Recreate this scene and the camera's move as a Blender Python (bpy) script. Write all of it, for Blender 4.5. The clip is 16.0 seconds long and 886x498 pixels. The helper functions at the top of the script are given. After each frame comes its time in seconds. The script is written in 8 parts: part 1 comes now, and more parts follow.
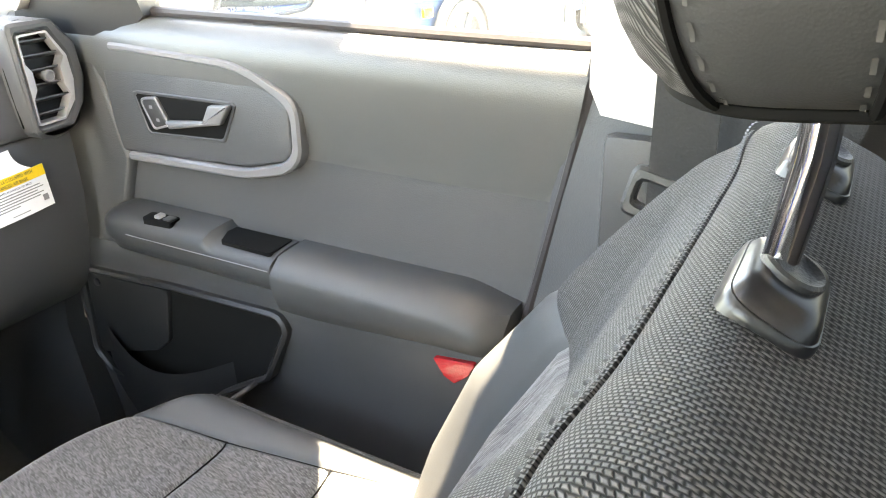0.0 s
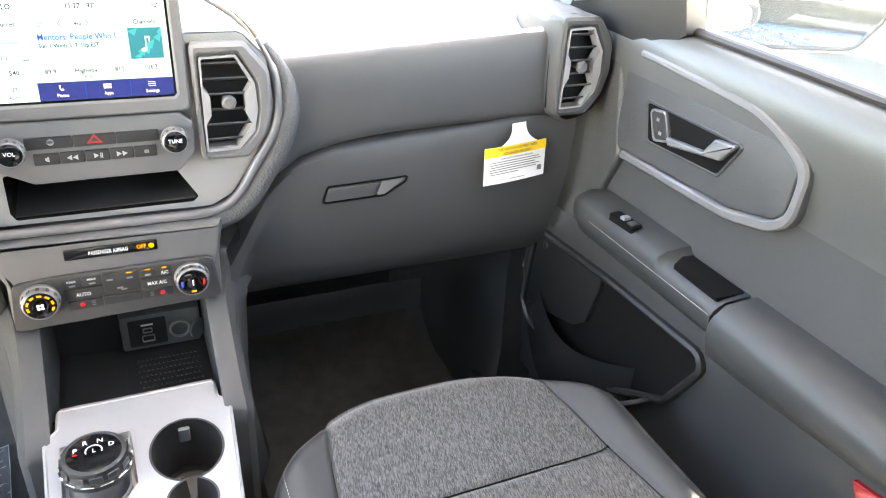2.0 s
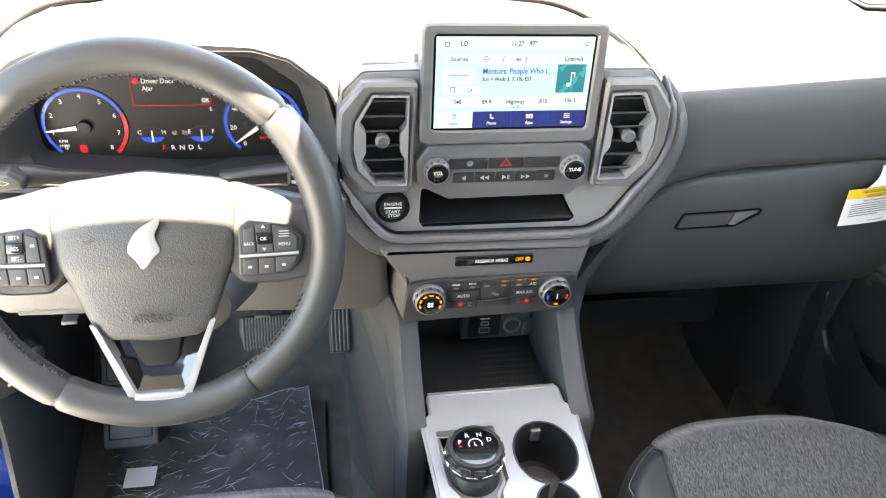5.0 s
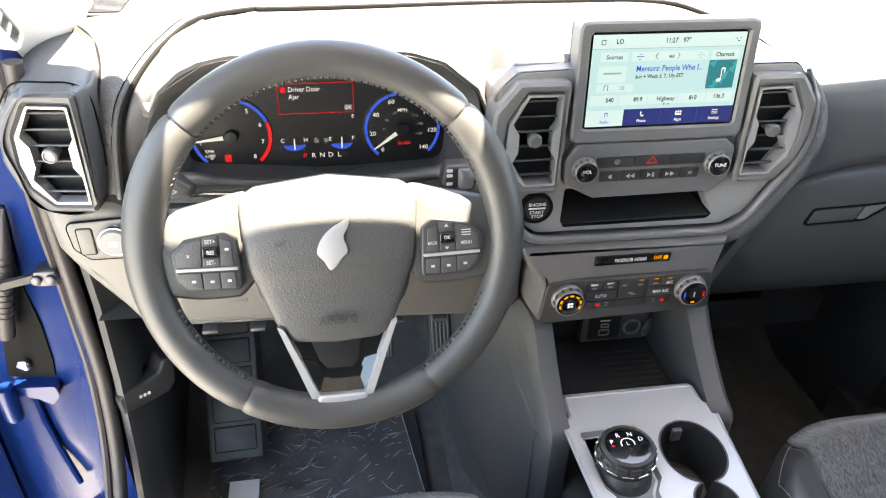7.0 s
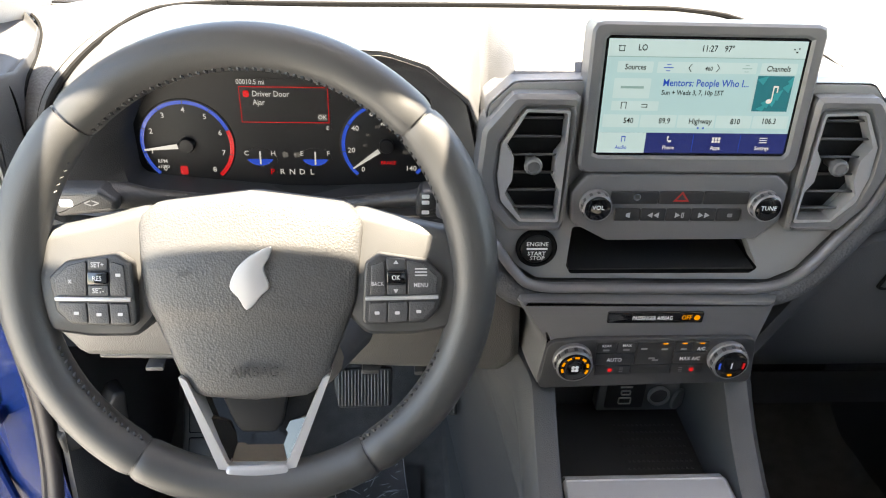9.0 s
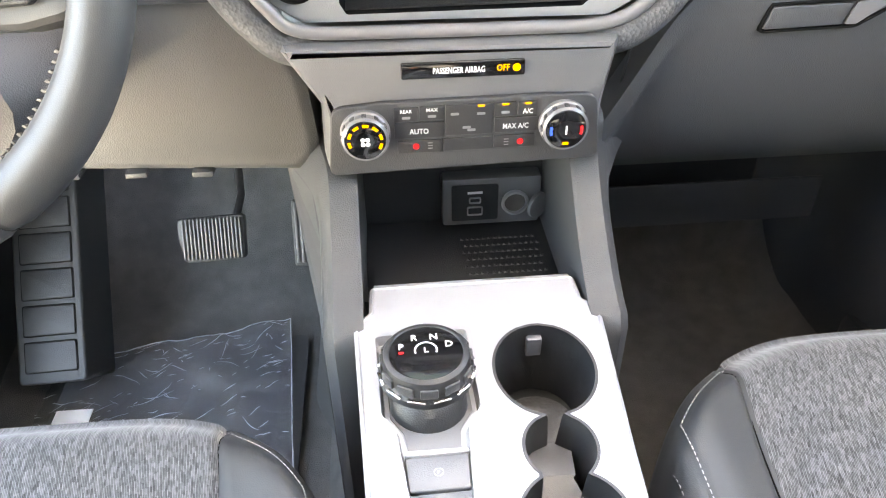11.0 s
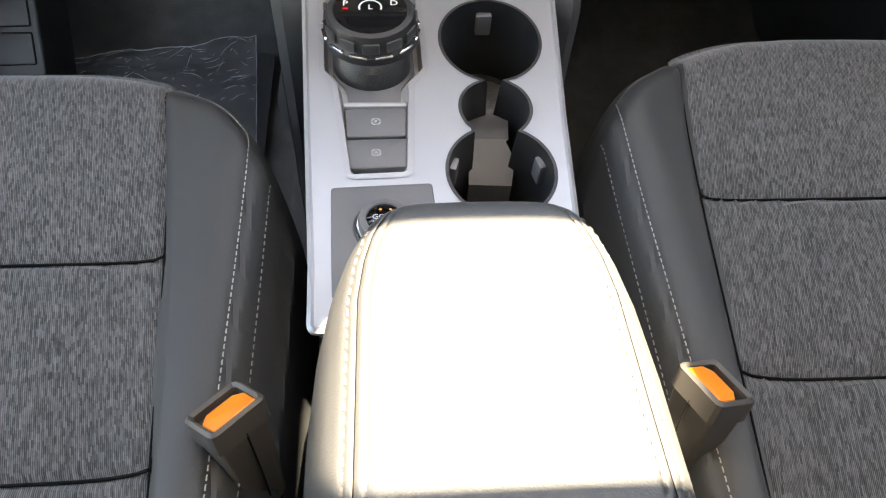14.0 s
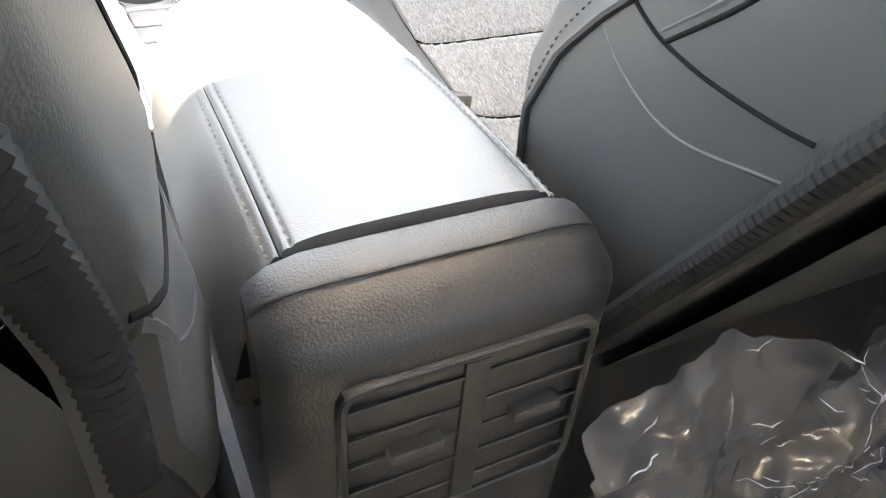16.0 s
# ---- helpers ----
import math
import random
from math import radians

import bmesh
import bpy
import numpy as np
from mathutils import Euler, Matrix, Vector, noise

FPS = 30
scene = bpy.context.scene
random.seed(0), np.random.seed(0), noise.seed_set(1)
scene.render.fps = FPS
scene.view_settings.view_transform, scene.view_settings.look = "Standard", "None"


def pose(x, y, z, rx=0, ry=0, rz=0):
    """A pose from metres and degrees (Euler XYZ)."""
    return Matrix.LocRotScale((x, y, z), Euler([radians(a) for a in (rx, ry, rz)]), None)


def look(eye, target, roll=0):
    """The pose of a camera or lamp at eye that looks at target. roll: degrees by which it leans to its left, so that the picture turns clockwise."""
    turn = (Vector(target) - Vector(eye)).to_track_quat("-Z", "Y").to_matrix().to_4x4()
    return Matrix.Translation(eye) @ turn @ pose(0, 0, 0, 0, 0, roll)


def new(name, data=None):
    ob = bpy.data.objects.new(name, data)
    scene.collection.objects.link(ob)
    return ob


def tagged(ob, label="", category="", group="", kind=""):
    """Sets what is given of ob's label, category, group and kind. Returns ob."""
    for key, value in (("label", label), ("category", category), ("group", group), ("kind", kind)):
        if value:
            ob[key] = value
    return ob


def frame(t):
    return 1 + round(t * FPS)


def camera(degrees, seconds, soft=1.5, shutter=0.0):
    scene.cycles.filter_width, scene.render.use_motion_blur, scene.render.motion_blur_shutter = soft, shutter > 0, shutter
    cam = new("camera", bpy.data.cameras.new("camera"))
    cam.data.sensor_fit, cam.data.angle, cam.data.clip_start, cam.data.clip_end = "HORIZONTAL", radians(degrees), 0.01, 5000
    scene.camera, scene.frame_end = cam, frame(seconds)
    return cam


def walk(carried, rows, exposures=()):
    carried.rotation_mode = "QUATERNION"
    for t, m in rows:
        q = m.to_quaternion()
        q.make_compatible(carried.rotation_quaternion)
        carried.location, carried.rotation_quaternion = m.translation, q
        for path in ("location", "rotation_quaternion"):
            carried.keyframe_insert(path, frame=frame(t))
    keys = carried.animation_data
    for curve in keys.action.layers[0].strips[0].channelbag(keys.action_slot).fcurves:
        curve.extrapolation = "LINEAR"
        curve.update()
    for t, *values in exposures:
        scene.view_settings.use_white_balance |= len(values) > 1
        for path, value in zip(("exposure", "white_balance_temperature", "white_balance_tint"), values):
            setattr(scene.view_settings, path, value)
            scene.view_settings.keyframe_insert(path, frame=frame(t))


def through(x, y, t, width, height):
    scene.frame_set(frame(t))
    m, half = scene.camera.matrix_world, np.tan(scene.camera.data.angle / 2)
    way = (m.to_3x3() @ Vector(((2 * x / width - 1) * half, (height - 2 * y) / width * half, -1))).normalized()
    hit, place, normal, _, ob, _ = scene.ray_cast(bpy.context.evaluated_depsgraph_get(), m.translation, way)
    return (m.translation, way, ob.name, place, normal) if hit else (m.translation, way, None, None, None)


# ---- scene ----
cam = camera(62.8, 16.0, soft=1.1)
PATH = [
    (0, (0.079, -0.902, 1.006), (1.632, 0.029, 0.157), -2.2),
    (0.5, (0.071, -0.88, 1.031), (1.465, 0.282, 0.191), -1.7),
    (1, (0.06, -0.873, 1.049), (1.248, 0.5, 0.209), -1.2),
    (1.5, (0.043, -0.851, 1.071), (1.003, 0.658, 0.177), 0.8),
    (2, (0.032, -0.842, 1.087), (0.787, 0.737, 0.12), 4.2),
    (2.5, (0.015, -0.83, 1.13), (0.622, 0.819, 0.174), 4.7),
    (3, (-0.004, -0.821, 1.139), (0.488, 0.819, 0.105), 4.5),
    (3.5, (-0.034, -0.814, 1.149), (0.422, 0.831, 0.107), 4.6),
    (4, (-0.085, -0.801, 1.155), (0.331, 0.835, 0.083), 4.4),
    (4.5, (-0.136, -0.78, 1.171), (0.244, 0.86, 0.09), 4.0),
    (5, (-0.216, -0.749, 1.17), (0.11, 0.881, 0.058), 3.7),
    (5.2, (-0.259, -0.746, 1.159), (0.065, 0.901, 0.072), 3.6),
    (7.3, (-0.374, -0.733, 1.149), (-0.096, 0.93, 0.074), 1.0),
    (7.5, (-0.372, -0.731, 1.151), (-0.104, 0.933, 0.074), 0.7),
    (8, (-0.361, -0.721, 1.141), (-0.123, 0.961, 0.085), 0.5),
    (8.5, (-0.325, -0.656, 1.134), (-0.219, 1.077, 0.141), 0.2),
    (9, (-0.268, -0.62, 1.079), (-0.146, 1.11, 0.083), 2.0),
    (9.5, (-0.208, -0.597, 1.026), (-0.09, 1.118, 0.003), 0.1),
    (10, (-0.141, -0.577, 0.964), (-0.014, 1.095, -0.126), -1.1),
    (12.3, (-0.045, -0.574, 0.831), (0.087, 0.913, -0.499), 0.9),
    (12.5, (-0.044, -0.576, 0.83), (0.083, 0.867, -0.548), 1.9),
    (13, (-0.04, -0.581, 0.831), (0.073, 0.78, -0.63), 2.3),
    (13.5, (-0.04, -0.605, 0.835), (0.08, 0.674, -0.699), 3.1),
    (14, (-0.037, -0.647, 0.822), (0.109, 0.549, -0.774), 4.3),
    (14.5, (-0.033, -0.713, 0.813), (0.116, 0.477, -0.788), 3.7),
    (14.8, (-0.037, -0.766, 0.813), (0.149, 0.447, -0.765), 4.5),
    (15, (-0.038, -0.805, 0.81), (0.168, 0.423, -0.756), 4.4),
    (15.1, (-0.04, -0.822, 0.804), (0.181, 0.404, -0.762), 4.2),
    (15.2, (-0.046, -0.844, 0.796), (0.187, 0.382, -0.767), 4.1),
    (15.3, (-0.054, -0.863, 0.787), (0.191, 0.366, -0.772), 4.1),
    (15.5, (-0.069, -0.891, 0.776), (0.262, 0.376, -0.735), 5.4),
    (15.6, (-0.074, -0.902, 0.776), (0.315, 0.378, -0.71), 6.2),
    (15.7, (-0.081, -0.913, 0.773), (0.382, 0.398, -0.664), 6.4),
    (15.8, (-0.087, -0.921, 0.769), (0.439, 0.41, -0.628), 6.0),
    (16, (-0.104, -0.929, 0.746), (0.65, 0.394, -0.551), 6.7),
]
walk(cam, [(t, look(eye, target, roll)) for t, eye, target, roll in PATH],
     [(t, e, k, 10) for t, e, k in ((0.0, 5.5, 9600), (1.0, 5.1, 9300), (2.0, 5.45, 9000), (3.0, 5.17, 8800), (5.0, 4.86, 8600), (7.5, 4.3, 8500), (8.5, 4.05, 8500), (9.0, 3.95, 8400), (9.5, 4.9, 8600), (10.2, 5.9, 9000), (12.3, 5.72, 9500), (13.0, 5.12, 9500), (13.5, 4.75, 9500), (14.0, 4.25, 9500), (14.5, 4.12, 9700), (15.0, 4.75, 9700), (15.4, 5.65, 10900), (16.0, 6.5, 10600))])

# ---------- world, sun, large lights ----------
SUN_EL, SUN_AZ = radians(79.9), radians(116.6)     # azimuth from +y towards +x
sun_way = Vector((math.sin(SUN_AZ) * math.cos(SUN_EL), math.cos(SUN_AZ) * math.cos(SUN_EL), math.sin(SUN_EL)))
world = bpy.data.worlds.new("sky")
scene.world = world
world.use_nodes = True
wn = world.node_tree.nodes
sky = wn.new("ShaderNodeTexSky")
sky.sky_type, sky.sun_disc, sky.sun_elevation, sky.sun_rotation = "NISHITA", False, SUN_EL, SUN_AZ
wn["Background"].inputs["Strength"].default_value = 0.115
world.node_tree.links.new(sky.outputs[0], wn["Background"].inputs["Color"])
sun = new("sun", bpy.data.lights.new("sun", "SUN"))
sun.data.energy, sun.data.angle, sun.data.color = 5.0, radians(0.5), (1.0, 0.978, 0.94)
sun.matrix_world = look(sun_way * 20, (0, 0, 0))


# ---------- materials ----------
def mat(name, color, rough=0.5, metal=0.0, grain=0.0, scale=400.0, vary=0.25, coat=0.0, stain=6.0, spec=0.5, emit=0.0, dust=0.0):
    """A surface with fine relief (grain) at one scale and tone variation at a larger one."""
    m = bpy.data.materials.new(name)
    m.use_nodes = True
    nt = m.node_tree
    b = nt.nodes["Principled BSDF"]
    b.inputs["Roughness"].default_value, b.inputs["Metallic"].default_value = rough, metal
    b.inputs["Coat Weight"].default_value = coat
    b.inputs["Specular IOR Level"].default_value = spec
    co = nt.nodes.new("ShaderNodeTexCoord")
    big = nt.nodes.new("ShaderNodeTexNoise")
    big.inputs["Scale"].default_value, big.inputs["Detail"].default_value = stain, 6.0
    nt.links.new(co.outputs["Object"], big.inputs["Vector"])
    mix = nt.nodes.new("ShaderNodeMix")
    mix.data_type = "RGBA"
    mix.inputs["A"].default_value = (*[c * (1 - vary) for c in color], 1)
    mix.inputs["B"].default_value = (*[min(1, c * (1 + vary)) for c in color], 1)
    nt.links.new(big.outputs["Fac"], mix.inputs["Factor"])
    last = mix.outputs["Result"]
    if dust:
        spk = nt.nodes.new("ShaderNodeTexNoise")
        spk.inputs["Scale"].default_value, spk.inputs["Detail"].default_value = 900.0, 2.0
        nt.links.new(co.outputs["Object"], spk.inputs["Vector"])
        ramp = nt.nodes.new("ShaderNodeValToRGB")
        ramp.color_ramp.elements[0].position, ramp.color_ramp.elements[1].position = 0.66, 0.74
        nt.links.new(spk.outputs["Fac"], ramp.inputs["Fac"])
        mul = nt.nodes.new("ShaderNodeMath")
        mul.operation = "MULTIPLY"
        mul.inputs[1].default_value = dust
        nt.links.new(ramp.outputs["Color"], mul.inputs[0])
        dm = nt.nodes.new("ShaderNodeMix")
        dm.data_type = "RGBA"
        dm.inputs["B"].default_value = (0.45, 0.42, 0.38, 1)
        nt.links.new(mul.outputs[0], dm.inputs["Factor"])
        nt.links.new(last, dm.inputs["A"])
        last = dm.outputs["Result"]
    nt.links.new(last, b.inputs["Base Color"])
    rr = nt.nodes.new("ShaderNodeMapRange")
    rr.inputs["To Min"].default_value, rr.inputs["To Max"].default_value = max(0.02, rough - 0.08), min(1, rough + 0.08)
    nt.links.new(big.outputs["Fac"], rr.inputs["Value"])
    nt.links.new(rr.outputs["Result"], b.inputs["Roughness"])
    if grain:
        fine = nt.nodes.new("ShaderNodeTexVoronoi")
        fine.inputs["Scale"].default_value = scale
        nt.links.new(co.outputs["Object"], fine.inputs["Vector"])
        bump = nt.nodes.new("ShaderNodeBump")
        bump.inputs["Strength"].default_value, bump.inputs["Distance"].default_value = grain, 0.0006
        nt.links.new(fine.outputs["Distance"], bump.inputs["Height"])
        nt.links.new(bump.outputs["Normal"], b.inputs["Normal"])
    if emit:
        b.inputs["Emission Color"].default_value = (*color, 1)
        b.inputs["Emission Strength"].default_value = emit
    return m


def fabric_mat(name, dark, light, slant, pitch=0.00115, run=80.0):
    """Heathered cloth: straight threads side by side, each one light and dark in turn along its length."""
    m = mat(name, dark, rough=0.92, vary=0.1, stain=9, spec=0.15)
    nt = m.node_tree
    b = nt.nodes["Principled BSDF"]
    co = nt.nodes.new("ShaderNodeTexCoord")
    sep = nt.nodes.new("ShaderNodeSeparateXYZ")
    nt.links.new(co.outputs["Object"], sep.inputs[0])

    def calc(op, a, v=None):
        n = nt.nodes.new("ShaderNodeMath")
        n.operation = op
        for i, q in enumerate((a, v)):
            if isinstance(q, (int, float)):
                n.inputs[i].default_value = q
            elif q is not None:
                nt.links.new(q, n.inputs[i])
        return n.outputs[0]

    wob = nt.nodes.new("ShaderNodeTexNoise")
    wob.inputs["Scale"].default_value, wob.inputs["Detail"].default_value = 90.0, 1.0
    nt.links.new(co.outputs["Object"], wob.inputs["Vector"])
    across = calc("ADD", calc("DIVIDE", calc("SUBTRACT", sep.outputs[0], calc("MULTIPLY", sep.outputs[1], slant)), pitch), calc("MULTIPLY", wob.outputs["Fac"], 0.6))
    along = calc("ADD", calc("MULTIPLY", sep.outputs[1], run), calc("MULTIPLY", sep.outputs[2], run))
    outs = []
    for k, f in ((7.31, 1.0), (3.17, 2.6)):
        comb = nt.nodes.new("ShaderNodeCombineXYZ")
        nt.links.new(calc("MULTIPLY", calc("FLOOR", calc("MULTIPLY", across, 1.0 if f == 1.0 else 0.57)), k), comb.inputs[0])
        nt.links.new(calc("MULTIPLY", along, f), comb.inputs[1])
        n = nt.nodes.new("ShaderNodeTexNoise")
        n.inputs["Scale"].default_value, n.inputs["Detail"].default_value = 1.0, 1.0
        nt.links.new(comb.outputs[0], n.inputs["Vector"])
        outs.append(n.outputs["Fac"])
    # short dashes of yarn, staggered from thread to thread
    def dice(a, v):
        comb = nt.nodes.new("ShaderNodeCombineXYZ")
        nt.links.new(a, comb.inputs[0])
        if v is not None:
            nt.links.new(v, comb.inputs[1])
        n = nt.nodes.new("ShaderNodeTexWhiteNoise")
        n.noise_dimensions = "2D"
        nt.links.new(comb.outputs[0], n.inputs["Vector"])
        return n.outputs["Value"]

    row = calc("FLOOR", across)
    dash_tone = dice(row, calc("FLOOR", calc("ADD", calc("MULTIPLY", along, 2.4), calc("MULTIPLY", dice(row, None), 9.0))))
    gap = calc("SINE", calc("MULTIPLY", calc("FRACT", across), math.pi))
    tone = calc("ADD", calc("ADD", calc("MULTIPLY", outs[0], 0.34), calc("MULTIPLY", outs[1], 0.20)), calc("ADD", calc("MULTIPLY", dash_tone, 0.20), calc("MULTIPLY", gap, 0.26)))
    ramp = nt.nodes.new("ShaderNodeValToRGB")
    e = ramp.color_ramp.elements
    e[0].position, e[0].color = 0.37, (*dark, 1)
    e[1].position, e[1].color = 0.80, (*light, 1)
    nt.links.new(tone, ramp.inputs["Fac"])
    nt.links.new(ramp.outputs["Color"], b.inputs["Base Color"])
    bump = nt.nodes.new("ShaderNodeBump")
    bump.inputs["Strength"].default_value, bump.inputs["Distance"].default_value = 0.4, 0.0006
    nt.links.new(tone, bump.inputs["Height"])
    nt.links.new(bump.outputs["Normal"], b.inputs["Normal"])
    b.inputs["Sheen Weight"].default_value = 0.25
    return m


def woven_mat(name, dark, light, pitch=0.0024):
    """Basket weave: small raised picks in offset rows, light on dark."""
    m = mat(name, dark, rough=0.75, vary=0.1, spec=0.3)
    nt = m.node_tree
    b = nt.nodes["Principled BSDF"]
    co = nt.nodes.new("ShaderNodeTexCoord")
    br = nt.nodes.new("ShaderNodeTexBrick")
    br.inputs["Scale"].default_value = 1.0
    br.inputs["Brick Width"].default_value, br.inputs["Row Height"].default_value = pitch, pitch * 0.80
    br.inputs["Mortar Size"].default_value, br.inputs["Mortar Smooth"].default_value = pitch * 0.30, 0.9
    br.inputs["Color1"].default_value, br.inputs["Color2"].default_value = (*light, 1), (*[c * 0.7 for c in light], 1)
    br.inputs["Mortar"].default_value = (*dark, 1)
    sep = nt.nodes.new("ShaderNodeSeparateXYZ")
    comb = nt.nodes.new("ShaderNodeCombineXYZ")
    sub = nt.nodes.new("ShaderNodeMath")
    sub.operation = "SUBTRACT"
    nt.links.new(co.outputs["Object"], sep.inputs[0])
    nt.links.new(sep.outputs["X"], comb.inputs["Y"])
    nt.links.new(sep.outputs["Z"], sub.inputs[0])
    nt.links.new(sep.outputs["Y"], sub.inputs[1])
    nt.links.new(sub.outputs[0], comb.inputs["X"])
    nt.links.new(comb.outputs[0], br.inputs["Vector"])
    nt.links.new(br.outputs["Color"], b.inputs["Base Color"])
    inv = nt.nodes.new("ShaderNodeMath")
    inv.operation = "SUBTRACT"
    inv.inputs[0].default_value = 1.0
    nt.links.new(br.outputs["Fac"], inv.inputs[1])
    bump = nt.nodes.new("ShaderNodeBump")
    bump.inputs["Strength"].default_value, bump.inputs["Distance"].default_value = 0.8, 0.0006
    nt.links.new(inv.outputs[0], bump.inputs["Height"])
    nt.links.new(bump.outputs["Normal"], b.inputs["Normal"])
    return m


def glow(name, color, strength):
    m = bpy.data.materials.new(name)
    m.use_nodes = True
    b = m.node_tree.nodes["Principled BSDF"]
    b.inputs["Base Color"].default_value = (*[c * 0.1 for c in color], 1)
    b.inputs["Roughness"].default_value = 0.25
    b.inputs["Emission Color"].default_value = (*color, 1)
    b.inputs["Emission Strength"].default_value = strength * 0.05
    return m


def clear(name, tint, rough, mixing, crinkle=0.0, through=1.0):
    """Thin clear sheet: part see-through, part gloss."""
    m = bpy.data.materials.new(name)
    m.use_nodes = True
    nt = m.node_tree
    b = nt.nodes["Principled BSDF"]
    b.inputs["Base Color"].default_value = (*tint, 1)
    b.inputs["Roughness"].default_value = rough
    tr = nt.nodes.new("ShaderNodeBsdfTransparent")
    tr.inputs["Color"].default_value = (through, through, through, 1)
    mx = nt.nodes.new("ShaderNodeMixShader")
    mx.inputs[0].default_value = mixing
    nt.links.new(tr.outputs[0], mx.inputs[1])
    nt.links.new(b.outputs[0], mx.inputs[2])
    nt.links.new(mx.outputs[0], nt.nodes["Material Output"].inputs["Surface"])
    if crinkle:
        b.inputs["Specular IOR Level"].default_value = 1.0
        co = nt.nodes.new("ShaderNodeTexCoord")
        last = None
        for sc in ((26, 60, 30), (90, 45, 60)):
            mp = nt.nodes.new("ShaderNodeMapping")
            mp.inputs["Scale"].default_value = sc
            mp.inputs["Rotation"].default_value = (0, 0, 0.6)
            nt.links.new(co.outputs["Object"], mp.inputs["Vector"])
            n = nt.nodes.new("ShaderNodeTexNoise")
            n.noise_type = "RIDGED_MULTIFRACTAL"
            n.inputs["Scale"].default_value, n.inputs["Detail"].default_value = 1.0, 4.0
            nt.links.new(mp.outputs[0], n.inputs["Vector"])
            bump = nt.nodes.new("ShaderNodeBump")
            bump.inputs["Strength"].default_value, bump.inputs["Distance"].default_value = crinkle, 0.004
            nt.links.new(n.outputs["Fac"], bump.inputs["Height"])
            if last:
                nt.links.new(last, bump.inputs["Normal"])
            last = bump.outputs["Normal"]
        nt.links.new(last, b.inputs["Normal"])
        dirt = nt.nodes.new("ShaderNodeTexNoise")
        dirt.inputs["Scale"].default_value, dirt.inputs["Detail"].default_value, dirt.inputs["Distortion"].default_value = 24.0, 8.0, 1.5
        nt.links.new(co.outputs["Object"], dirt.inputs["Vector"])
        ramp = nt.nodes.new("ShaderNodeValToRGB")
        e = ramp.color_ramp.elements
        e[0].position, e[0].color = 0.45, (*tint, 1)
        e[1].position, e[1].color = 0.72, (0.42, 0.42, 0.43, 1)
        nt.links.new(dirt.outputs["Fac"], ramp.inputs["Fac"])
        nt.links.new(ramp.outputs["Color"], b.inputs["Base Color"])
    return m


M_DASH = mat("soft_grey_dash", (0.052, 0.053, 0.056), 0.56, grain=0.35, scale=900, vary=0.08)
M_KNEE = mat("warm_grey_plastic", (0.088, 0.084, 0.080), 0.5, grain=0.4, scale=800, vary=0.08)
M_BLACK = mat("black_plastic", (0.022, 0.022, 0.023), 0.45, grain=0.3, scale=800, vary=0.15)
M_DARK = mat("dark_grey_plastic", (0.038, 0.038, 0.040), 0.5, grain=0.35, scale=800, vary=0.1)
M_STACK = mat("grey_stack_plastic", (0.118, 0.117, 0.119), 0.40, grain=0.2, scale=1000, vary=0.06)
M_PANEL = mat("pale_grey_stack_plastic", (0.22, 0.219, 0.222), 0.42, grain=0.2, scale=1000, vary=0.06)
M_PERF = mat("dotted_grain_pad", (0.075, 0.075, 0.078), 0.55, grain=1.0, scale=330, vary=0.08)
M_GLOSS = mat("gloss_black", (0.006, 0.006, 0.007), 0.08, vary=0.1, coat=0.5)
M_GLOSS2 = mat("satin_black_plastic", (0.012, 0.012, 0.013), 0.3, vary=0.1)
M_SILVER = mat("satin_silver", (0.33, 0.327, 0.332), 0.36, 0.35, vary=0.04, grain=0.08, scale=1500)
M_BAND = mat("grey_satin_trim", (0.165, 0.162, 0.168), 0.38, 0.3, vary=0.04)
M_CONSOLE = mat("silver_console_paint", (0.345, 0.35, 0.364), 0.36, 0.35, vary=0.035, grain=0.06, scale=1400, stain=22)
M_CHROME = mat("chrome", (0.75, 0.75, 0.77), 0.1, 1.0, vary=0.03)
M_LEATHER = mat("black_leatherette", (0.044, 0.045, 0.046), 0.46, grain=0.16, scale=900, vary=0.1)
M_WHEEL = mat("wheel_leather", (0.036, 0.036, 0.036), 0.46, grain=0.08, scale=1300, vary=0.1)
M_HUB = mat("hub_grain", (0.046, 0.0455, 0.0455), 0.46, grain=0.45, scale=620, vary=0.08)
M_TRIM = mat("seat_leatherette", (0.033, 0.0345, 0.0355), 0.55, grain=0.12, scale=1100, vary=0.12)
CLOTH = {k: fabric_mat("heathered_cloth", (0.013, 0.0135, 0.014), (0.15, 0.15, 0.152), 0.21 * k) for k in (-1, 1)}     # threads fan out towards the doors
M_WEAVE = woven_mat("woven_mesh", (0.010, 0.010, 0.010), (0.115, 0.114, 0.112))
M_LIDTHREAD = mat("grey_lid_thread", (0.055, 0.054, 0.052), 0.8, vary=0.1)
M_LID = mat("armrest_leatherette", (0.043, 0.0437, 0.044), 0.52, grain=0.2, scale=900, vary=0.1, spec=0.75)
M_STITCH = mat("pale_thread", (0.27, 0.265, 0.25), 0.8, vary=0.1)
M_STITCHD = mat("grey_thread", (0.12, 0.12, 0.12), 0.8, vary=0.1)
# Black plastic parts; also paints the shade inside vents and the map pocket
M_DEEP = mat("deep_black_plastic", (0.011, 0.011, 0.012), 0.6, grain=0.4, scale=700, vary=0.15, spec=0.3)
M_FACE = mat("matt_dial_face", (0.008, 0.008, 0.009), 0.5, vary=0.05, spec=0.3)
M_RIB = mat("ribbed_hem", (0.011, 0.011, 0.012), 0.85, vary=0.3, stain=900, spec=0.2)
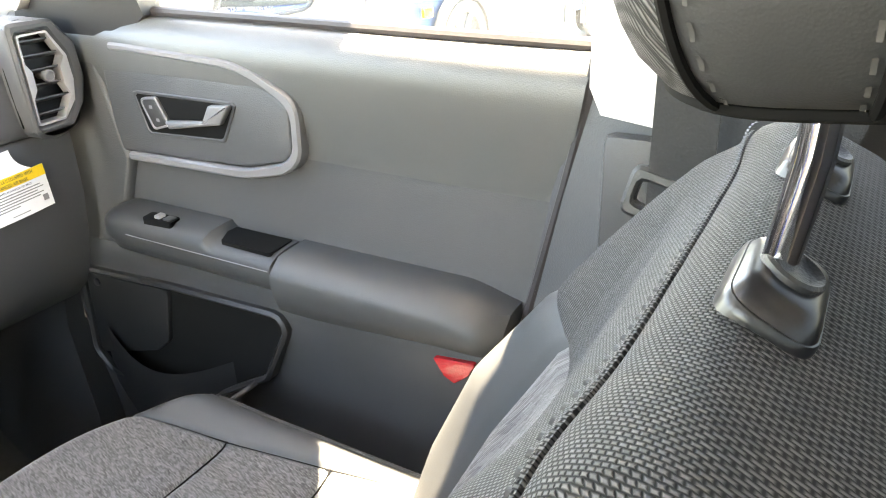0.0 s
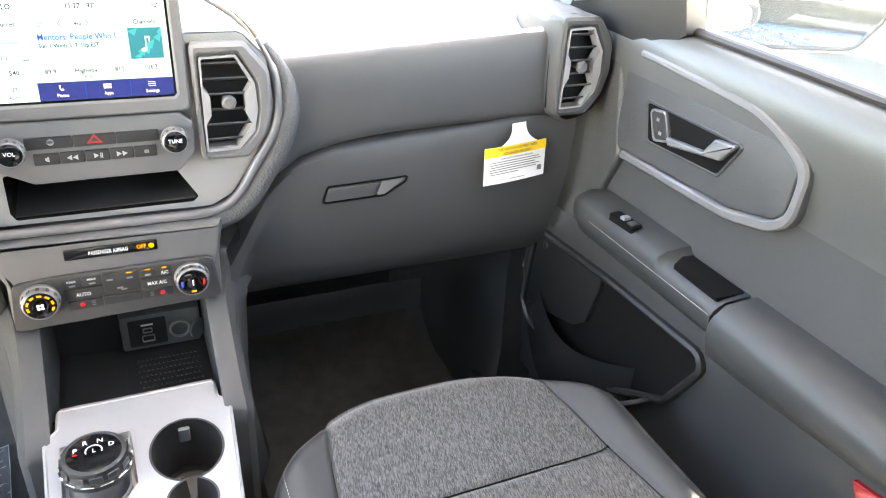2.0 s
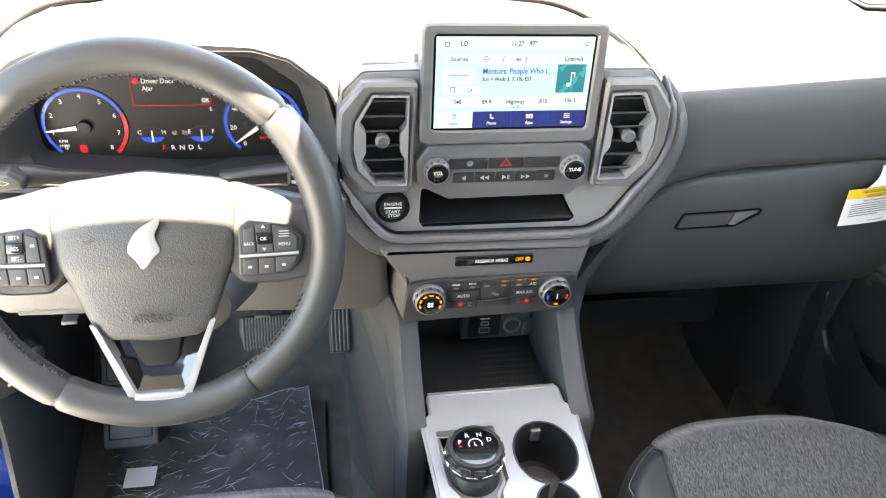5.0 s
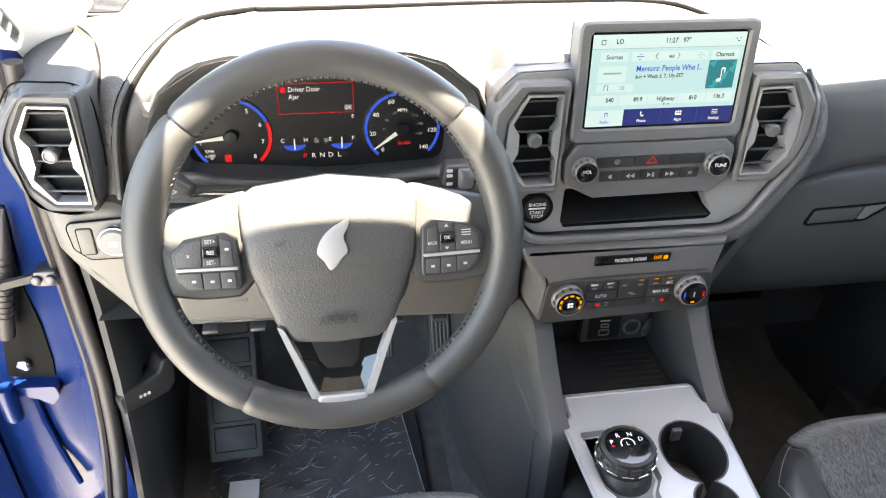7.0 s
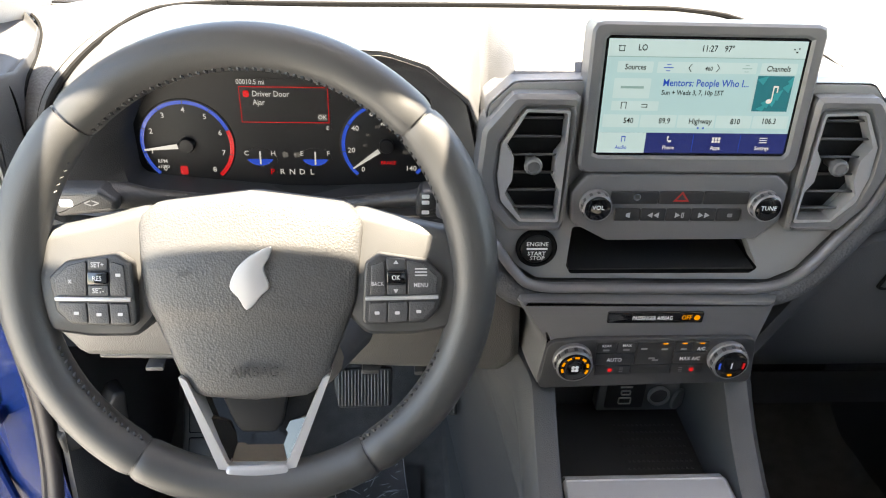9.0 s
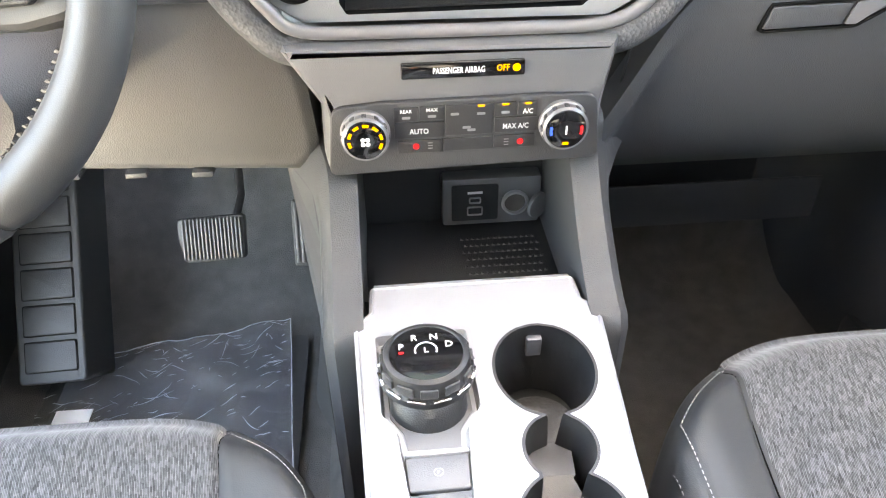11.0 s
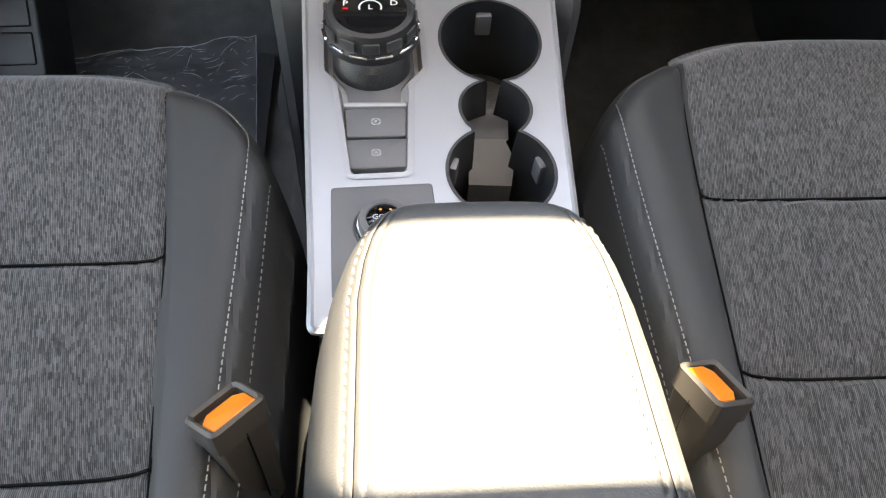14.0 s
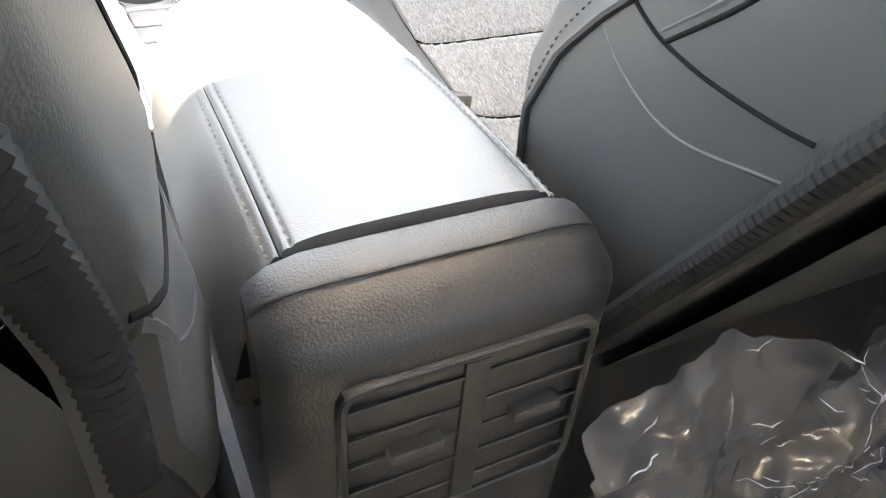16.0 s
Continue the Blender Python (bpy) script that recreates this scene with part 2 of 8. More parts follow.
M_COVER = mat("grained_rear_cover", (0.0178, 0.019, 0.0205), 0.48, grain=0.26, scale=800, vary=0.08)
M_HAZARD = mat("dull_red_print", (0.4, 0.025, 0.02), 0.4, vary=0.05)
# Dark seams and joints, and plates painted for the shade inside recesses
M_NEARBLACK = mat("near_black_seams_recesses", (0.006, 0.006, 0.006), 0.95, vary=0.1, spec=0.1)
M_CARPET = mat("black_carpet", (0.10, 0.096, 0.092), 0.97, grain=1.0, scale=700, vary=0.4, stain=30, dust=0.35, spec=0.1)
M_MAT = mat("rubber_mat", (0.045, 0.044, 0.044), 0.6, vary=0.3, stain=20, dust=0.2)
M_DOOR = mat("door_grey", (0.050, 0.051, 0.0535), 0.52, grain=0.5, scale=600, vary=0.07)
M_DOORUP = mat("door_upper_grain", (0.07, 0.071, 0.07), 0.36, grain=0.3, scale=700, vary=0.06)
M_WHITE = mat("white_headliner_trim", (0.45, 0.43, 0.41), 0.6, grain=0.3, scale=700, vary=0.04)
M_PAPER = mat("white_card", (0.8, 0.8, 0.8), 0.55, vary=0.03)
M_YELLOW = mat("yellow_card", (0.85, 0.55, 0.03), 0.55, vary=0.03)
M_INK = mat("black_ink", (0.02, 0.02, 0.02), 0.6, vary=0.05)
M_RED = mat("red_reflector", (0.4, 0.012, 0.018), 0.15, vary=0.2, coat=0.6, grain=0.9, scale=300)
M_BUCKLE = mat("grey_buckle", (0.062, 0.057, 0.052), 0.42, vary=0.06)
M_PRESS = mat("orange_red_press", (0.85, 0.22, 0.02), 0.35, vary=0.12)
M_BELT = mat("black_webbing", (0.018, 0.018, 0.019), 0.8, grain=0.7, scale=500, vary=0.1)
M_BLUE = mat("blue_car_paint", (0.0016, 0.012, 0.070), 0.25, 0.0, vary=0.08, coat=0.15, spec=0.25)
M_PALEBLUE = mat("pale_blue_car_paint", (0.022, 0.055, 0.13), 0.3, 0.3, vary=0.08, coat=0.5)
M_CARWHITE = mat("white_car_paint", (0.75, 0.75, 0.74), 0.3, vary=0.04, coat=0.7)
M_TYRE = mat("tyre_rubber", (0.02, 0.02, 0.02), 0.8, grain=0.5, scale=80, vary=0.2)
M_ALLOY = mat("alloy_rim", (0.35, 0.35, 0.36), 0.3, 0.8, vary=0.05)
M_LENS = mat("lamp_lens", (0.6, 0.62, 0.64), 0.08, vary=0.05, coat=0.8)
M_ORANGE = mat("orange_marker", (0.8, 0.22, 0.01), 0.2, vary=0.08)
M_GROUND = mat("pale_concrete", (0.40, 0.395, 0.385), 0.9, grain=0.6, scale=60, vary=0.12, stain=0.8)
M_MARK = mat("white_print", (0.72, 0.72, 0.72), 0.6, vary=0.03)
M_PRINT = mat("pale_grey_print", (0.4, 0.4, 0.4), 0.6, vary=0.03)
M_GREYMARK = mat("grey_print", (0.2, 0.2, 0.2), 0.6, vary=0.03)
# Pale tone painted for the film's glints, also on its cut edge
M_FILMGLINT = mat("pale_film_glint", (0.5, 0.51, 0.54), 0.25, vary=0.2, stain=60, coat=0.3)
M_TINT = clear("tinted_glass", (0.02, 0.02, 0.022), 0.03, 0.05, through=0.32)
M_FILM = clear("plastic_film", (0.13, 0.133, 0.145), 0.10, 0.42, crinkle=1.0)
M_GLASS = clear("window_glass", (0.8, 0.85, 0.83), 0.02, 0.05)
M_MIRROR = mat("mirror_glass", (0.85, 0.87, 0.88), 0.02, 1.0, vary=0.01)
M_DKMETAL = mat("dark_metal", (0.07, 0.07, 0.075), 0.4, 0.8, vary=0.15)
M_RUBBER = mat("black_rubber_seal", (0.020, 0.016, 0.017), 0.55, vary=0.2, dust=0.15)

G_SCREEN = glow("screen_pale", (0.52, 0.84, 0.98), 0.80)
G_SCREEN2 = glow("screen_white", (0.62, 0.88, 1.0), 0.86)
G_LINE = glow("screen_line", (0.36, 0.62, 0.66), 0.6)
G_NAVY = glow("screen_navy", (0.028, 0.045, 0.25), 0.8)
G_TEXT = glow("screen_dark_text", (0.004, 0.008, 0.012), 0.4)
G_BTEXT = glow("screen_blue_text", (0.008, 0.10, 0.72), 0.8)
G_WTEXT = glow("screen_white_text", (0.9, 0.95, 1.0), 0.9)
G_TEAL = glow("screen_teal", (0.02, 0.24, 0.32), 0.8)
G_TEAL2 = glow("screen_teal_light", (0.03, 0.42, 0.52), 0.8)
G_RING = glow("dial_blue", (0.03, 0.12, 0.85), 0.8)
G_REDL = glow("dial_red", (0.85, 0.02, 0.03), 0.8)
G_DWHITE = glow("dial_white", (0.8, 0.85, 0.9), 0.75)
G_AMBER = glow("amber_light", (1.0, 0.38, 0.01), 1.0)
G_DIM = glow("dim_icon", (0.3, 0.3, 0.3), 0.4)


from mathutils import geometry


# ---------- mesh helpers ----------
def finish(bm, angle=38):
    me = bpy.data.meshes.new("mesh")
    bmesh.ops.recalc_face_normals(bm, faces=bm.faces)
    bm.to_mesh(me)
    bm.free()
    me.polygons.foreach_set("use_smooth", [True] * len(me.polygons))
    me.set_sharp_from_angle(angle=radians(angle))
    return me


def part(name, bm, material, parent=None, label="", m=None):
    """One bmesh as one mesh object, under a thing or a part; m: its pose, in the parent's frame."""
    me = bm if isinstance(bm, bpy.types.Mesh) else finish(bm)
    if not me.materials:
        me.materials.append(material)
    ob = new(name, me)
    if m is not None:
        ob.matrix_basis = m
    if parent is not None:
        ob.parent = parent
    if label:
        tagged(ob, label)
    return ob


def thing(name, label, category, at=(0, 0, 0), group="", kind="", m=None):
    ob = new(name)
    ob.empty_display_size = 0.05
    ob.matrix_basis = m if m is not None else Matrix.Translation(at)
    return tagged(ob, label, category, group, kind)


def fillet(pts, r, n=5):
    """Rounds the corners of a closed outline; r: one radius or one a corner."""
    out, k = [], len(pts)
    for i in range(k):
        rad = r[i] if isinstance(r, (list, tuple)) else r
        p, a, b = Vector(pts[i]), Vector(pts[i - 1]), Vector(pts[(i + 1) % k])
        u, v = (a - p), (b - p)
        lu, lv = u.length, v.length
        if lu < 1e-7 or lv < 1e-7 or rad <= 0:
            out.append(tuple(p))
            continue
        u, v = u / lu, v / lv
        half = max(1e-3, u.angle(v) / 2)
        d = min(rad / math.tan(half), lu * 0.48, lv * 0.48)
        s, e = p + u * d, p + v * d
        for j in range(n + 1):
            t = j / n
            out.append(tuple((1 - t) ** 2 * s + 2 * t * (1 - t) * p + t * t * e))
    return out


def resample(pts, n):
    """A closed outline as n evenly spaced points, starting at its first."""
    p = np.array(list(pts) + [pts[0]], float)
    d = np.r_[0, np.cumsum(np.linalg.norm(np.diff(p, axis=0), axis=1))]
    s = np.linspace(0, d[-1], n, endpoint=False)
    return [tuple(np.interp(t, d, p[:, c]) for c in range(p.shape[1])) for t in s]


def circle(cx, cy, rx, ry=None, n=32, start=0.0):
    ry = rx if ry is None else ry
    return [(cx + rx * math.cos(start + 2 * math.pi * i / n), cy + ry * math.sin(start + 2 * math.pi * i / n)) for i in range(n)]


def rect(x0, y0, x1, y1, r=0.0, n=4):
    p = [(x0, y0), (x1, y0), (x1, y1), (x0, y1)]
    return fillet(p, r, n) if r else p


def inset(pts, d):
    """An outline moved inwards by d (outline counter-clockwise or clockwise alike)."""
    p = [Vector(q) for q in pts]
    area = sum(a.x * b.y - b.x * a.y for a, b in zip(p, p[1:] + p[:1]))
    sign = 1 if area > 0 else -1
    out = []
    for i in range(len(p)):
        a, b, c = p[i - 1], p[i], p[(i + 1) % len(p)]
        n1, n2 = (b - a), (c - b)
        n1 = Vector((-n1.y, n1.x)).normalized() if n1.length > 1e-9 else Vector((0, 0))
        n2 = Vector((-n2.y, n2.x)).normalized() if n2.length > 1e-9 else n1
        n = n1 + n2
        n = n / max(0.35, n.length ** 2 / 2) if n.length > 1e-6 else n1
        out.append(tuple(b + n * (d * sign)))
    return out


def rings(loops, cap0=True, cap1=True, closed=True, bm=None):
    """Skin between loops of equal length (3D points)."""
    bm = bm or bmesh.new()
    vs = [[bm.verts.new(p) for p in loop] for loop in loops]
    n = len(loops[0])
    for a, b in zip(vs, vs[1:]):
        for i in range(n if closed else n - 1):
            j = (i + 1) % n
            bm.faces.new((a[i], a[j], b[j], b[i]))
    if closed and cap0:
        bm.faces.new(vs[0][::-1])
    if closed and cap1:
        bm.faces.new(vs[-1])
    return bm


def prism(outline, z0, z1, bevel=0.0, steps=3, back=False):
    """A solid on an outline in the local xy plane from z0 to z1, its front edge (z1) rounded."""
    loops = [[(x, y, z0) for x, y in outline]]
    if bevel:
        for k in range(steps + 1):
            a = math.pi / 2 * k / steps
            o = inset(outline, bevel * (1 - math.cos(a)))
            loops.append([(x, y, z1 - bevel + bevel * math.sin(a)) for x, y in o])
    else:
        loops.append([(x, y, z1) for x, y in outline])
    return rings(loops)


def ring_frame(outer, inner, z0, z1, bevel=0.0012, n=64, lip=0.0):
    """A frame between two outlines, with rounded front edges; lip: how far the inner edge lies back."""
    o, i = resample(outer, n), resample(inner, n)
    ob, ib = inset(o, bevel), inset(i, -bevel)
    loops = [[(x, y, z0) for x, y in o], [(x, y, z1 - bevel) for x, y in o], [(x, y, z1) for x, y in ob],
             [(x, y, z1 - lip) for x, y in ib], [(x, y, z1 - lip - bevel) for x, y in i], [(x, y, z0) for x, y in i]]
    bm = rings(loops, False, False)
    return bm


def inside(x, y, loop):
    odd = False
    for (ax, ay), (bx, by) in zip(loop, loop[1:] + loop[:1]):
        if (ay > y) != (by > y) and x < ax + (y - ay) * (bx - ax) / (by - ay):
            odd = not odd
    return odd


def plate(outer, holes, z0, z1):
    """A flat plate with holes, both faces and all walls."""
    bm = bmesh.new()
    pts, edges, loops = [], [], []
    for loop in [outer] + holes:
        k0, n = len(pts), len(loop)
        pts += [Vector((x, y)) for x, y in loop]
        edges += [(k0 + i, k0 + (i + 1) % n) for i in range(n)]
    flat_pts, _, tris, origin, _, _ = geometry.delaunay_2d_cdt(pts, edges, [], 0, 1e-7)
    top = [bm.verts.new((p.x, p.y, z1)) for p in flat_pts]
    for t in tris:
        cx, cy = sum(flat_pts[i].x for i in t) / len(t), sum(flat_pts[i].y for i in t) / len(t)
        if inside(cx, cy, outer) and not any(inside(cx, cy, h) for h in holes):
            bm.faces.new([top[i] for i in t])
    place = {j: i for i, js in enumerate(origin) for j in js}
    k0 = 0
    for loop in [outer] + holes:
        vs = [top[place[k0 + i]] for i in range(len(loop))]
        loops.append([v for i, v in enumerate(vs) if v is not vs[i - 1]])
        k0 += len(loop)
    for vs in loops:
        low = [bm.verts.new((v.co.x, v.co.y, z0)) for v in vs]
        for i in range(len(vs)):
            j = (i + 1) % len(vs)
            bm.faces.new((vs[i], low[i], low[j], vs[j]))
    return bm


def lathe(profile, n=32, closed=False):
    """A turned form round the local z axis from (radius, z) pairs."""
    loops = [[(r * math.cos(2 * math.pi * i / n), r * math.sin(2 * math.pi * i / n), z) for i in range(n)] for r, z in profile]
    return rings(loops, True, True)


def box(x0, y0, z0, x1, y1, z1, bevel=0.0, seg=2):
    bm = bmesh.new()
    bmesh.ops.create_cube(bm, size=1.0)
    for v in bm.verts:
        v.co = Vector(((x0 + x1) / 2 + v.co.x * (x1 - x0), (y0 + y1) / 2 + v.co.y * (y1 - y0), (z0 + z1) / 2 + v.co.z * (z1 - z0)))
    if bevel:
        bmesh.ops.bevel(bm, geom=list(bm.edges), offset=bevel, segments=seg, affect="EDGES", profile=0.5)
    return bm


def spline(pts, n, closed=False):
    """Catmull-Rom through the points: n samples a span."""
    p = [Vector(q) for q in pts]
    out, k = [], len(p)
    for i in range(k if closed else k - 1):
        a, b, c, d = (p[(i + j - 1) % k] if closed else p[min(max(i + j - 1, 0), k - 1)] for j in range(4))
        for s in range(n):
            t = s / n
            out.append(0.5 * ((2 * b) + (c - a) * t + (2 * a - 5 * b + 4 * c - d) * t * t + (3 * b - a - 3 * c + d) * t ** 3))
    if not closed:
        out.append(p[-1])
    return out


def tube(path, r, n=8, closed=False, flat=1.0, bm=None):
    """A round bar along a path; r: a radius or one a point; flat squeezes it."""
    path = [Vector(p) for p in path]
    loops, up, k = [], None, len(path)
    for i, p in enumerate(path):
        a = path[i - 1] if (i or closed) else p
        b = path[(i + 1) % k] if (i < k - 1 or closed) else p
        t = (b - a).normalized()
        if up is None:
            up = t.orthogonal().normalized()
            if abs(t.z) < 0.9:
                up = (Vector((0, 0, 1)) - t * t.z).normalized()
        up = (up - t * up.dot(t)).normalized()
        side = t.cross(up)
        rad = r[i] if isinstance(r, (list, tuple)) else r
        loops.append([p + (up * math.cos(w) * flat + side * math.sin(w)) * rad for w in (2 * math.pi * j / n for j in range(n))])
    if closed:
        bm = rings(loops + loops[:1], False, False, bm=bm)
        bmesh.ops.remove_doubles(bm, verts=bm.verts, dist=1e-6)
        return bm
    return rings(loops, bm=bm)


def grid(fn, nu, nv, bm=None):
    """A surface from fn(u, v), u and v from 0 to 1."""
    bm = bm or bmesh.new()
    vs = [[bm.verts.new(fn(i / nu, j / nv)) for j in range(nv + 1)] for i in range(nu + 1)]
    for i in range(nu):
        for j in range(nv):
            bm.faces.new((vs[i][j], vs[i + 1][j], vs[i + 1][j + 1], vs[i][j + 1]))
    return bm


def smooth(a, b, x):
    t = min(1.0, max(0.0, (x - a) / (b - a)))
    return t * t * (3 - 2 * t)


def interp(x, table):
    return float(np.interp(x, [p[0] for p in table], [p[1] for p in table]))


def stitches(path, length=0.005, gap=0.003, w=0.0011, lift=0.0006, slant=0.0):
    """Separate short threads along a path, one mesh."""
    path = [Vector(p) for p in path]
    bm = bmesh.new()
    d = [0.0]
    for a, b in zip(path, path[1:]):
        d.append(d[-1] + (b - a).length)
    x = np.array([tuple(p) for p in path])
    s = 0.0
    while s + length < d[-1]:
        a = Vector([np.interp(s, d, x[:, c]) for c in range(3)])
        b = Vector([np.interp(s + length, d, x[:, c]) for c in range(3)])
        t = (b - a).normalized()
        side = t.cross(Vector((0, 0, 1)))
        side = (side if side.length > 0.1 else t.cross(Vector((1, 0, 0)))).normalized() * w
        up = side.cross(t).normalized() * (w * 0.9)
        mid = (a + b) / 2 + up * 1.3
        off = side * slant
        vs = [bm.verts.new(q) for q in (a + side - off, a - side - off, mid - side, mid + side, b - side + off, b + side + off)]
        bm.faces.new((vs[0], vs[1], vs[2], vs[3]))
        bm.faces.new((vs[3], vs[2], vs[4], vs[5]))
        s += length + gap
    return bm


def words(body, size, material, parent, m, name="lettering", align="CENTER", depth=0.0, label="", squeeze=1.0):
    """Words in the built-in font as a flat mesh, in the local xy plane of m."""
    c = bpy.data.curves.new("text", "FONT")
    c.body, c.size, c.align_x, c.align_y, c.extrude, c.resolution_u = body, size, align, "CENTER", depth, 2
    c.offset = size * 0.012
    tmp = bpy.data.objects.new("text", c)
    scene.collection.objects.link(tmp)
    me = bpy.data.meshes.new_from_object(tmp.evaluated_get(bpy.context.evaluated_depsgraph_get()))
    bpy.data.objects.remove(tmp)
    for v in me.vertices:
        v.co.x *= squeeze
    me.materials.clear()
    return part(name, me, material, parent, label, m)


def flat(outline, material, parent, m, name="mark", label=""):
    """A flat printed or lit shape."""
    bm = bmesh.new()
    vs = [bm.verts.new((x, y, 0)) for x, y in outline]
    bm.faces.new(vs)
    bmesh.ops.triangulate(bm, faces=bm.faces)
    return part(name, bm, material, parent, label, m)


def arcband(cx, cy, r0, r1, a0, a1, n=24):
    a = [radians(a0 + (a1 - a0) * i / n) for i in range(n + 1)]
    return [(cx + r1 * math.cos(t), cy + r1 * math.sin(t)) for t in a] + [(cx + r0 * math.cos(t), cy + r0 * math.sin(t)) for t in reversed(a)]


def strip(outer, inner, z0, z1, bevel=0.002, n=90):
    """A flat band between two open lines of the local xy plane, with rounded front edges."""
    def even(p):
        q = np.array(p, float)
        d = np.r_[0, np.cumsum(np.linalg.norm(np.diff(q, axis=0), axis=1))]
        s = np.linspace(0, d[-1], n)
        return [Vector((float(np.interp(t, d, q[:, 0])), float(np.interp(t, d, q[:, 1])))) for t in s]
    loops = []
    for a, b in zip(even(outer), even(inner)):
        w = (b - a).normalized() * bevel
        c, e = a + w, b - w
        loops.append([(a.x, a.y, z0), (a.x, a.y, z1 - bevel), (c.x, c.y, z1), (e.x, e.y, z1), (b.x, b.y, z1 - bevel), (b.x, b.y, z0)])
    return rings(loops)


def open_fillet(pts, r, n=6):
    """Rounds the inner corners of an open line."""
    out = [tuple(pts[0])]
    for i in range(1, len(pts) - 1):
        p, a, b = Vector(pts[i]), Vector(pts[i - 1]), Vector(pts[i + 1])
        d = min(r, (a - p).length * 0.48, (b - p).length * 0.48)
        s, e = p + (a - p).normalized() * d, p + (b - p).normalized() * d
        out += [tuple((1 - t) ** 2 * s + 2 * t * (1 - t) * p + t * t * e) for t in (j / n for j in range(n + 1))]
    return out + [tuple(pts[-1])]


def front(y):
    """The frame of an upright face that looks back along -y: local x is x, local y is height, local z comes towards the seats."""
    return pose(0, y, 0, 90, 0, 0)


def door_face(x):
    """The frame of a door's inner face that looks along -x: local x runs towards the rear (-y), local y is height."""
    return Matrix(((0, 0, -1, x), (-1, 0, 0, 0), (0, 1, 0, 0), (0, 0, 0, 1)))


# ---------- the car's shell ----------
floor = thing("floor", "black carpeted car floor with footwells", "floor", kind="structure")


def floor_z(x, y):
    z = -0.005 + 0.30 * smooth(0.42, 0.80, y) + 0.36 * smooth(0.62, 0.95, y)
    z += 0.16 * (1 - smooth(0.10, 0.19, abs(x)))
    z += 0.09 * smooth(0.60, 0.70, abs(x))
    return z + 0.0015 * math.sin(x * 90) * math.sin(y * 70)


part("carpet", grid(lambda u, v: (-0.74 + 1.48 * u, -1.75 + 2.62 * v, floor_z(-0.74 + 1.48 * u, -1.75 + 2.62 * v)), 90, 120), M_CARPET, floor)

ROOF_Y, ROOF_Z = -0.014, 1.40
roof = thing("ceiling", "unseen pale headliner, outline and openings set for sun patches", "ceiling", kind="structure")
# Unseen bars added to keep the sun off armrest and window ledge
part("sun_block_rail", box(0.735, -1.70, 1.345, 0.762, -0.03, 1.40), M_WHITE, roof)
part("sun_block_rail", box(0.762, -0.46, 1.345, 0.83, -0.03, 1.40), M_BLACK, roof)
# Unseen roof: notches and three openings are invented to steer the sun patches
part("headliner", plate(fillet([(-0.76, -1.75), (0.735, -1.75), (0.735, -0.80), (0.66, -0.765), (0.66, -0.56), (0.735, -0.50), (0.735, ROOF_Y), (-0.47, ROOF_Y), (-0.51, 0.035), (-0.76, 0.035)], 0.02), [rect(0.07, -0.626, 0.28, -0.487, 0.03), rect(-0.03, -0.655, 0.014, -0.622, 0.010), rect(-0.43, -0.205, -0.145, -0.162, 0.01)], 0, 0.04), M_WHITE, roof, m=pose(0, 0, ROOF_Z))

# Windscreen with its black edge band, pillars and the passenger window's frame
screen_glass = thing("windscreen", "clear raked windscreen with black edge band", "windscreen", kind="structure")
g = grid(lambda u, v: ((-0.66 + 1.32 * u) * (1 + 0.06 * (1 - v)), 0.62 - 0.65 * v - 0.10 * abs(2 * u - 1) ** 2, 0.93 + 0.47 * v), 16, 10)
glass = part("pane", g, M_GLASS, screen_glass)
glass.visible_shadow = False
part("edge_band", tube(spline([(-0.80, 0.20, 1.0), (-0.767, 0.30, 0.937), (-0.743, 0.345, 0.910), (-0.692, 0.362, 0.903), (-0.62, 0.375, 0.905), (-0.55, 0.360, 0.917), (-0.4915, 0.345, 0.930), (-0.33, 0.380, 0.934), (-0.20, 0.411, 0.935), (-0.02, 0.43, 0.930), (0.10, 0.43, 0.912), (0.3, 0.43, 0.906), (0.55, 0.40, 0.906), (0.68, 0.37, 0.905), (0.76, 0.29, 0.94), (0.79, 0.2, 1.0)], 8), 0.011, 8, flat=0.5), M_BLACK, screen_glass)
part("sticker", grid(lambda u, v: (-0.772 + 0.122 * u, 0.430 - 0.028 * v, 0.900 + 0.038 * v), 4, 2), M_PAPER, screen_glass, "white paper sticker on the glass")
for k in range(6):
    part("print_bar", box(-0.745 + 0.0155 * k, 0.4105, 0.9205, -0.734 + 0.0155 * k, 0.4115, 0.934), M_INK, screen_glass)
part("print_bar", box(-0.69, 0.4265, 0.9025, -0.668, 0.4275, 0.908), M_INK, screen_glass)


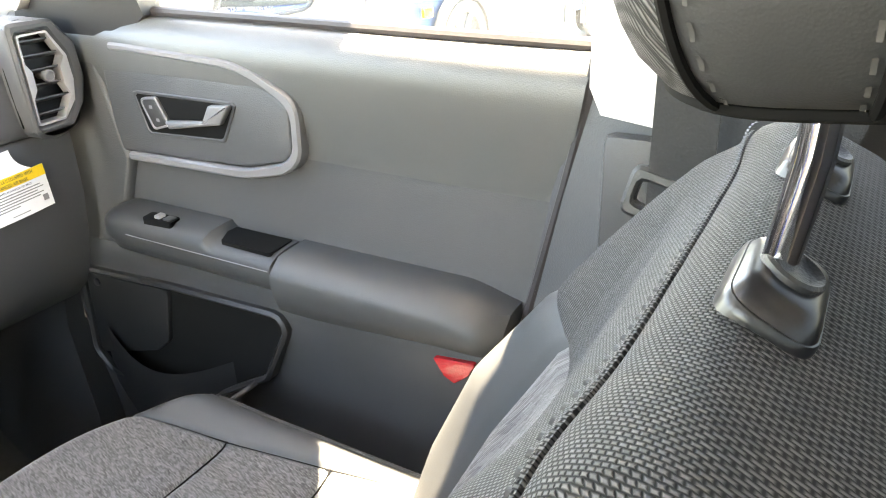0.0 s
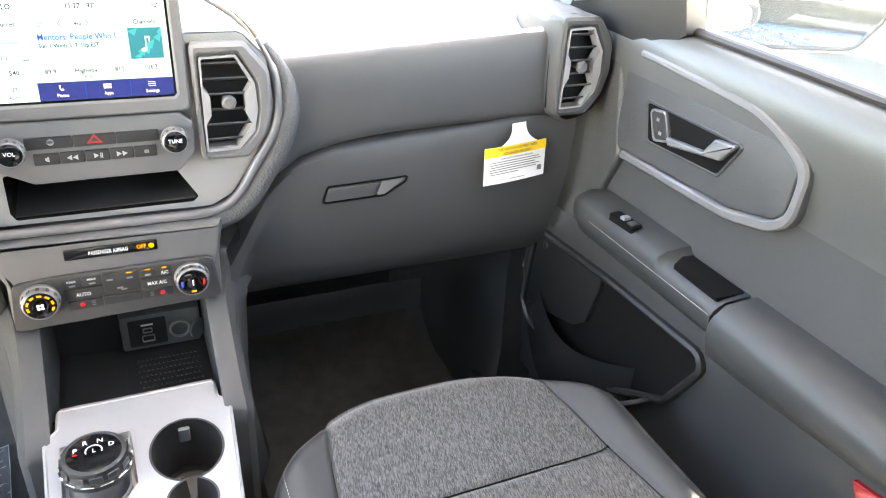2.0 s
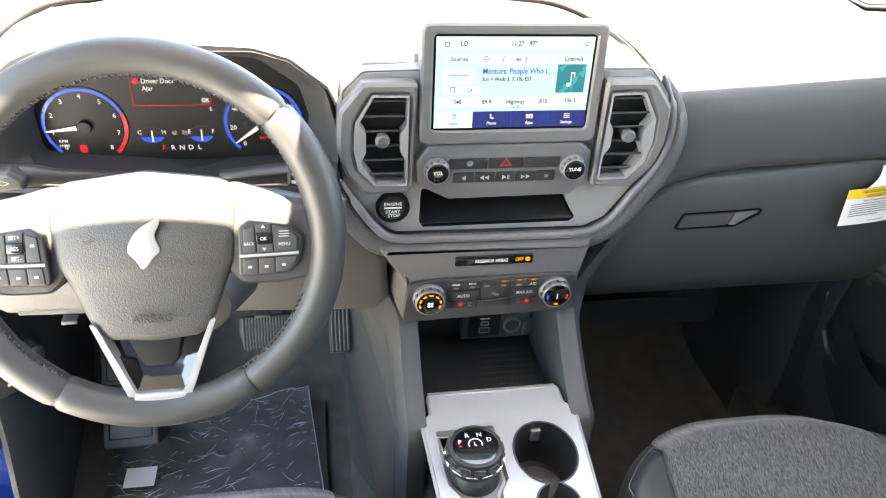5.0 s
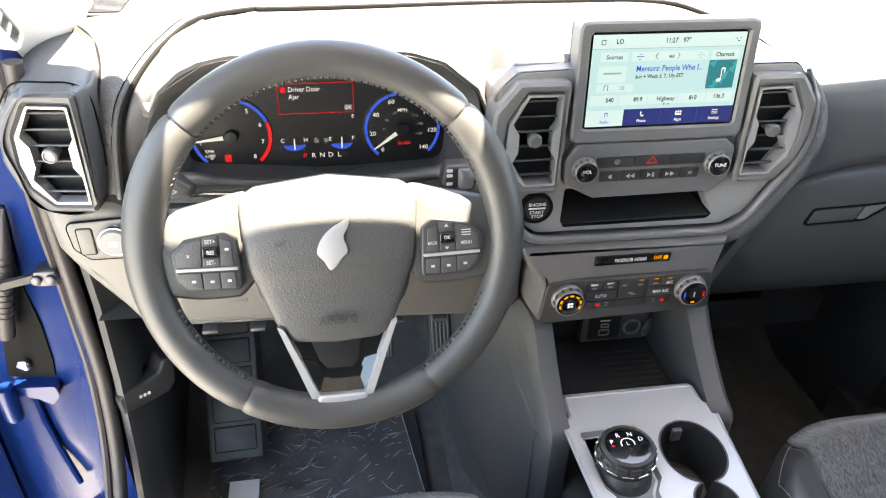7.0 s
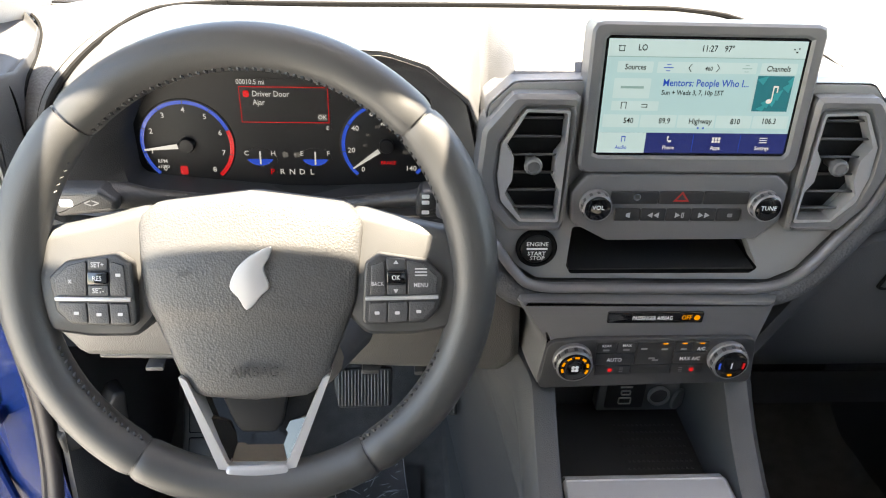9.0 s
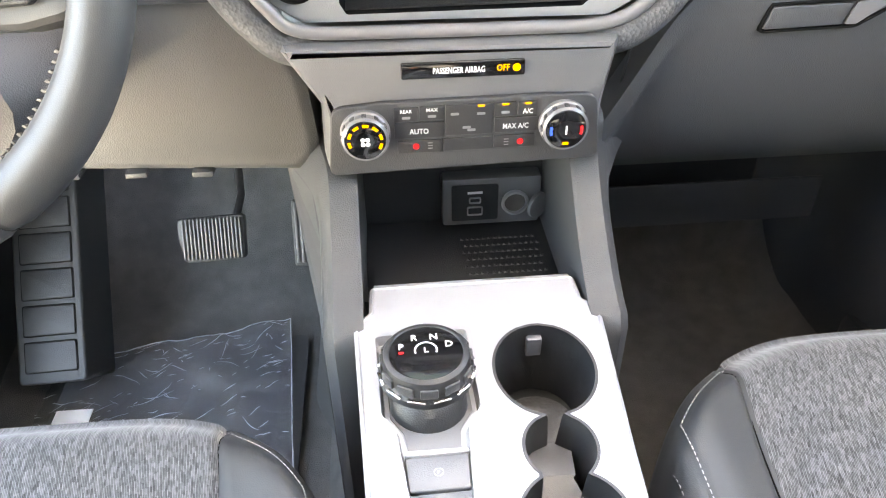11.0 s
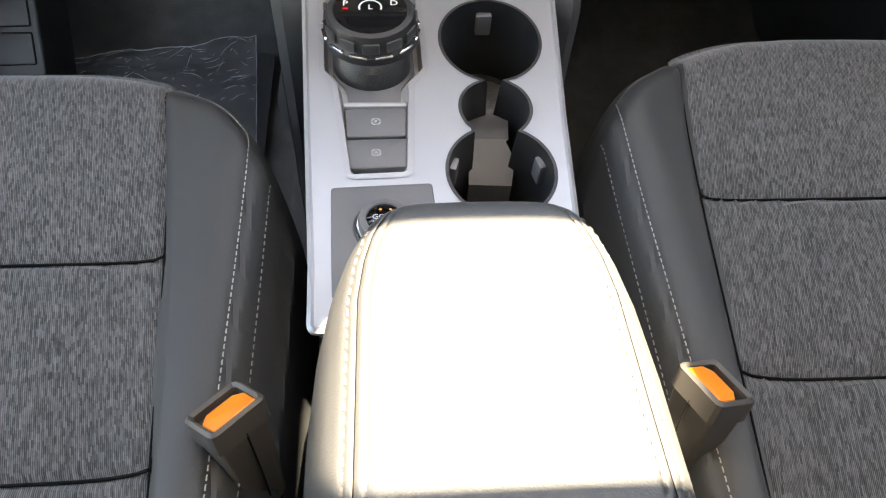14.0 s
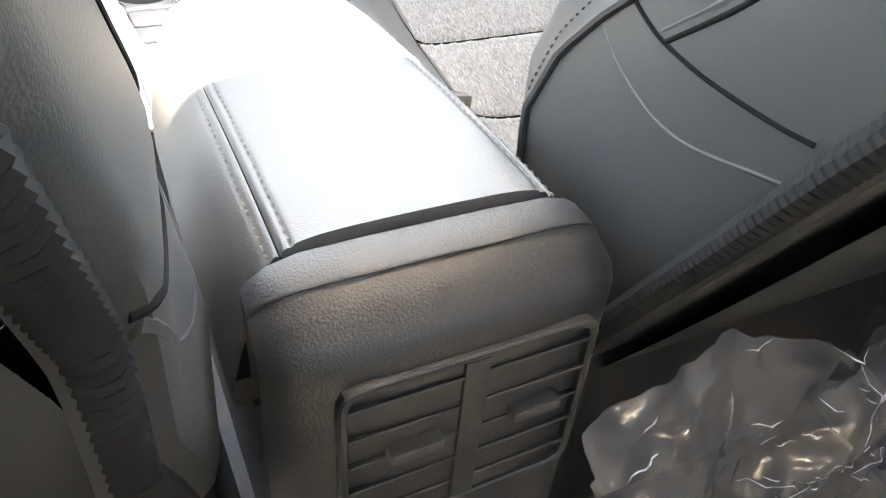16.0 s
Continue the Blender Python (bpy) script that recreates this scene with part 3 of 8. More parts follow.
def pillar(side):
    s = side
    p = thing("a_pillar", "off-white plastic windscreen pillar trim with an air slot", "pillar trim", kind="structure")
    base = [(-0.715, 0.13, 0.875), (-0.665, 0.20, 0.885), (-0.665, 0.30, 0.90), (-0.72, 0.30, 0.90), (-0.755, 0.16, 0.88)]
    if s > 0:
        base = [(x - 0.025, y, z) for x, y, z in base]
    loops = []
    for t in np.linspace(0, 1, 7):
        loops.append([(s * -(x + (0.03 if s > 0 else 0.08) * t), y - 0.36 * t, z + 0.50 * t) for x, y, z in base])
    part("trim", rings(loops), M_WHITE, p)
    # slotted demister outlet on the inner face
    ya = Vector((-0.018, -0.092, 0.058) if s > 0 else (0, -0.70, 0.71)).normalized()
    za = Vector((-s * 0.80, -0.45, 0.30))
    za = (za - ya * za.dot(ya)).normalized()
    xa = ya.cross(za)
    fr = Matrix(((xa.x, ya.x, za.x, s * (0.652 if s > 0 else 0.672)), (xa.y, ya.y, za.y, 0.022 if s > 0 else -0.026), (xa.z, ya.z, za.z, 0.956 if s > 0 else 0.988), (0, 0, 0, 1)))
    part("outlet_frame", ring_frame(rect(-0.0125, -0.085, 0.0125, 0.085, 0.010), rect(-0.0070, -0.078, 0.0070, 0.078, 0.006), -0.02, 0.008), M_WHITE, p, m=fr)
    part("outlet_backing", prism(rect(-0.010, -0.079, 0.010, 0.079), -0.01, -0.002), M_DARK, p, m=fr)
    for k in range(7):
        part("slat", box(-0.0078, -0.064 + 0.020 * k, -0.004, 0.0078, -0.056 + 0.020 * k, 0.006, 0.001), M_WHITE, p, m=fr)
    # dark sail panel where the pillar meets the door
    if s > 0:
        quad = [(0.69, 0.16, 0.86), (0.69, -0.05, 0.852), (0.695, -0.118, 0.90), (0.668, -0.12, 0.99), (0.655, -0.12, 1.12), (0.648, -0.06, 1.12), (0.650, 0.045, 0.96)]
        part("sail_panel", rings([quad, [(x + 0.03, y, z) for x, y, z in quad]]), M_BLACK, p, "dark grey corner panel")


pillar(-1)
pillar(1)

# ---------- dashboard ----------
dash = thing("dashboard", "dark grey moulded dashboard with silver-edged centre stack", "dashboard", kind="structure")


def dome(x):
    return smooth(-0.64, -0.47, x) * (1 - smooth(0.03, 0.24, x))


def deck(x, y):
    return 0.861 + 0.030 * smooth(0.05, 0.3, y) + 0.02 * smooth(0.2, 0.6, y) + 0.062 * dome(x) * (1 - 0.55 * smooth(0.11, 0.20, y)) - 0.03 * max(0, abs(x) - 0.55)


LIP = [(0.10, 0.64), (0.14, 0.66), (0.17, 0.69), (0.20, 0.716), (0.235, 0.742), (0.29, 0.756), (0.35, 0.763), (0.575, 0.771)]
HOOD = [(-0.612, 0.742), (-0.585, 0.79), (-0.566, 0.838), (-0.547, 0.874), (-0.524, 0.894), (-0.502, 0.904), (-0.473, 0.910), (-0.375, 0.914), (-0.28, 0.909), (-0.242, 0.897), (-0.203, 0.865), (-0.188, 0.83)]


def pad_section(x):
    """Front-to-back line of the upper pad at x, as (y, z)."""
    back = [(0.88, deck(x, 0.66) - 0.01), (0.52, deck(x, 0.52)), (0.38, deck(x, 0.38)), (0.28, deck(x, 0.28)), (0.22, deck(x, 0.22)), (0.18, deck(x, 0.18)), (0.15, deck(x, 0.15)), (0.115, deck(x, 0.115))]
    if x >= 0.205:
        top = 0.845 + 0.024 * (x - 0.21) / 0.37
        low = interp(x, LIP) - 0.008
        return back + [(0.06, deck(x, 0.06) - 0.001), (0.036, top + 0.010), (0.026, top + 0.005), (0.021, top - 0.003), (0.018, (top * 2 + low) / 3 + 0.003), (0.017, low + 0.035), (0.018, low + 0.012), (0.021, low), (0.028, low - 0.007), (0.06, low - 0.014)]
    if x >= -0.19:
        low = interp(x, LIP)
        zf = min(0.889, deck(x, 0.06) - 0.004)
        z1 = deck(x, 0.07) - 0.003
        if x < -0.165:
            k = smooth(-0.19, -0.165, x)
            a, b = pad_section(-0.19001), pad_section(-0.165)
            return [(p[0] * (1 - k) + q[0] * k, p[1] * (1 - k) + q[1] * k) for p, q in zip(a, b)]
        return back + [(0.09, deck(x, 0.09) - 0.001), (0.07, z1), (0.055, zf + (z1 - zf) * 0.72), (0.042, zf + (z1 - zf) * 0.42), (0.03, zf + (z1 - zf) * 0.15), (0.022, zf), (0.022, zf - 0.012), (0.092, min(0.86, zf - 0.02)), (0.095, 0.75), (0.10, 0.69)]
    lip = interp(x, HOOD) if x > -0.566 else 0.852 - 0.3 * max(0, abs(x) - 0.60)
    d = max(lip, min(deck(x, 0.09), lip + 0.03))
    y0 = 0.03
    return back + [(0.09, max(d, deck(x, 0.09) - 0.004)), (0.07, (deck(x, 0.07) + lip) / 2 + 0.008), (0.05, lip + 0.010), (0.038, lip + 0.004), (y0, lip - 0.001), (y0 + 0.001, lip - 0.006), (y0 + 0.006, lip - 0.008), (0.05, lip - 0.008), (0.07, lip - 0.008), (0.09, lip - 0.008)]


xs = sorted(set(list(np.linspace(-0.566, -0.1901, 60)) + list(np.linspace(-0.19, 0.2049, 44)) + list(np.linspace(0.205, 0.60, 30))))
part("upper_pad", rings([[(x, y, z) for y, z in pad_section(x)] for x in xs], closed=False), M_DASH, dash, "smooth dark grey dash pad")
words("AIRBAG", 0.0062, M_DARK, dash, pose(0.540, 0.0262, 0.8735, 48, 0, 0))
# grained seam that runs over the crown of the dash
crown = [(x, 0.205 + 0.014 * smooth(-0.45, -0.1, x), deck(x, 0.21) + 0.002) for x in np.linspace(-0.46, 0.06, 40)]
left_run = [(-0.607, 0.030, 0.751), (-0.603, 0.032, 0.790), (-0.596, 0.036, 0.833), (-0.586, 0.050, 0.862), (-0.568, 0.080, 0.886), (-0.546, 0.120, 0.903), (-0.518, 0.165, 0.913)]
crown = left_run + crown + [(0.108, 0.222, 0.905), (0.150, 0.200, 0.894), (0.175, 0.140, 0.888), (0.192, 0.090, 0.874), (0.203, 0.055, 0.851), (0.207, 0.04, 0.83)]
part("crown_seam", tube(spline(crown, 3), 0.0052, 8), M_DASH, dash, "grey piping over the crown")
part("crown_line", tube(spline([(x + 0.004 * (x < -0.5), y - 0.005, z + 0.0006) for x, y, z in crown], 3), 0.0030, 6), M_NEARBLACK, dash, "dark seam line")
part("crown_line", tube(spline([(x - 0.005 * (x < -0.5), y + 0.005, z + 0.0006) for x, y, z in crown], 3), 0.0026, 6), M_NEARBLACK, dash, "dark seam line")
# grained strip between the driver's outlet and the crown seam
edge_a = spline([(-0.680, 0.225, 0.896), (-0.654, 0.195, 0.892), (-0.632, 0.150, 0.886), (-0.619, 0.100, 0.876), (-0.615, 0.065, 0.864), (-0.618, 0.045, 0.836), (-0.621, 0.038, 0.801), (-0.626, 0.035, 0.749)], 6)
edge_b = spline([(-0.468, 0.215, 0.920), (-0.518, 0.168, 0.911), (-0.546, 0.122, 0.901), (-0.568, 0.082, 0.884), (-0.586, 0.052, 0.860), (-0.596, 0.038, 0.833), (-0.603, 0.034, 0.790), (-0.607, 0.032, 0.751)], 6)
part("side_strip", rings([[a + (b - a) * q + Vector((0, 0, 0.004 * math.sin(math.pi * q))) for q in np.linspace(0, 1, 10)] for a, b in zip(edge_a, edge_b)], closed=False), M_PERF, dash, "dotted grained strip")
flank_a = spline([(-0.607, 0.034, 0.745), (-0.603, 0.036, 0.790), (-0.596, 0.040, 0.833), (-0.586, 0.054, 0.860), (-0.568, 0.084, 0.884), (-0.546, 0.124, 0.901), (-0.518, 0.170, 0.911)], 6)
flank_b = spline([(-0.590, 0.050, 0.745), (-0.578, 0.048, 0.790), (-0.561, 0.046, 0.838), (-0.543, 0.046, 0.870), (-0.521, 0.050, 0.891), (-0.500, 0.070, 0.903), (-0.473, 0.12, 0.912)], 6)
part("hood_flank", rings([[a + (b - a) * q + Vector((0, -0.004, 0.003)) * math.sin(math.pi * q) for q in np.linspace(0, 1, 8)] for a, b in zip(flank_a, flank_b)], closed=False), M_DASH, dash, "smooth grey side of the instrument hood")
part("side_line", tube([a + Vector((0.001, -0.001, 0.001)) for a in edge_a], 0.0016, 6), M_NEARBLACK, dash)
part("side_deck", rings([[(x, y, z) for x, y, z in ((-0.74, yy, deck(-0.74, yy) + dz), (-0.70, yy, deck(-0.70, yy) + dz), (-0.64, yy, deck(-0.64, yy) + dz), (-0.566, yy, deck(-0.566, yy) + dz))] for yy, dz in ((0.88, -0.02), (0.4, 0), (0.25, 0), (0.15, 0), (0.10, -0.004), (0.098, -0.05))], closed=False), M_DASH, dash)
part("side_deck", rings([[(x, y, z) for x, y, z in ((0.74, yy, deck(0.74, yy) + dz), (0.70, yy, deck(0.70, yy) + dz), (0.64, yy, deck(0.64, yy) + dz), (0.60, yy, deck(0.60, yy) + dz))] for yy, dz in ((0.88, -0.02), (0.4, 0), (0.25, 0), (0.15, 0), (0.09, 0), (0.05, 0.0), (0.04, -0.01), (0.036, -0.05))], closed=False), M_DASH, dash)
# demister and speaker grilles on the deck
for gx, gy, w, d, n in ((-0.66, 0.31, 0.075, 0.10, 16), (0.66, 0.31, 0.075, 0.10, 16)):
    zz = deck(gx, gy) + 0.004
    gr = part("speaker_grille", box(gx - w / 2, gy - d / 2, zz - 0.004, gx + w / 2, gy + d / 2, zz, 0.002), M_DARK, dash)
    for k in range(n):
        yy = gy - d / 2 + 0.006 + k * (d - 0.012) / (n - 1)
        part("slat", box(gx - w / 2 + 0.004, yy - 0.0015, zz, gx + w / 2 - 0.004, yy + 0.0015, zz + 0.0022), M_BLACK, gr)
part("demister_slot", box(-0.40, 0.46, deck(0, 0.47) - 0.005, 0.40, 0.478, deck(0, 0.47) + 0.004, 0.003), M_BLACK, dash)

# ---- instrument hood and cluster ----
hood_in = fillet([(-0.545, 0.752), (-0.545, 0.81), (-0.52, 0.855), (-0.475, 0.882), (-0.375, 0.89), (-0.28, 0.882), (-0.235, 0.85), (-0.222, 0.80), (-0.228, 0.742), (-0.375, 0.735)], 0.018)
hood_out = fillet([(-0.60, 0.742), (-0.566, 0.836), (-0.545, 0.874), (-0.50, 0.902), (-0.473, 0.908), (-0.28, 0.907), (-0.242, 0.895), (-0.203, 0.863), (-0.188, 0.80), (-0.195, 0.73), (-0.375, 0.725)], 0.012)
ro, ri = resample(hood_out, 96), resample(hood_in, 96)
ro2 = inset(ro, 0.008)
part("cluster_hood", rings([[(x, 0.09, z) for x, z in ro], [(x, 0.036, z) for x, z in ro], [(x, 0.030, z) for x, z in inset(ro, 0.003)], [(x, 0.034, z) for x, z in ro2], [(x, 0.072, z) for x, z in ri], [(x, 0.112, z) for x, z in inset(ri, 0.004)]], False, False), M_DARK, dash, "dark instrument hood")

cluster = thing("instrument_cluster", "dark instrument cluster with two blue-ringed dials lit", "instrument cluster")
CL = front(0.108)
part("face", prism(hood_in, -0.02, 0), M_FACE, cluster, "black dial face", CL)
CG = front(0.1055)


def dial(cx, cy, r, a0, a1, red, names, needle, pos):
    d = part("dial", prism(circle(cx, cy, r * 1.04, n=48), -0.001, 0.0008, 0.0006), M_FACE, cluster, m=CL)
    flat(arcband(cx, cy, r * 0.92, r, a0, a1, 40), G_RING, d, Matrix.Translation((0, 0, 0.0015)), "scale_ring")
    if red:
        flat(arcband(cx, cy, r * 0.92, r * 1.01, a1, red, 16), G_REDL, d, Matrix.Translation((0, 0, 0.0017)), "red_zone")
    end = red or a1
    for k, s in enumerate(names):
        a = radians(a0 + (end - a0) * k / (len(names) - 1))
        rr = r * 0.79
        words(s, r * 0.17, G_DWHITE, d, pose(cx + rr * math.cos(a), cy + rr * math.sin(a), 0.0017), "number")
        t = [(cx + q * math.cos(a + w), cy + q * math.sin(a + w)) for q, w in ((r * 0.9, -0.012), (r * 1.02, -0.012), (r * 1.02, 0.012), (r * 0.9, 0.012))]
        flat(t, M_FACE, d, Matrix.Translation((0, 0, 0.0019)), "tick")
    a = radians(needle)
    tip = (cx + r * 0.93 * math.cos(a), cy + r * 0.93 * math.sin(a))
    px, py = -math.sin(a) * r * 0.06, math.cos(a) * r * 0.06
    b0 = (cx + r * 0.2 * math.cos(a), cy + r * 0.2 * math.sin(a))
    flat([(b0[0] + px, b0[1] + py), (b0[0] - px, b0[1] - py), (tip[0] - px * 0.3, tip[1] - py * 0.3), (tip[0] + px * 0.3, tip[1] + py * 0.3)], G_DWHITE, d, Matrix.Translation((0, 0, 0.004)), "needle")
    part("needle_cap", lathe([(r * 0.17, 0), (r * 0.17, 0.004), (r * 0.15, 0.006), (0.0005, 0.0065)], 20), M_FACE, d, m=pose(cx, cy, 0.001))
    return d


d1 = dial(-0.489, 0.787, 0.0478, 226, 20, -48, ["0", "1", "2", "3", "4", "5", "6", "7", "8"], 187, 0)
words("RPM", 0.006, G_DWHITE, d1, pose(-0.517, 0.768, 0.0017), squeeze=0.9)
words("x1000", 0.0055, G_DWHITE, d1, pose(-0.517, 0.762, 0.0017), squeeze=0.9)
flat(rect(-0.500, 0.753, -0.492, 0.763, 0.002), G_REDL, d1, Matrix.Translation((0, 0, 0.0018)), "warning_lamp")
d2 = dial(-0.281, 0.788, 0.0475, 228, -45, 0, ["0", "20", "40", "60", "80", "100", "120", "140"], 216, 0)
words("MPH", 0.006, G_DWHITE, d2, pose(-0.281, 0.812, 0.0017))
words("BRAKE", 0.0055, G_REDL, d2, pose(-0.279, 0.768, 0.0019))
for k in range(8):
    a = radians(215 - 235 * k / 7)
    words(str(20 + 20 * k), 0.0055, G_DIM, d2, pose(-0.281 + 0.0225 * math.cos(a), 0.788 + 0.0225 * math.sin(a), 0.0017), "number")
msg = part("message_display", prism(rect(-0.432, 0.80, -0.338, 0.858, 0.003), -0.001, 0.0006), M_FACE, cluster, m=CL)
Z2 = 0.0012
for a, b, c, d in ((-0.430, 0.8495, -0.340, 0.8503), (-0.430, 0.812, -0.340, 0.8128), (-0.430, 0.812, -0.4293, 0.85), (-0.3407, 0.812, -0.340, 0.85)):
    flat(rect(a, b, c, d), G_REDL, msg, Matrix.Translation((0, 0, Z2)), "frame_line")
words("00010.5 mi", 0.0075, G_DWHITE, msg, pose(-0.432, 0.8548, Z2), align="LEFT", squeeze=0.85)
words("97°", 0.0075, G_DWHITE, msg, pose(-0.347, 0.8548, Z2))
words("Driver Door", 0.0085, G_DWHITE, msg, pose(-0.417, 0.8425, Z2), align="LEFT", squeeze=0.85)
words("Ajar", 0.0085, G_DWHITE, msg, pose(-0.417, 0.8335, Z2), align="LEFT", squeeze=0.85)
flat(rect(-0.426, 0.839, -0.420, 0.846, 0.002), G_REDL, msg, Matrix.Translation((0, 0, Z2)), "door_icon")
flat(rect(-0.3515, 0.8145, -0.3425, 0.822), G_DIM, msg, Matrix.Translation((0, 0, Z2)), "key_box")
words("OK", 0.0062, G_DWHITE, msg, pose(-0.347, 0.8183, Z2 + 0.0004))
words("E", 0.0065, G_DWHITE, msg, pose(-0.342, 0.8065, Z2))
for k, s in enumerate("PRNDL"):
    words(s, 0.0090, G_REDL if s == "P" else G_DWHITE, cluster, CG @ pose(-0.403 + 0.0105 * k, 0.7570, 0), "gear_letter")
for cx, l, r in ((-0.415, "C", "H"), (-0.357, "E", "F")):
    gz = part("small_gauge", prism(circle(cx, 0.770, 0.018, 0.014, 24), -0.001, 0.0005), M_FACE, cluster, m=CL)
    flat([(cx + 0.015 * math.cos(t), 0.776 + 0.0125 * math.sin(t)) for t in np.linspace(-2.7, -0.44, 14)] + [(cx + 0.0138 * math.cos(t), 0.776 + 0.0113 * math.sin(t)) for t in np.linspace(-0.44, -2.7, 14)], G_RING, gz, Matrix.Translation((0, 0, 0.001)), "scale")
    flat([(cx - 0.0009, 0.765), (cx + 0.0009, 0.765), (cx + 0.0012, 0.780), (cx - 0.0006, 0.780)], G_DWHITE, gz, Matrix.Translation((0, 0, 0.0012)), "needle")
    words(l, 0.0075, G_DWHITE, gz, pose(cx - 0.014, 0.7775, 0.001))
    words(r, 0.0075, G_DWHITE, gz, pose(cx + 0.014, 0.7775, 0.001))
for kx in (-0.388, -0.376):
    flat(rect(kx - 0.003, 0.774, kx + 0.003, 0.780, 0.001), G_DIM, cluster, CG, "icon")
# lower binnacle under the dial face
part("binnacle_shelf", rings([[(x, 0.105, 0.738 + 0.004 * (1 - abs(x + 0.375) / 0.17)) for x in np.linspace(-0.545, -0.205, 12)], [(x, 0.06, 0.728) for x in np.linspace(-0.56, -0.195, 12)], [(x, 0.03, 0.722) for x in np.linspace(-0.60, -0.185, 12)], [(x, 0.02, 0.70) for x in np.linspace(-0.61, -0.175, 12)]], closed=False), M_BLACK, dash)
part("column_shroud", rings([[(-0.377 + w * math.sin(t) * 1.0, y, 0.712 - h + h * math.cos(t)) for t in np.linspace(0, 2 * math.pi, 20, endpoint=False)] for y, w, h in ((0.09, 0.105, 0.045), (0.02, 0.10, 0.048), (-0.05, 0.085, 0.05), (-0.10, 0.06, 0.045))]), M_DARK, dash, "dark grey steering column cover")


# ---- air outlets ----
def vent(cx, cz, y, mirror, parent, rim=None, knob_turn=0.0, tilt=0.0):
    """A six-sided outlet in a silver frame with a waist; mirror: 1 has its pointed side towards +x."""
    s = mirror
    fr = Matrix.Translation((cx, y, cz)) @ Matrix.Rotation(radians(tilt), 4, "Z") @ pose(0, 0, 0, 90, 0, 0)
    v = part("air_vent", ring_frame([(s * a, b) for a, b in fillet([(-0.040, 0.069), (0.020, 0.069), (0.046, 0.036), (0.049, -0.008), (0.040, -0.040), (0.018, -0.067), (-0.036, -0.067)], 0.006)][::s],
                                   [(s * a, b) for a, b in fillet([(-0.032, 0.056), (0.010, 0.057), (0.029, 0.024), (0.031, -0.008), (0.026, -0.034), (0.007, -0.056), (-0.032, -0.057)], 0.003)][::s], -0.03, 0.010, 0.004, 72), rim or M_STACK, parent, "", fr)
    outer = [(s * a, b) for a, b in fillet([(-0.031, 0.055), (0.009, 0.056), (0.0285, 0.023), (0.0305, -0.008), (0.0255, -0.034), (0.0065, -0.055), (-0.031, -0.056)], 0.003)][::s]
    hole = [(s * a, b) for a, b in fillet([(-0.0288, 0.0525), (0.0075, 0.0535), (0.0243, 0.0225), (0.0165, 0.010), (0.0165, -0.012), (0.0228, -0.0255), (0.0052, -0.0525), (-0.0287, -0.0530), (-0.0287, -0.023), (-0.0222, -0.012), (-0.0222, 0.010), (-0.0288, 0.0205)], 0.0025)][::s]
    part("silver_frame", plate(outer, [hole], -0.006, 0.0105), M_SILVER, v, "satin silver vent surround")
    # Near-black plate painted for the dark depth of the duct
    part("backing", prism(rect(-0.034, -0.058, 0.034, 0.058), -0.034, -0.012), M_DEEP, v)
    for k in range(6):
        zz = -0.044 + 0.0178 * k
        part("slat", box(-0.027, -0.0011, -0.010, 0.027, 0.0011, 0.0052, 0.0005), M_DARK, v, m=Matrix.Translation((0, zz, 0)) @ pose(0, 0, 0, -22, 0, 0))
    part("vent_knob", lathe([(0.0050, -0.01), (0.0050, 0.004), (0.0078, 0.0055), (0.0086, 0.0095), (0.0078, 0.0130), (0.0058, 0.0142), (0.0056, 0.0128), (0.0003, 0.0120)], 14), M_STACK, v, "grey vent knob", pose(-s * 0.002, 0.002, 0, 0, knob_turn, 0))
    return v


vent(-0.147, 0.8145, -0.002, -1, dash)
vent(0.147, 0.8145, -0.002, 1, dash)
vent(0.625, 0.831, 0.002, 1, dash, M_DASH, tilt=2)
vent(-0.660, 0.815, 0.016, -1, dash, M_DASH, tilt=-6)
# pods that carry the end outlets
TOWER = ((0.006, [(-0.620, 0.868), (-0.624, 0.878), (-0.642, 0.882), (-0.672, 0.880), (-0.700, 0.836), (-0.697, 0.80), (-0.684, 0.756), (-0.630, 0.756)]),
         (0.012, [(-0.617, 0.872), (-0.621, 0.882), (-0.640, 0.886), (-0.674, 0.884), (-0.704, 0.838), (-0.700, 0.80), (-0.686, 0.752), (-0.626, 0.752)]),
         (0.050, [(-0.614, 0.866), (-0.622, 0.880), (-0.640, 0.887), (-0.680, 0.886), (-0.712, 0.840), (-0.708, 0.80), (-0.690, 0.752), (-0.622, 0.752)]),
         (0.100, [(-0.618, 0.874), (-0.626, 0.884), (-0.645, 0.889), (-0.688, 0.888), (-0.722, 0.850), (-0.720, 0.80), (-0.700, 0.752), (-0.624, 0.752)]),
         (0.150, [(-0.632, 0.884), (-0.638, 0.889), (-0.655, 0.891), (-0.695, 0.890), (-0.730, 0.860), (-0.730, 0.80), (-0.720, 0.752), (-0.640, 0.752)]),
         (0.215, [(-0.678, 0.894), (-0.684, 0.896), (-0.692, 0.897), (-0.712, 0.895), (-0.740, 0.870), (-0.740, 0.80), (-0.740, 0.752), (-0.690, 0.752)]))
part("vent_tower", rings([[(p.x, y, p.y) for p in spline([(x, z, 0) for x, z in o], 6, True)] for y, o in TOWER], False, True), M_DASH, dash, "smooth grey pod round the driver's outlet")
pod = [(y - 0.012, [(-x - 0.035, z + 0.0125 * (1 - smooth(0.05, 0.20, y))) for x, z in o]) for y, o in TOWER]
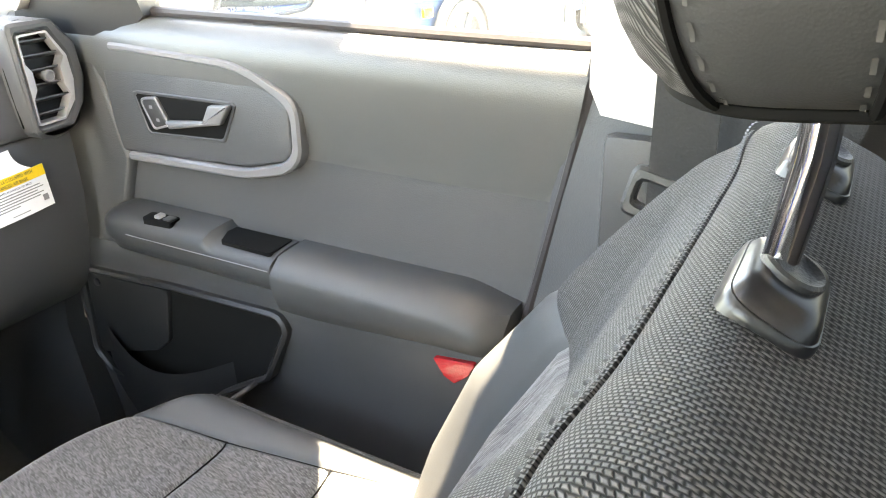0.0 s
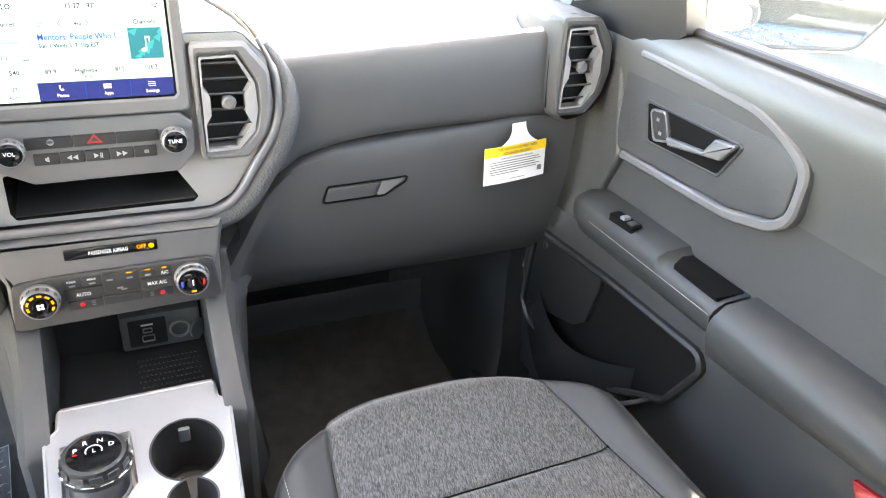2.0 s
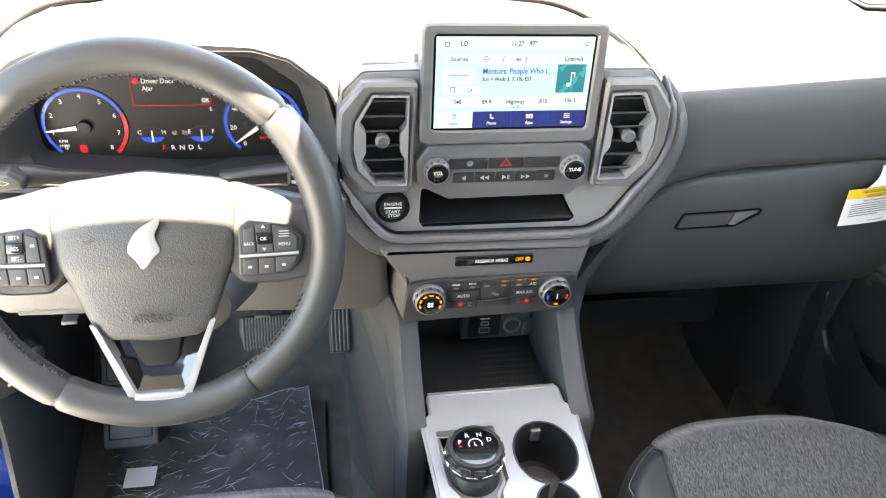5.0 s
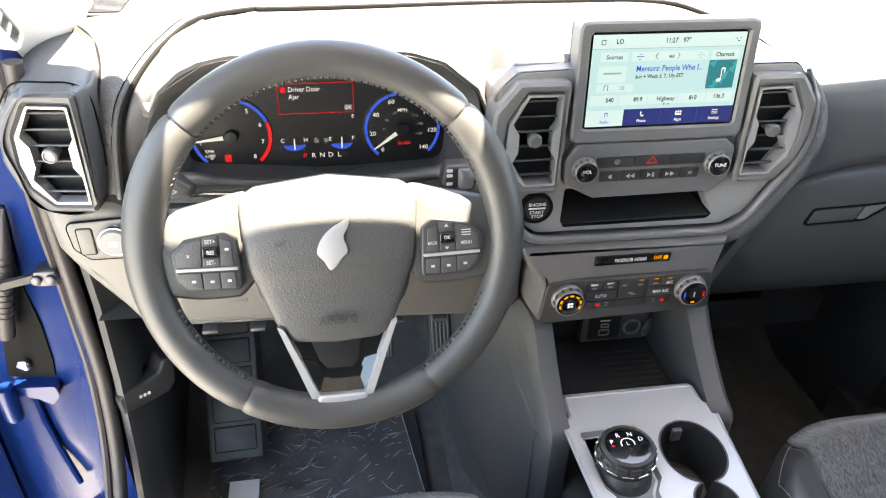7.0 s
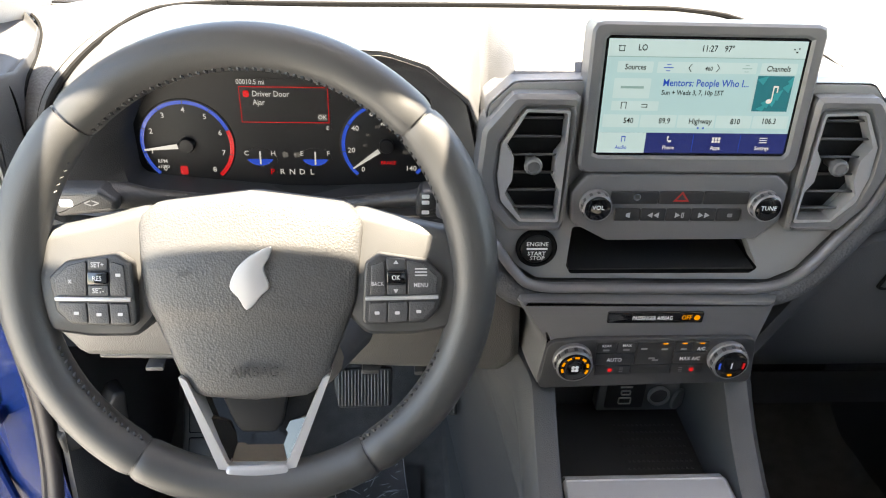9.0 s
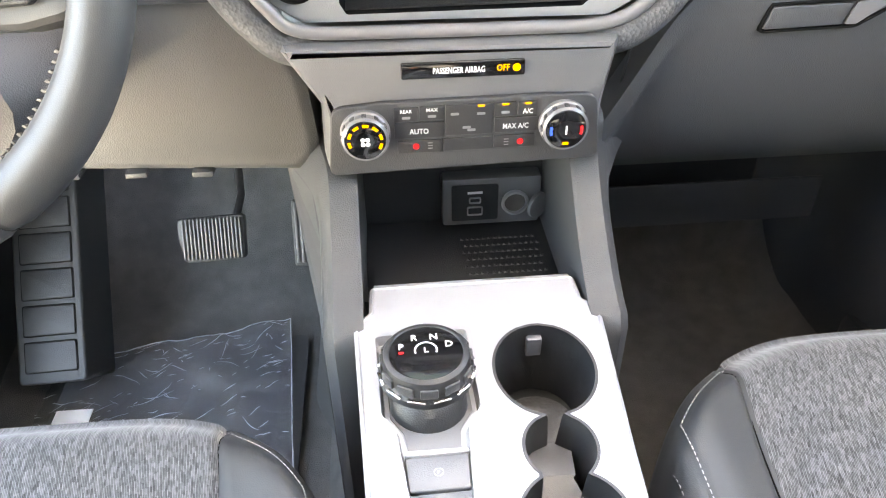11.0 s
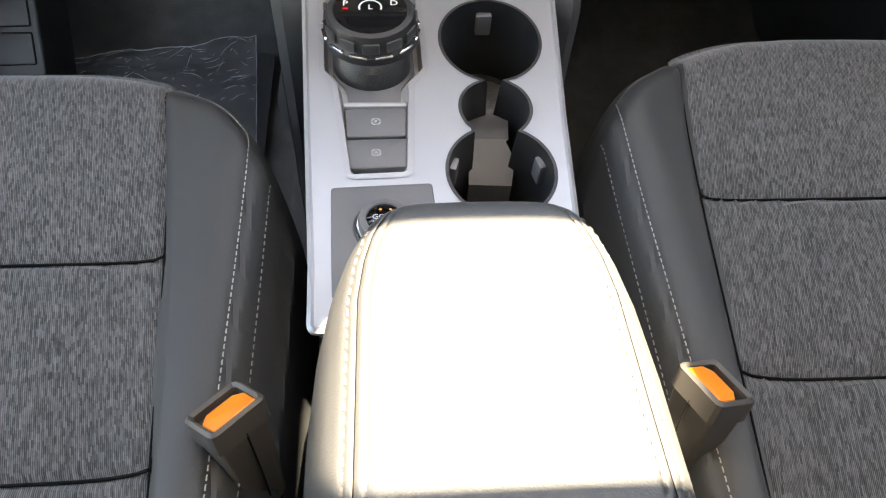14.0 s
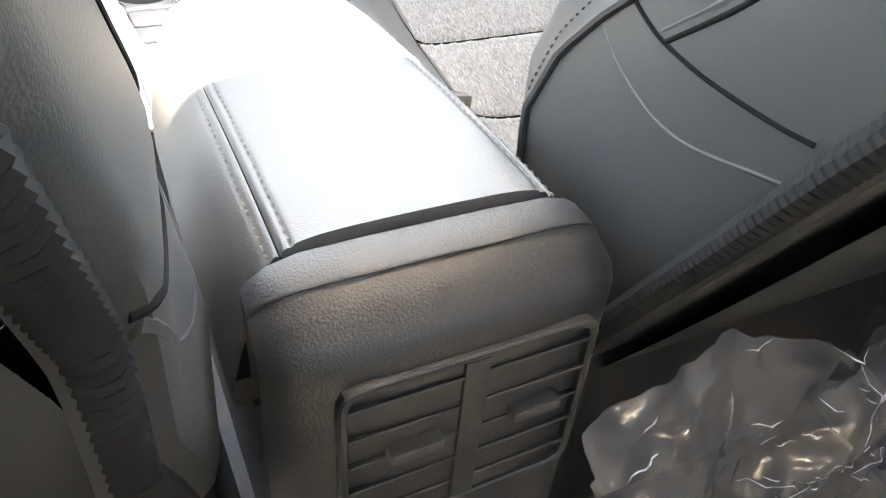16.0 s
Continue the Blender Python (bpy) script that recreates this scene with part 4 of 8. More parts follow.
part("vent_tower", rings([[(p.x, y, p.y) for p in spline([(x, z, 0) for x, z in o], 6, True)][::-1] for y, o in pod], False, True), M_DASH, dash, "smooth grey pod round the passenger's outlet")
part("tower_line", tube(spline([(0.585, 0.012, 0.772), (0.5815, 0.012, 0.83), (0.5835, 0.016, 0.872), (0.590, 0.020, 0.8885), (0.610, 0.016, 0.8995), (0.645, 0.016, 0.8985)], 6), 0.0010, 6), M_NEARBLACK, dash)
part("tower_line", tube(spline([(-0.706, 0.030, 0.86), (-0.684, 0.026, 0.8875), (-0.650, 0.026, 0.8885), (-0.628, 0.027, 0.886), (-0.6165, 0.034, 0.872), (-0.614, 0.036, 0.84), (-0.616, 0.034, 0.79)], 6), 0.0010, 6), M_NEARBLACK, dash)

# ---- centre stack ----
CP = fillet([(-0.187, 0.867), (-0.165, 0.889), (-0.10, 0.891), (0.10, 0.891), (0.165, 0.891), (0.192, 0.862), (0.199, 0.81), (0.193, 0.774), (0.143, 0.697), (0.117, 0.683), (-0.127, 0.686), (-0.152, 0.703), (-0.190, 0.762)], 0.012)
PK = fillet([(-0.097, 0.745), (0.075, 0.745), (0.103, 0.697), (0.096, 0.691), (-0.093, 0.691), (-0.098, 0.70)], 0.004)
vh = [fillet([(s * (0.147 - 0.030), 0.868), (s * (0.147 + 0.012), 0.868), (s * (0.147 + 0.028), 0.836), (s * (0.147 + 0.029), 0.80), (s * (0.147 + 0.005), 0.762), (s * (0.147 - 0.030), 0.762)], 0.003) for s in (-1, 1)]
part("centre_panel", plate(CP, [PK] + vh, -0.022, 0.0), M_PANEL, dash, "satin grey centre stack panel", front(0.004))
tray = part("stack_tray", rings([[(x, 0.004, z) for x, z in PK], [(x, 0.085, z + 0.012 * (z < 0.72)) for x, z in inset(PK, 0.003)]], False, True), M_NEARBLACK, dash, "black open tray with rubber base")
part("tray_mat", rings([[(-0.094, 0.008, 0.693), (0.10, 0.006, 0.6945), (0.094, 0.082, 0.706), (-0.093, 0.082, 0.706)], [(-0.094, 0.006, 0.695), (0.10, 0.006, 0.6965), (0.094, 0.082, 0.708), (-0.093, 0.082, 0.708)]]), M_BLACK, tray)
bandp = spline([(-0.191, -0.002, 0.762), (-0.172, -0.004, 0.728), (-0.153, -0.005, 0.7005), (-0.129, -0.006, 0.6825), (-0.06, -0.006, 0.6795), (0.05, -0.006, 0.6785), (0.112, -0.006, 0.6795), (0.145, -0.005, 0.6945), (0.172, -0.004, 0.735), (0.196, -0.003, 0.776), (0.203, -0.001, 0.812), (0.199, 0.004, 0.85), (0.184, 0.010, 0.883)], 6)
part("silver_band", tube(bandp, [0.0055 if 4 < i < len(bandp) - 6 else 0.003 for i in range(len(bandp))], 10), M_BAND, dash, "satin silver edge band")
lipp = spline([(-0.210, 0.012, 0.757), (-0.190, 0.010, 0.722), (-0.166, 0.009, 0.688), (-0.135, 0.008, 0.6655), (-0.06, 0.008, 0.6635), (0.05, 0.008, 0.6625), (0.118, 0.008, 0.6635), (0.156, 0.009, 0.682), (0.186, 0.010, 0.724), (0.209, 0.011, 0.768), (0.217, 0.014, 0.812), (0.211, 0.02, 0.845), (0.196, 0.03, 0.872)], 6)
part("padded_lip", tube(lipp, [0.0165 if 3 < i < len(lipp) - 14 else (0.012 if i < 4 else 0.004 + 0.0125 * (len(lipp) - 1 - i) / 14) for i in range(len(lipp))], 12), M_PERF, dash, "dotted padded edge below the band")
part("stack_shell", rings([[(x, 0.006, z) for x, z in inset(CP, -0.0015)], [(x, 0.09, z) for x, z in inset(CP, -0.0015)]], False, True), M_STACK, dash)

# touch screen
tscreen = thing("touchscreen", "tablet-style touch screen in a grey bezel, showing the radio", "touch screen", m=Matrix.Translation((0, -0.004, 0.880)) @ pose(0, 0, 0, 85.5, 0, 0))
part("bezel", ring_frame(rect(-0.1035, -0.070, 0.1035, 0.065, 0.009), rect(-0.0905, -0.0535, 0.0905, 0.0535, 0.002), -0.022, 0.004, 0.0025, 96), M_STACK, tscreen)
part("back_shell", prism(rect(-0.101, -0.067, 0.101, 0.063, 0.009), -0.034, -0.012), M_DARK, tscreen)
part("glass_border", prism(rect(-0.0915, -0.0545, 0.0915, 0.0545, 0.002), -0.006, 0.0012), M_GLOSS, tscreen)
disp = part("display", prism(rect(-0.088, -0.0508, 0.088, 0.0508), 0.0, 0.0016), G_SCREEN, tscreen, "pale blue lit display")
U = 0.176 / 288


def ui(px, py, z=0.0021):
    """A place on the display from its layout grid."""
    return Matrix.Translation(((px - 144) * U, (83 - py) * U, z))


def ubox(x0, y0, x1, y1, material, z=0.0020, name="panel", r=0.0):
    return flat(rect((x0 - 144) * U, (83 - y1) * U, (x1 - 144) * U, (83 - y0) * U, r), material, disp, Matrix.Translation((0, 0, z)), name)


ubox(0, 0, 288, 24, G_SCREEN2, 0.0019, "status_bar")
ubox(0, 24, 288, 25, G_LINE, 0.0020, "rule")
for x0, y0, x1, y1 in ((16, 31, 68, 47), (226, 31, 280, 47), (74, 31, 220, 47), (14, 55, 68, 84), (14, 88, 84, 102), (4, 108, 58, 127), (60, 108, 114, 127), (116, 108, 172, 127), (174, 108, 228, 127), (230, 108, 284, 127)):
    ubox(x0, y0, x1, y1, G_SCREEN2, 0.0019, "key", 0.001)
ubox(0, 135, 288, 166, G_NAVY, 0.0019, "tab_bar")
ubox(0, 135, 72, 166, G_SCREEN2, 0.0021, "tab")
for x in (144, 216):
    ubox(x, 137, x + 0.7, 164, G_BTEXT, 0.0021, "rule")
for s, x, y, size, m_, al in (("LO", 49, 12, 11, G_TEXT, "CENTER"), ("11:27", 145, 12, 11, G_TEXT, "CENTER"), ("97°", 174, 12, 11, G_TEXT, "CENTER"), ("Sources", 42, 39, 10, G_TEXT, "CENTER"), ("460", 149, 40, 7.5, G_TEXT, "CENTER"),
                         ("Channels", 252, 39, 10, G_TEXT, "CENTER"), ("Mentors: People Who I...", 85, 61, 13, G_BTEXT, "LEFT"), ("Sun + Weds 3, 7, 10p EST", 85, 75, 9, G_TEXT, "LEFT"),
                         ("540", 42, 117, 10.5, G_TEXT, "CENTER"), ("89.9", 96, 117, 10.5, G_TEXT, "CENTER"), ("Highway", 150, 117, 10.5, G_TEXT, "CENTER"), ("810", 203, 117, 10.5, G_TEXT, "CENTER"), ("106.3", 254, 116, 10.5, G_TEXT, "CENTER"),
                         ("Audio", 36, 157.5, 7.5, G_BTEXT, "CENTER"), ("Phone", 108, 157.5, 7.5, G_WTEXT, "CENTER"), ("Apps", 180, 157.5, 7.5, G_WTEXT, "CENTER"), ("Settings", 252, 157.5, 7.5, G_WTEXT, "CENTER")):
    words(s, size * U * 1.12, m_, disp, ui(x, y, 0.0026), align=al, squeeze=0.86)
ubox(24, 66, 58, 69.5, G_LINE, 0.0026, "name_bar")
ubox(224, 49, 278, 101, G_TEAL, 0.0022, "album_art")
for k in range(7):
    cx, cy = 224 + 54 * ((k * 0.37) % 1), 49 + 52 * ((k * 0.61 + 0.1) % 1)
    pts = [(cx, cy), (min(278, cx + 16), max(49, cy - 9)), (min(278, cx + 10), min(101, cy + 8))]
    flat([((x - 144) * U, (83 - y) * U) for x, y in pts], G_TEAL2, disp, Matrix.Translation((0, 0, 0.0024)), "art_facet")
for x0, y0, x1, y1 in ((250, 63, 252, 86), (252, 63, 258, 66), (256, 65, 258, 73)):
    ubox(x0, y0, x1, y1, G_WTEXT, 0.0026, "note_stem")
flat(circle((247 - 144) * U, (83 - 86) * U, 4.5 * U, 3.5 * U, 14), G_WTEXT, disp, Matrix.Translation((0, 0, 0.0026)), "note_head")
for x, y, w in ((120, 39, 4), (165, 39, -4)):
    for d in (-1, 1):
        flat([((x + w - 144) * U, (83 - y + d * 5.5) * U), ((x + w - 1.2 - 144) * U, (83 - y + d * 5.5) * U), ((x - 1.2 - 144) * U, (83 - y) * U), ((x - 144) * U, (83 - y) * U)], G_TEXT, disp, Matrix.Translation((0, 0, 0.0026)), "chevron")
for x, m_ in ((90, G_BTEXT), (205, G_LINE)):
    ubox(x - 7, 38.4, x + 7, 39.6, m_, 0.0026, "icon_bar")
    ubox(x - 3, 34, x + 3, 35, m_, 0.0026, "icon_bar")
    ubox(x - 3, 43, x + 3, 44, m_, 0.0026, "icon_bar")
for x, y, m_ in ((148, 127, G_BTEXT), (156, 127, G_BTEXT)):
    flat(circle((x - 144) * U, (83 - y) * U, 1.6 * U, n=10), m_, disp, Matrix.Translation((0, 0, 0.0026)), "page_dot")
for a in range(3):
    for b in range(2):
        ubox(173 + a * 4.6, 141 + b * 4.6, 176.6 + a * 4.6, 144.6 + b * 4.6, G_WTEXT, 0.0026, "app_dot")
    ubox(246, 141 + a * 3.4, 258, 142.3 + a * 3.4, G_WTEXT, 0.0026, "settings_bar")
for x0, y0, x1, y1, m_ in ((35, 141, 36.2, 149, G_BTEXT), (40, 140, 41.2, 148, G_BTEXT), (35, 140, 41.2, 141.6, G_BTEXT), (104, 140, 107, 143, G_WTEXT), (104.5, 142, 106, 147, G_WTEXT), (106, 146, 111, 149, G_WTEXT),
                           (28, 89, 29, 99, G_TEXT), (35, 89, 36, 99, G_TEXT), (28, 89, 36, 90, G_TEXT), (58, 92, 66, 93, G_TEXT), (58, 96, 66, 97, G_TEXT), (66, 92, 67, 97, G_TEXT), (15, 10, 16, 17, G_TEXT), (22, 10, 23, 17, G_TEXT), (15, 16, 23, 17, G_TEXT), (14, 9, 24, 10, G_TEXT), (268, 10, 270, 12, G_TEXT), (272, 14, 275, 16, G_TEXT), (275, 9, 277, 11, G_TEXT)):
    ubox(x0, y0, x1, y1, m_, 0.0026, "icon")


def knob(parent, x, z, y, r, depth, text, cap_mat=None, name="knob"):
    """A turned knob with a knurled chrome skirt and a gloss face; stands out of an upright panel."""
    k = part(name, lathe([(r * 1.02, 0), (r * 1.02, depth * 0.35), (r * 0.95, depth * 0.45), (r * 0.95, depth * 0.9), (r * 0.86, depth), (r * 0.80, depth * 0.97)], 40), M_BAND, parent, "chrome-edged rotary knob", front(y) @ pose(x, z, 0))
    part("knob_face", lathe([(r * 0.84, depth * 0.5), (r * 0.84, depth * 0.985), (r * 0.79, depth * 1.03), (r * 0.3, depth * 1.05), (0.0003, depth * 1.05)], 36), M_GLOSS, k)
    bm = bmesh.new()
    for i in range(12):
        a = 2 * math.pi * i / 12
        b = box(-r * 0.10, r * 0.93, depth * 0.48, r * 0.10, r * 1.0, depth * 0.86, 0.0004, 1)
        bmesh.ops.rotate(b, verts=b.verts, matrix=Matrix.Rotation(a, 3, "Z"))
        me = bpy.data.meshes.new("m")
        b.to_mesh(me)
        bm.from_mesh(me)
        bpy.data.meshes.remove(me)
        b.free()
    part("grip_ribs", bm, M_DARK, k)
    if text:
        words(text, r * 0.42, M_MARK, k, pose(0, r * 0.08, depth * 1.07), squeeze=0.95)
    return k


radio = thing("radio_controls", "grey radio control bar with black keys and two knobs", "radio controls")
RO = fillet([(-0.106, 0.788), (-0.092, 0.808), (0.090, 0.808), (0.104, 0.796), (0.104, 0.760), (0.084, 0.738), (-0.066, 0.737), (-0.103, 0.757)], 0.006)
part("panel", prism(RO, -0.03, 0.006, 0.003), M_STACK, radio, m=front(-0.004))
KEYF = front(-0.0105)
knob(radio, -0.082, 0.778, -0.009, 0.0148, 0.013, "VOL")
knob(radio, 0.082, 0.778, -0.009, 0.0148, 0.013, "TUNE")
for r0, keys in ((0.7845, ((-0.068, -0.022), (-0.0212, 0.0212), (0.022, 0.066))), (0.7665, ((-0.062, -0.037), (-0.0362, -0.0122), (-0.0114, 0.0126), (0.0134, 0.0374), (0.0382, 0.062)))):
    for a, b in keys:
        part("key", prism(rect(a, r0 - 0.0065, b, r0 + 0.0065, 0.0015), -0.002, 0.0015, 0.0006), M_BLACK, radio, m=KEYF)
KM = front(-0.0124)
flat([(-0.008, 0.781), (0.008, 0.781), (0, 0.792)], M_HAZARD, radio, KM, "hazard_triangle")
flat([(-0.0045, 0.783), (0.0045, 0.783), (0, 0.789)], M_DARK, radio, front(-0.0127), "hazard_triangle")
flat(arcband(-0.043, 0.7855, 0.0028, 0.0036, 0, 359, 16), M_PRINT, radio, KM, "icon")
for x in (-0.0245, 0.0255):
    s = -1 if x < 0 else 1
    for d in (-0.003, 0.003):
        flat([(x + d - s * 0.0026, 0.7635), (x + d - s * 0.0026, 0.7695), (x + d + s * 0.0026, 0.7665)], M_PRINT, radio, KM, "arrow")
flat([(-0.003, 0.7635), (-0.003, 0.7695), (0.002, 0.7665)], M_PRINT, radio, KM, "arrow")
for x in (0.0032, 0.0048):
    flat(rect(x, 0.7635, x + 0.0009, 0.7695), M_PRINT, radio, KM, "bar")
flat([(-0.051, 0.765), (-0.051, 0.768), (-0.047, 0.7695), (-0.047, 0.7635)], M_PRINT, radio, KM, "icon")
flat(rect(0.0485, 0.7645, 0.0535, 0.7685, 0.0008), M_GREYMARK, radio, KM, "icon")

start = thing("start_button", "round black engine start button in a gloss ring", "button", m=front(0.002) @ pose(-0.131, 0.7225, 0))
part("ring", lathe([(0.0205, -0.004), (0.0205, 0.003), (0.0185, 0.0048), (0.0165, 0.004), (0.016, 0.001)], 40), M_NEARBLACK, start)
part("cap", lathe([(0.0158, -0.004), (0.0158, 0.003), (0.0145, 0.0042), (0.0003, 0.0042)], 40), M_FACE, start)
words("ENGINE", 0.0062, M_MARK, start, pose(0, 0.0062, 0.0046))
words("START", 0.0062, M_MARK, start, pose(0, -0.0045, 0.0046))
words("STOP", 0.0062, M_MARK, start, pose(0.001, -0.0098, 0.0046))
flat(rect(-0.0105, 0.0, 0.0105, 0.0022), M_MARK, start, pose(0, 0, 0.0046), "bar")

# lower stack and climate panel
LS = fillet([(-0.152, 0.674), (-0.118, 0.618), (-0.121, 0.556), (0.118, 0.560), (0.118, 0.612), (0.128, 0.672)], [0.004, 0.02, 0.006, 0.006, 0.02, 0.004])
lsr = resample(LS, 80)
part("lower_stack", rings([[(x * 1.10, 0.12, z) for x, z in lsr], [(x * 1.03, 0.02, z) for x, z in lsr], [(x, -0.008, z) for x, z in inset(lsr, 0.001)], [(x, -0.014, z) for x, z in inset(lsr, 0.005)], [(x, -0.0155, z) for x, z in inset(lsr, 0.010)]]), M_STACK, dash, "matt grey lower stack")
part("airbag_lamp", prism(rect(-0.053, 0.6435, 0.048, 0.657, 0.002), -0.004, 0.002, 0.0008), M_GLOSS, dash, m=front(-0.016))
words("PASSENGER AIRBAG", 0.0072, M_MARK, dash, front(-0.0186) @ pose(-0.006, 0.6500, 0), squeeze=0.66)
words("OFF", 0.0078, G_AMBER, dash, front(-0.0186) @ pose(0.030, 0.6505, 0), squeeze=0.8)
flat(circle(0.041, 0.6505, 0.0034, n=10), G_AMBER, dash, front(-0.0186), "lamp_icon")
climate = thing("climate_panel", "dark climate control panel with two round knobs", "climate controls")
CO = fillet([(-0.112, 0.622), (-0.07, 0.6255), (0.07, 0.6265), (0.110, 0.625), (0.1165, 0.566), (-0.1185, 0.560)], [0.012, 0.004, 0.004, 0.012, 0.008, 0.008])
part("panel", prism(CO, -0.01, 0.004, 0.0015), M_DARK, climate, m=front(-0.017))
k1 = knob(climate, -0.085, 0.600, -0.0205, 0.0205, 0.015, "", name="fan_knob")
for i in range(7):
    a0 = 205 - i * 36
    flat(arcband(0, 0, 0.0122, 0.0148, a0, a0 - 22, 6), G_AMBER, k1, pose(0, 0, 0.0163), "lit_segment")
for i in range(4):
    flat(circle(0.0028 * math.cos(i * 1.57 + 0.8), 0.0028 * math.sin(i * 1.57 + 0.8), 0.002, n=10), M_MARK, k1, pose(0, -0.001, 0.0163), "fan_blade")
k2 = knob(climate, 0.082, 0.601, -0.0205, 0.0205, 0.015, "", name="temperature_knob")
flat(arcband(0, 0, 0.0118, 0.0142, 200, 165, 6), G_RING, k2, pose(0, 0, 0.0163), "cold_mark")
flat(arcband(0, 0, 0.0118, 0.0142, 15, -20, 6), G_REDL, k2, pose(0, 0, 0.0163), "hot_mark")
flat(rect(-0.0008, -0.004, 0.0008, 0.004), M_MARK, k2, pose(0, 0, 0.0163), "icon")
flat(rect(-0.0025, -0.0135, 0.0025, -0.011), G_AMBER, k2, pose(0, 0, 0.0163), "lamp")
CK = front(-0.0215)
for x0, x1, z0, z1 in ((-0.061, -0.040, 0.6085, 0.6215), (-0.0395, -0.0185, 0.609, 0.622), (-0.018, 0.0225, 0.594, 0.6225), (0.023, 0.042, 0.6095, 0.6225), (0.0425, 0.060, 0.6095, 0.6225), (-0.061, -0.0185, 0.593, 0.608), (0.023, 0.060, 0.5945, 0.609), (-0.059, -0.021, 0.579, 0.5915), (-0.0205, 0.0225, 0.5795, 0.592), (0.023, 0.059, 0.580, 0.5925)):
    part("key", prism(rect(x0 + 0.0004, z0 + 0.0004, x1 - 0.0004, z1 - 0.0004, 0.001), -0.002, 0.0013, 0.0005), M_BLACK, climate, m=CK)
CM = front(-0.0232)
words("AUTO", 0.0068, M_MARK, climate, CM @ pose(-0.040, 0.5995, 0), squeeze=0.85)
words("MAX A/C", 0.0068, M_MARK, climate, CM @ pose(0.0415, 0.6005, 0), squeeze=0.8)
words("REAR", 0.0042, M_MARK, climate, CM @ pose(-0.0505, 0.618, 0))
words("MAX", 0.0045, M_MARK, climate, CM @ pose(-0.029, 0.6185, 0))
words("A/C", 0.0062, M_MARK, climate, CM @ pose(0.0515, 0.6135, 0), squeeze=0.85)
for x, z in ((-0.0505, 0.6125), (-0.029, 0.613), (-0.010, 0.614), (0.012, 0.6135), (0.0325, 0.6135), (0.0, 0.6015), (0.004, 0.599)):
    flat(rect(x - 0.0035, z - 0.0012, x + 0.0035, z + 0.0012, 0.0008), M_GREYMARK, climate, CM, "icon")
for x, z in ((0.012, 0.6205), (0.0325, 0.6208), (0.0515, 0.6208)):
    flat(rect(x - 0.0028, z - 0.0009, x + 0.0028, z + 0.0009), G_AMBER, climate, CM, "lamp")
for x in (-0.043, 0.046):
    flat(circle(x, 0.586, 0.0028, n=8), G_REDL, climate, CM, "seat_heat_icon")
    for d in (-0.0025, 0, 0.0025):
        flat(rect(x - 0.012 * (1 if x > 0 else -1) - 0.002, 0.5858 + d, x - 0.012 * (1 if x > 0 else -1) + 0.002, 0.5866 + d), M_GREYMARK, climate, CM, "level_bar")

# ---- driver's knee panel, passenger glove box ----
kp = [(-0.69, 0.752), (-0.62, 0.748), (-0.60, 0.735), (-0.185, 0.72), (-0.152, 0.674), (-0.135, 0.63), (-0.130, 0.555), (-0.15, 0.535), (-0.36, 0.548), (-0.45, 0.558), (-0.56, 0.565), (-0.615, 0.565), (-0.632, 0.60), (-0.66, 0.645), (-0.686, 0.69)]
kpr = resample(fillet(kp, 0.012), 120)
part("knee_panel", rings([[(x, 0.10, z) for x, z in kpr], [(x, 0.03 + 0.10 * max(0, 0.66 - z), z) for x, z in kpr], [(x, 0.024 + 0.10 * max(0, 0.66 - z), z) for x, z in inset(kpr, 0.006)], [(x, 0.022 + 0.10 * max(0, 0.66 - z), z) for x, z in inset(kpr, 0.012)]]), M_KNEE, dash, "warm grey knee panel under the steering column")
part("hatch", prism(rect(-0.535, 0.595, -0.487, 0.637, 0.004), -0.002, 0.0012, 0.0008), M_KNEE, dash, m=front(0.030))
ls = part("light_switch_panel", prism(fillet([(-0.670, 0.728), (-0.59, 0.732), (-0.59, 0.680), (-0.652, 0.680), (-0.667, 0.695)], 0.008), -0.004, 0.003, 0.0015), M_KNEE, dash, m=front(0.020))
lp = fillet([(-0.670, 0.728), (-0.59, 0.732), (-0.59, 0.680), (-0.652, 0.680), (-0.667, 0.695)], 0.008)
part("panel_groove", ring_frame(inset(lp, -0.0012), inset(lp, 0.0002), 0, 0.0026, 0.0002, 64), M_NEARBLACK, ls)
part("switch_groove", ring_frame(rect(-0.6612, 0.6868, -0.6428, 0.7222, 0.003), rect(-0.660, 0.688, -0.644, 0.721, 0.003), 0, 0.0036, 0.0002, 40), M_NEARBLACK, ls)
part("switch", prism(rect(-0.660, 0.688, -0.644, 0.721, 0.003), 0, 0.0045, 0.0012), M_KNEE, ls)
part("light_knob", lathe([(0.0165, 0), (0.0165, 0.010), (0.0150, 0.0125), (0.0003, 0.0125)], 36), M_STACK, ls, "grey light knob", pose(-0.620, 0.706, 0.002))
part("knob_ring", lathe([(0.0188, 0.002), (0.0192, 0.006), (0.0180, 0.0085), (0.0166, 0.0085), (0.0166, 0.002)], 40), M_CHROME, ls, "bright ring", pose(-0.620, 0.706, 0.002))
flat(rect(-0.006, -0.004, 0.004, 0.004, 0.002), M_MARK, ls, pose(-0.620, 0.706, 0.0147), "lamp_icon")
part("lower_edge", tube([(-0.60, 0.045, 0.562), (-0.45, 0.05, 0.553), (-0.30, 0.05, 0.545), (-0.16, 0.05, 0.537)], 0.005, 8), M_KNEE, dash)
for k in range(6):
    part("clip", box(-0.55 + 0.06 * k, 0.03, 0.547 - 0.002 * k, -0.53 + 0.06 * k, 0.06, 0.553 - 0.002 * k, 0.002), M_DARK, dash)
